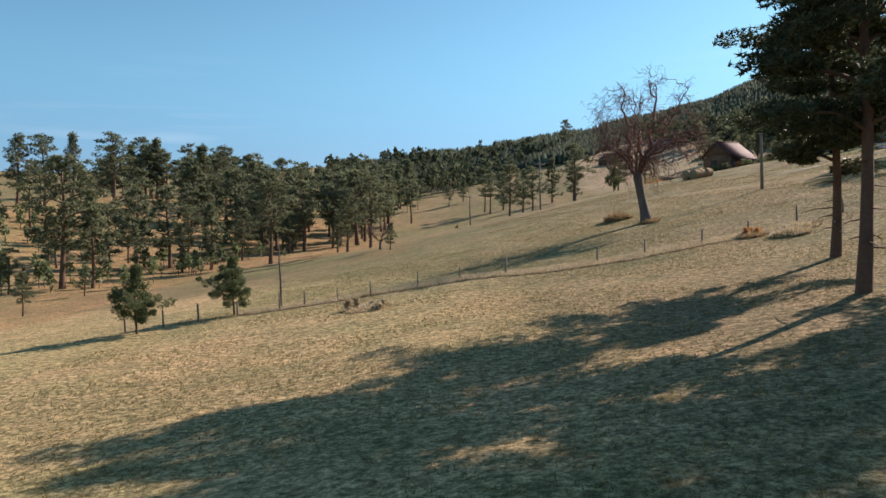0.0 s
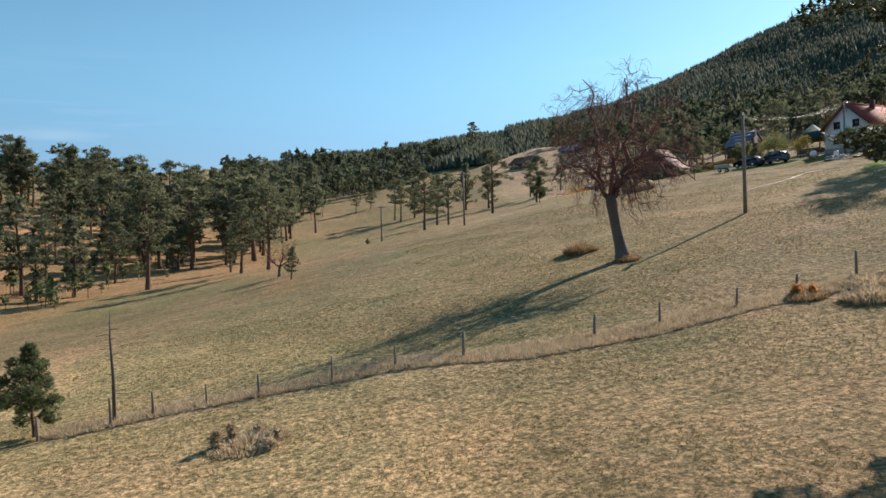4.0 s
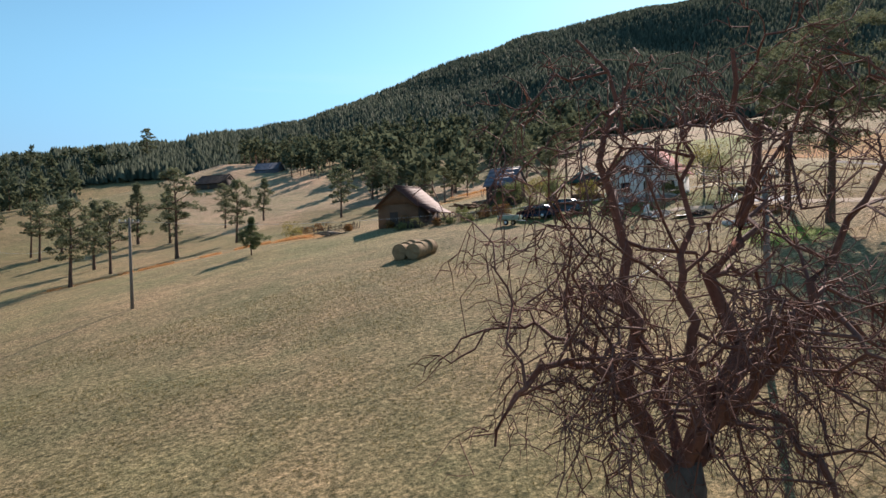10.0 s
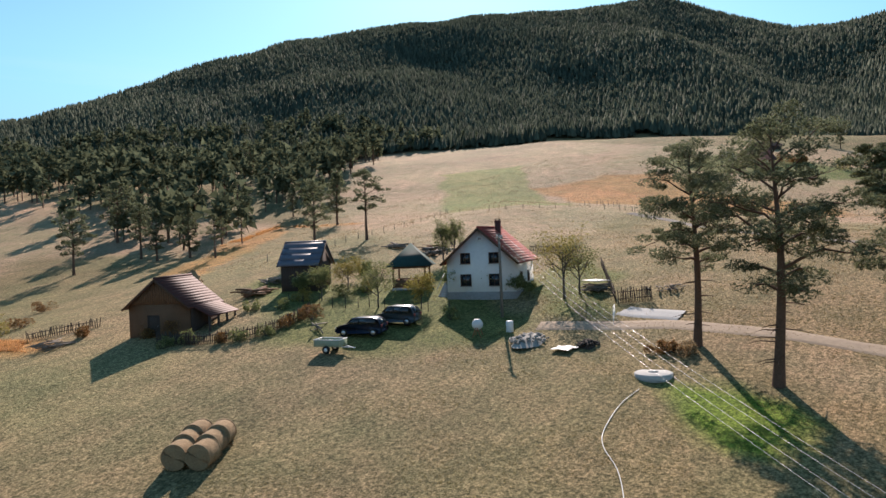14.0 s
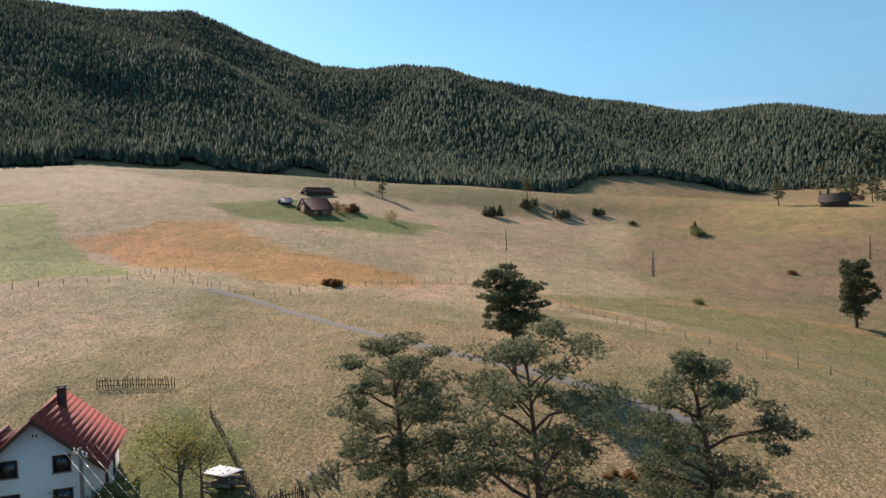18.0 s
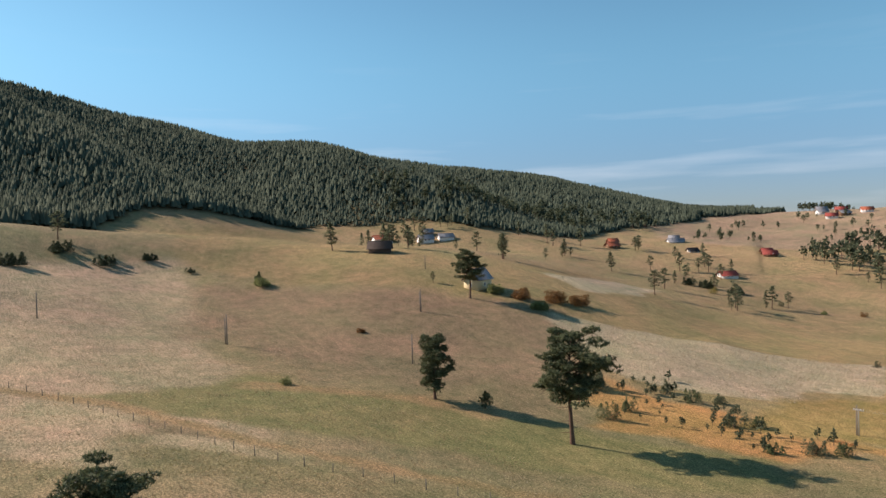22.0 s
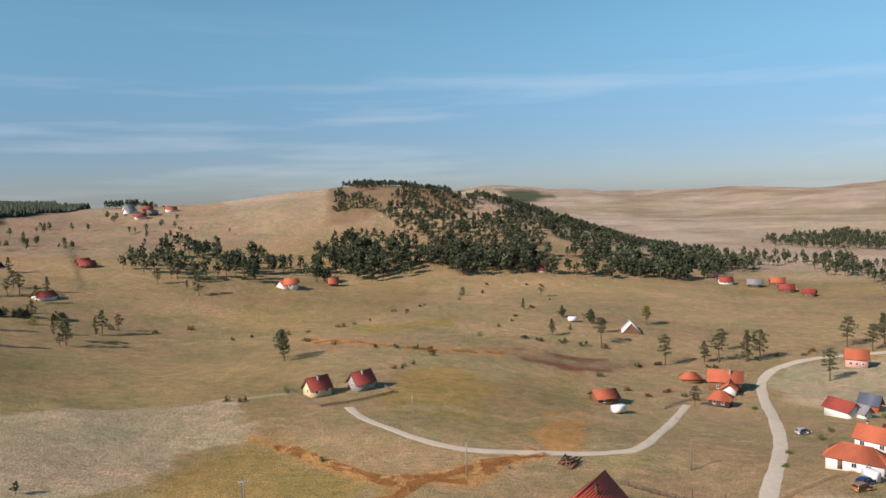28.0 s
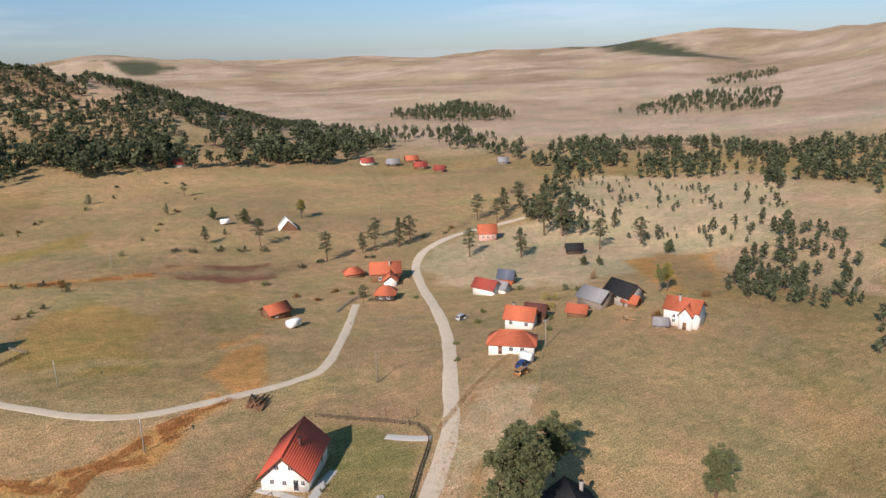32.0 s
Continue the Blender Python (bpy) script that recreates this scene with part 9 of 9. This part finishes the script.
def arrays(me):
    v = np.empty(len(me.vertices) * 3)
    me.vertices.foreach_get("co", v)
    size = np.empty(len(me.polygons), dtype=np.int32)
    me.polygons.foreach_get("loop_total", size)
    li = np.empty(len(me.loops), dtype=np.int32)
    me.loops.foreach_get("vertex_index", li)
    start = np.r_[0, np.cumsum(size)[:-1]]
    return v.reshape(-1, 3), [li[start[size == k][:, None] + np.arange(k)[None]] for k in (3, 4) if (size == k).any()]


FAR_ARRAYS = [[arrays(me) for me in trio] for trio in FAR]


def grove(box, count, heights, seed, group, label, test=None):
    """Far pines over a stretch of the plan, too many to tell apart: trunks in one mesh, crowns in another."""
    rng = np.random.default_rng(seed)
    wood_g, crown_g, done = Geo(), Geo(), 0
    for _ in range(count * 6):
        x, y = rng.uniform(box[0], box[2]), rng.uniform(box[1], box[3])
        if done >= count or (test is not None and not test(x, y)):
            continue
        s, a = rng.uniform(*heights) / 9.0, rng.uniform(0, 6.28)
        turn = np.array([[math.cos(a), -math.sin(a), 0], [math.sin(a), math.cos(a), 0], [0, 0, 1]]) * s
        base = np.array([x, y, lz(x, y)])
        for k, (v, f) in enumerate(FAR_ARRAYS[int(rng.integers(0, 4))]):
            (crown_g if k == 2 else wood_g).add(v @ turn.T + base, *f)
        done += 1
    ob = tagged(part("pine_grove", crown_g, NEEDLES), label, "forest", group, "stuff")
    tagged(part("trunk", wood_g, BARK, ob), kind="stuff")


def polar(az0, az1, r0, r1, seed=0.0, cut=-0.2):
    def test(x, y):
        az, r = bearing(np.array([x]), np.array([y]))
        a = az[0] if az[0] - az0 < 300 else az[0] - 360
        return az0 < a < az1 and r0 < r[0] < r1 and waves(np.array([x]), np.array([y]), 17.0, seed)[0] > cut
    return test


grove((-150, 110, -10, 310), 130, (12, 19), 71, "pines of the wooded bank", "black pines on the tawny wooded bank", polar(316, 352, 105, 300, 1.0, -0.4))
grove((-110, 85, -15, 220), 38, (8, 15), 72, "pines of the wooded bank", "black pines with dark crowns on the tawny wooded bank", polar(283, 328, 92, 230, 2.0, -0.3))
wood_in("bank_scrub", [(-70, 90), (-110, 150), (-90, 210), (-40, 190), (-32, 130), (-42, 92)], 160, 1.5, 4.5, "young pines and scrub under the pines of the bank", 221, NEEDLES_YOUNG, gaps=-0.3)
grove((180, -300, 420, -60), 60, (5, 10), 75, "pines of the upper valley", "dark pines in the upper valley", polar(118, 160, 280, 420, 5.0, 0.1))
grove((60, 200, 260, 430), 70, (7, 12), 76, "pines at the wood edge", "dark pines at the wood edge", polar(14, 42, 230, 370, 6.0, 0.2))
wood_in("knoll_wood", [(122.1, -443.4), (93.3, -463.7), (65.9, -465.9), (42.2, -453.8), (50.4, -485), (-34, -679), (-92.7, -670.6), (-176.9, -650.2), (-157.9, -572.7), (-72.3, -461.2), (-14.1, -419.5), (31.2, -400.6), (73.2, -393.5), (117.7, -407.4), (140.1, -402.7), (130.2, -424.5)], 2200, 4, 7.5, "dark pine wood over the rounded knoll", 200, gaps=-0.45)
wood_in("knoll_scrub", [(152.2, -614.6), (90.7, -621.4), (49.6, -496.7), (41, -466.2), (103.3, -466.8), (149.1, -440.1)], 800, 2.5, 6, "pines and scrub scattered over the stony knoll", 201, gaps=-0.2)
wood_in("pine_belt", [(144.9, -395.4), (88.2, -393.6), (18.8, -393.3), (-77.1, -448.3), (-152.7, -489.8), (-151.4, -430), (-76.7, -372.4), (-22.4, -361.2), (29.9, -360.6), (74.6, -358.7), (109.4, -342.9), (139.3, -345.5)], 420, 7, 13, "belt of tall dark pines along the pastures", 202, gaps=-0.35)
wood_in("plantation", [(-281.2, -698.1), (-394.4, -735.7), (-388, -602.1), (-338.7, -530.6), (-291.3, -570.6), (-263, -630.4)], 260, 6, 10, "dark pine plantation at the edge of the moor", 203, gaps=-0.9)
wood_in("hamlet_wood", [(-157.9, -572.7), (-198.5, -520.7), (-256, -489), (-247.6, -384), (-208.5, -329), (-185.7, -421.4), (-121.3, -435.6)], 150, 6, 11, "dark pines round the far hamlet", 204, gaps=-0.3)
wood_in("village_wood", [(-198.2, -308.6), (-283.8, -376.7), (-331.7, -339.7), (-342.9, -230.5), (-236.7, -153.6), (-231.1, -200.2), (-215.5, -243.2), (-185, -263.6)], 430, 5, 10, "broad dark pines beyond the village", 205, gaps=-0.2)
wood_in("slope_wood", [(-446.1, -500.1), (-658.2, -579.4), (-751.2, -526.4), (-552.9, -382.6), (-497.8, -424.3), (-447.7, -456.8)], 300, 5, 9, "dark pine wood on the pale slope", 206, gaps=-0.5)
wood_in("crest_wood", [(-827, -709.5), (-1176.1, -834.9), (-975.7, -689.3), (-766.8, -630.7)], 120, 5, 9, "dark pines along the crest of the slope", 207, gaps=-0.5)
wood_in("lane_wood", [(-137.3, -238.8), (-182.8, -260.8), (-140, -185.9), (-107.8, -157.5), (-111.9, -193.2)], 40, 7, 10, "dark pines beside the village road", 208, gaps=-0.9)
wood_in("corner_wood", [(-146.1, -114.7), (-187.6, -118), (-91.4, -49), (-92.4, -58.5), (-110.2, -86.9)], 60, 4, 6.5, "dense young pine wood on the rusty slope", 209, gaps=-0.9)
wood_in("slope_scrub", [(-199.3, -271.5), (-242.1, -157.5), (-167.7, -103.5), (-125.7, -131.5), (-128.6, -172.3)], 140, 2, 4.5, "young pines scattered on the pale slope", 210, gaps=-0.3)
wood_in("hill_wood", [(97.7, 326.2), (102.5, 282.3), (91.2, 225.3), (93, 201.8), (94.3, 180.4), (126, 202.4), (142.2, 202.5), (192.7, 239.2), (283.5, 304.8), (313.5, 269.7), (336, 389.8), (237.3, 516.4), (145.5, 546.2)], 1000, 7, 13, "dark pine wood spilling down the hillside", 211, gaps=-0.75)
wood_in("bank_wood", [(-82, 396.2), (-73.1, 487.2), (-30.4, 551.2), (27.4, 556.7), (80.7, 555.6), (97.2, 554), (58.2, 498.4), (17.7, 316.8), (-6.4, 254.4), (-17, 228), (-34.1, 265.1), (-60.3, 296.7)], 260, 8, 13, "dark pine wood behind the meadow", 212, gaps=-0.6)
wood_in("valley_wood", [(416, -136.2), (403.9, -232.2), (371.7, -256.3), (363.2, -354), (411, -390.5), (447.1, -271.6), (477.9, -174.1)], 260, 5, 9, "dark pines at the foot of the mountain", 213, gaps=-0.4)
wood_in("mid_belt", [(241.6, -295.8), (231.5, -362.6), (193.5, -366.3), (134.4, -355.7), (127.6, -315.4), (170.9, -290.2), (217.5, -282.4)], 70, 8, 13, "row of dark pines along the valley pastures", 214, gaps=-0.5)
wood_in("hollow_scrub", [(134, -12.9), (143.5, -35.1), (139, -45.3), (124.8, -42.2), (108.9, -34.2), (96.4, -34.6), (100.4, -16.5), (114.8, -16), (124.9, -14.1)], 60, 1, 2.6, "young pines and junipers in the rusty hollow", 215, gaps=-0.6)
wood_in("east_wood", [(-371.4, -253.9), (-367.7, -181.1), (-243, -111.3), (-253.8, -157.4)], 120, 5, 10, "broad dark pines beyond the pale slope", 216, gaps=-0.5)
wood_in("young_wood", [(-169.2, -135), (-197, -123.9), (-169, -69.9), (-82.2, -21.7), (-103.5, -43.1), (-90.3, -50)], 90, 3, 6, "young pine wood on the rusty slope", 217, gaps=-0.4)
wood_in("hill_pines", [(360.2, -364.5), (327.9, -474.8), (236.1, -448.3), (195.8, -401.6), (268.9, -352.5), (309.8, -302.8)], 45, 3, 7, "scattered pines on the bare brown hill", 218, gaps=-0.3)
wood_in("cottage_grove", [(151.5, -374.4), (13, -388.3), (16, -359.3), (75, -340.2), (140.1, -317.1)], 110, 7, 12, "tall pines along the pasture edge", 219, gaps=-0.5)
wood_in("crest_pines", [(395.9, -537.4), (351.1, -522.7), (338.6, -645.2), (332.9, -647.5), (333.9, -511.4)], 45, 5, 8, "row of pines on the crest of the bare hill", 220, gaps=-0.9)
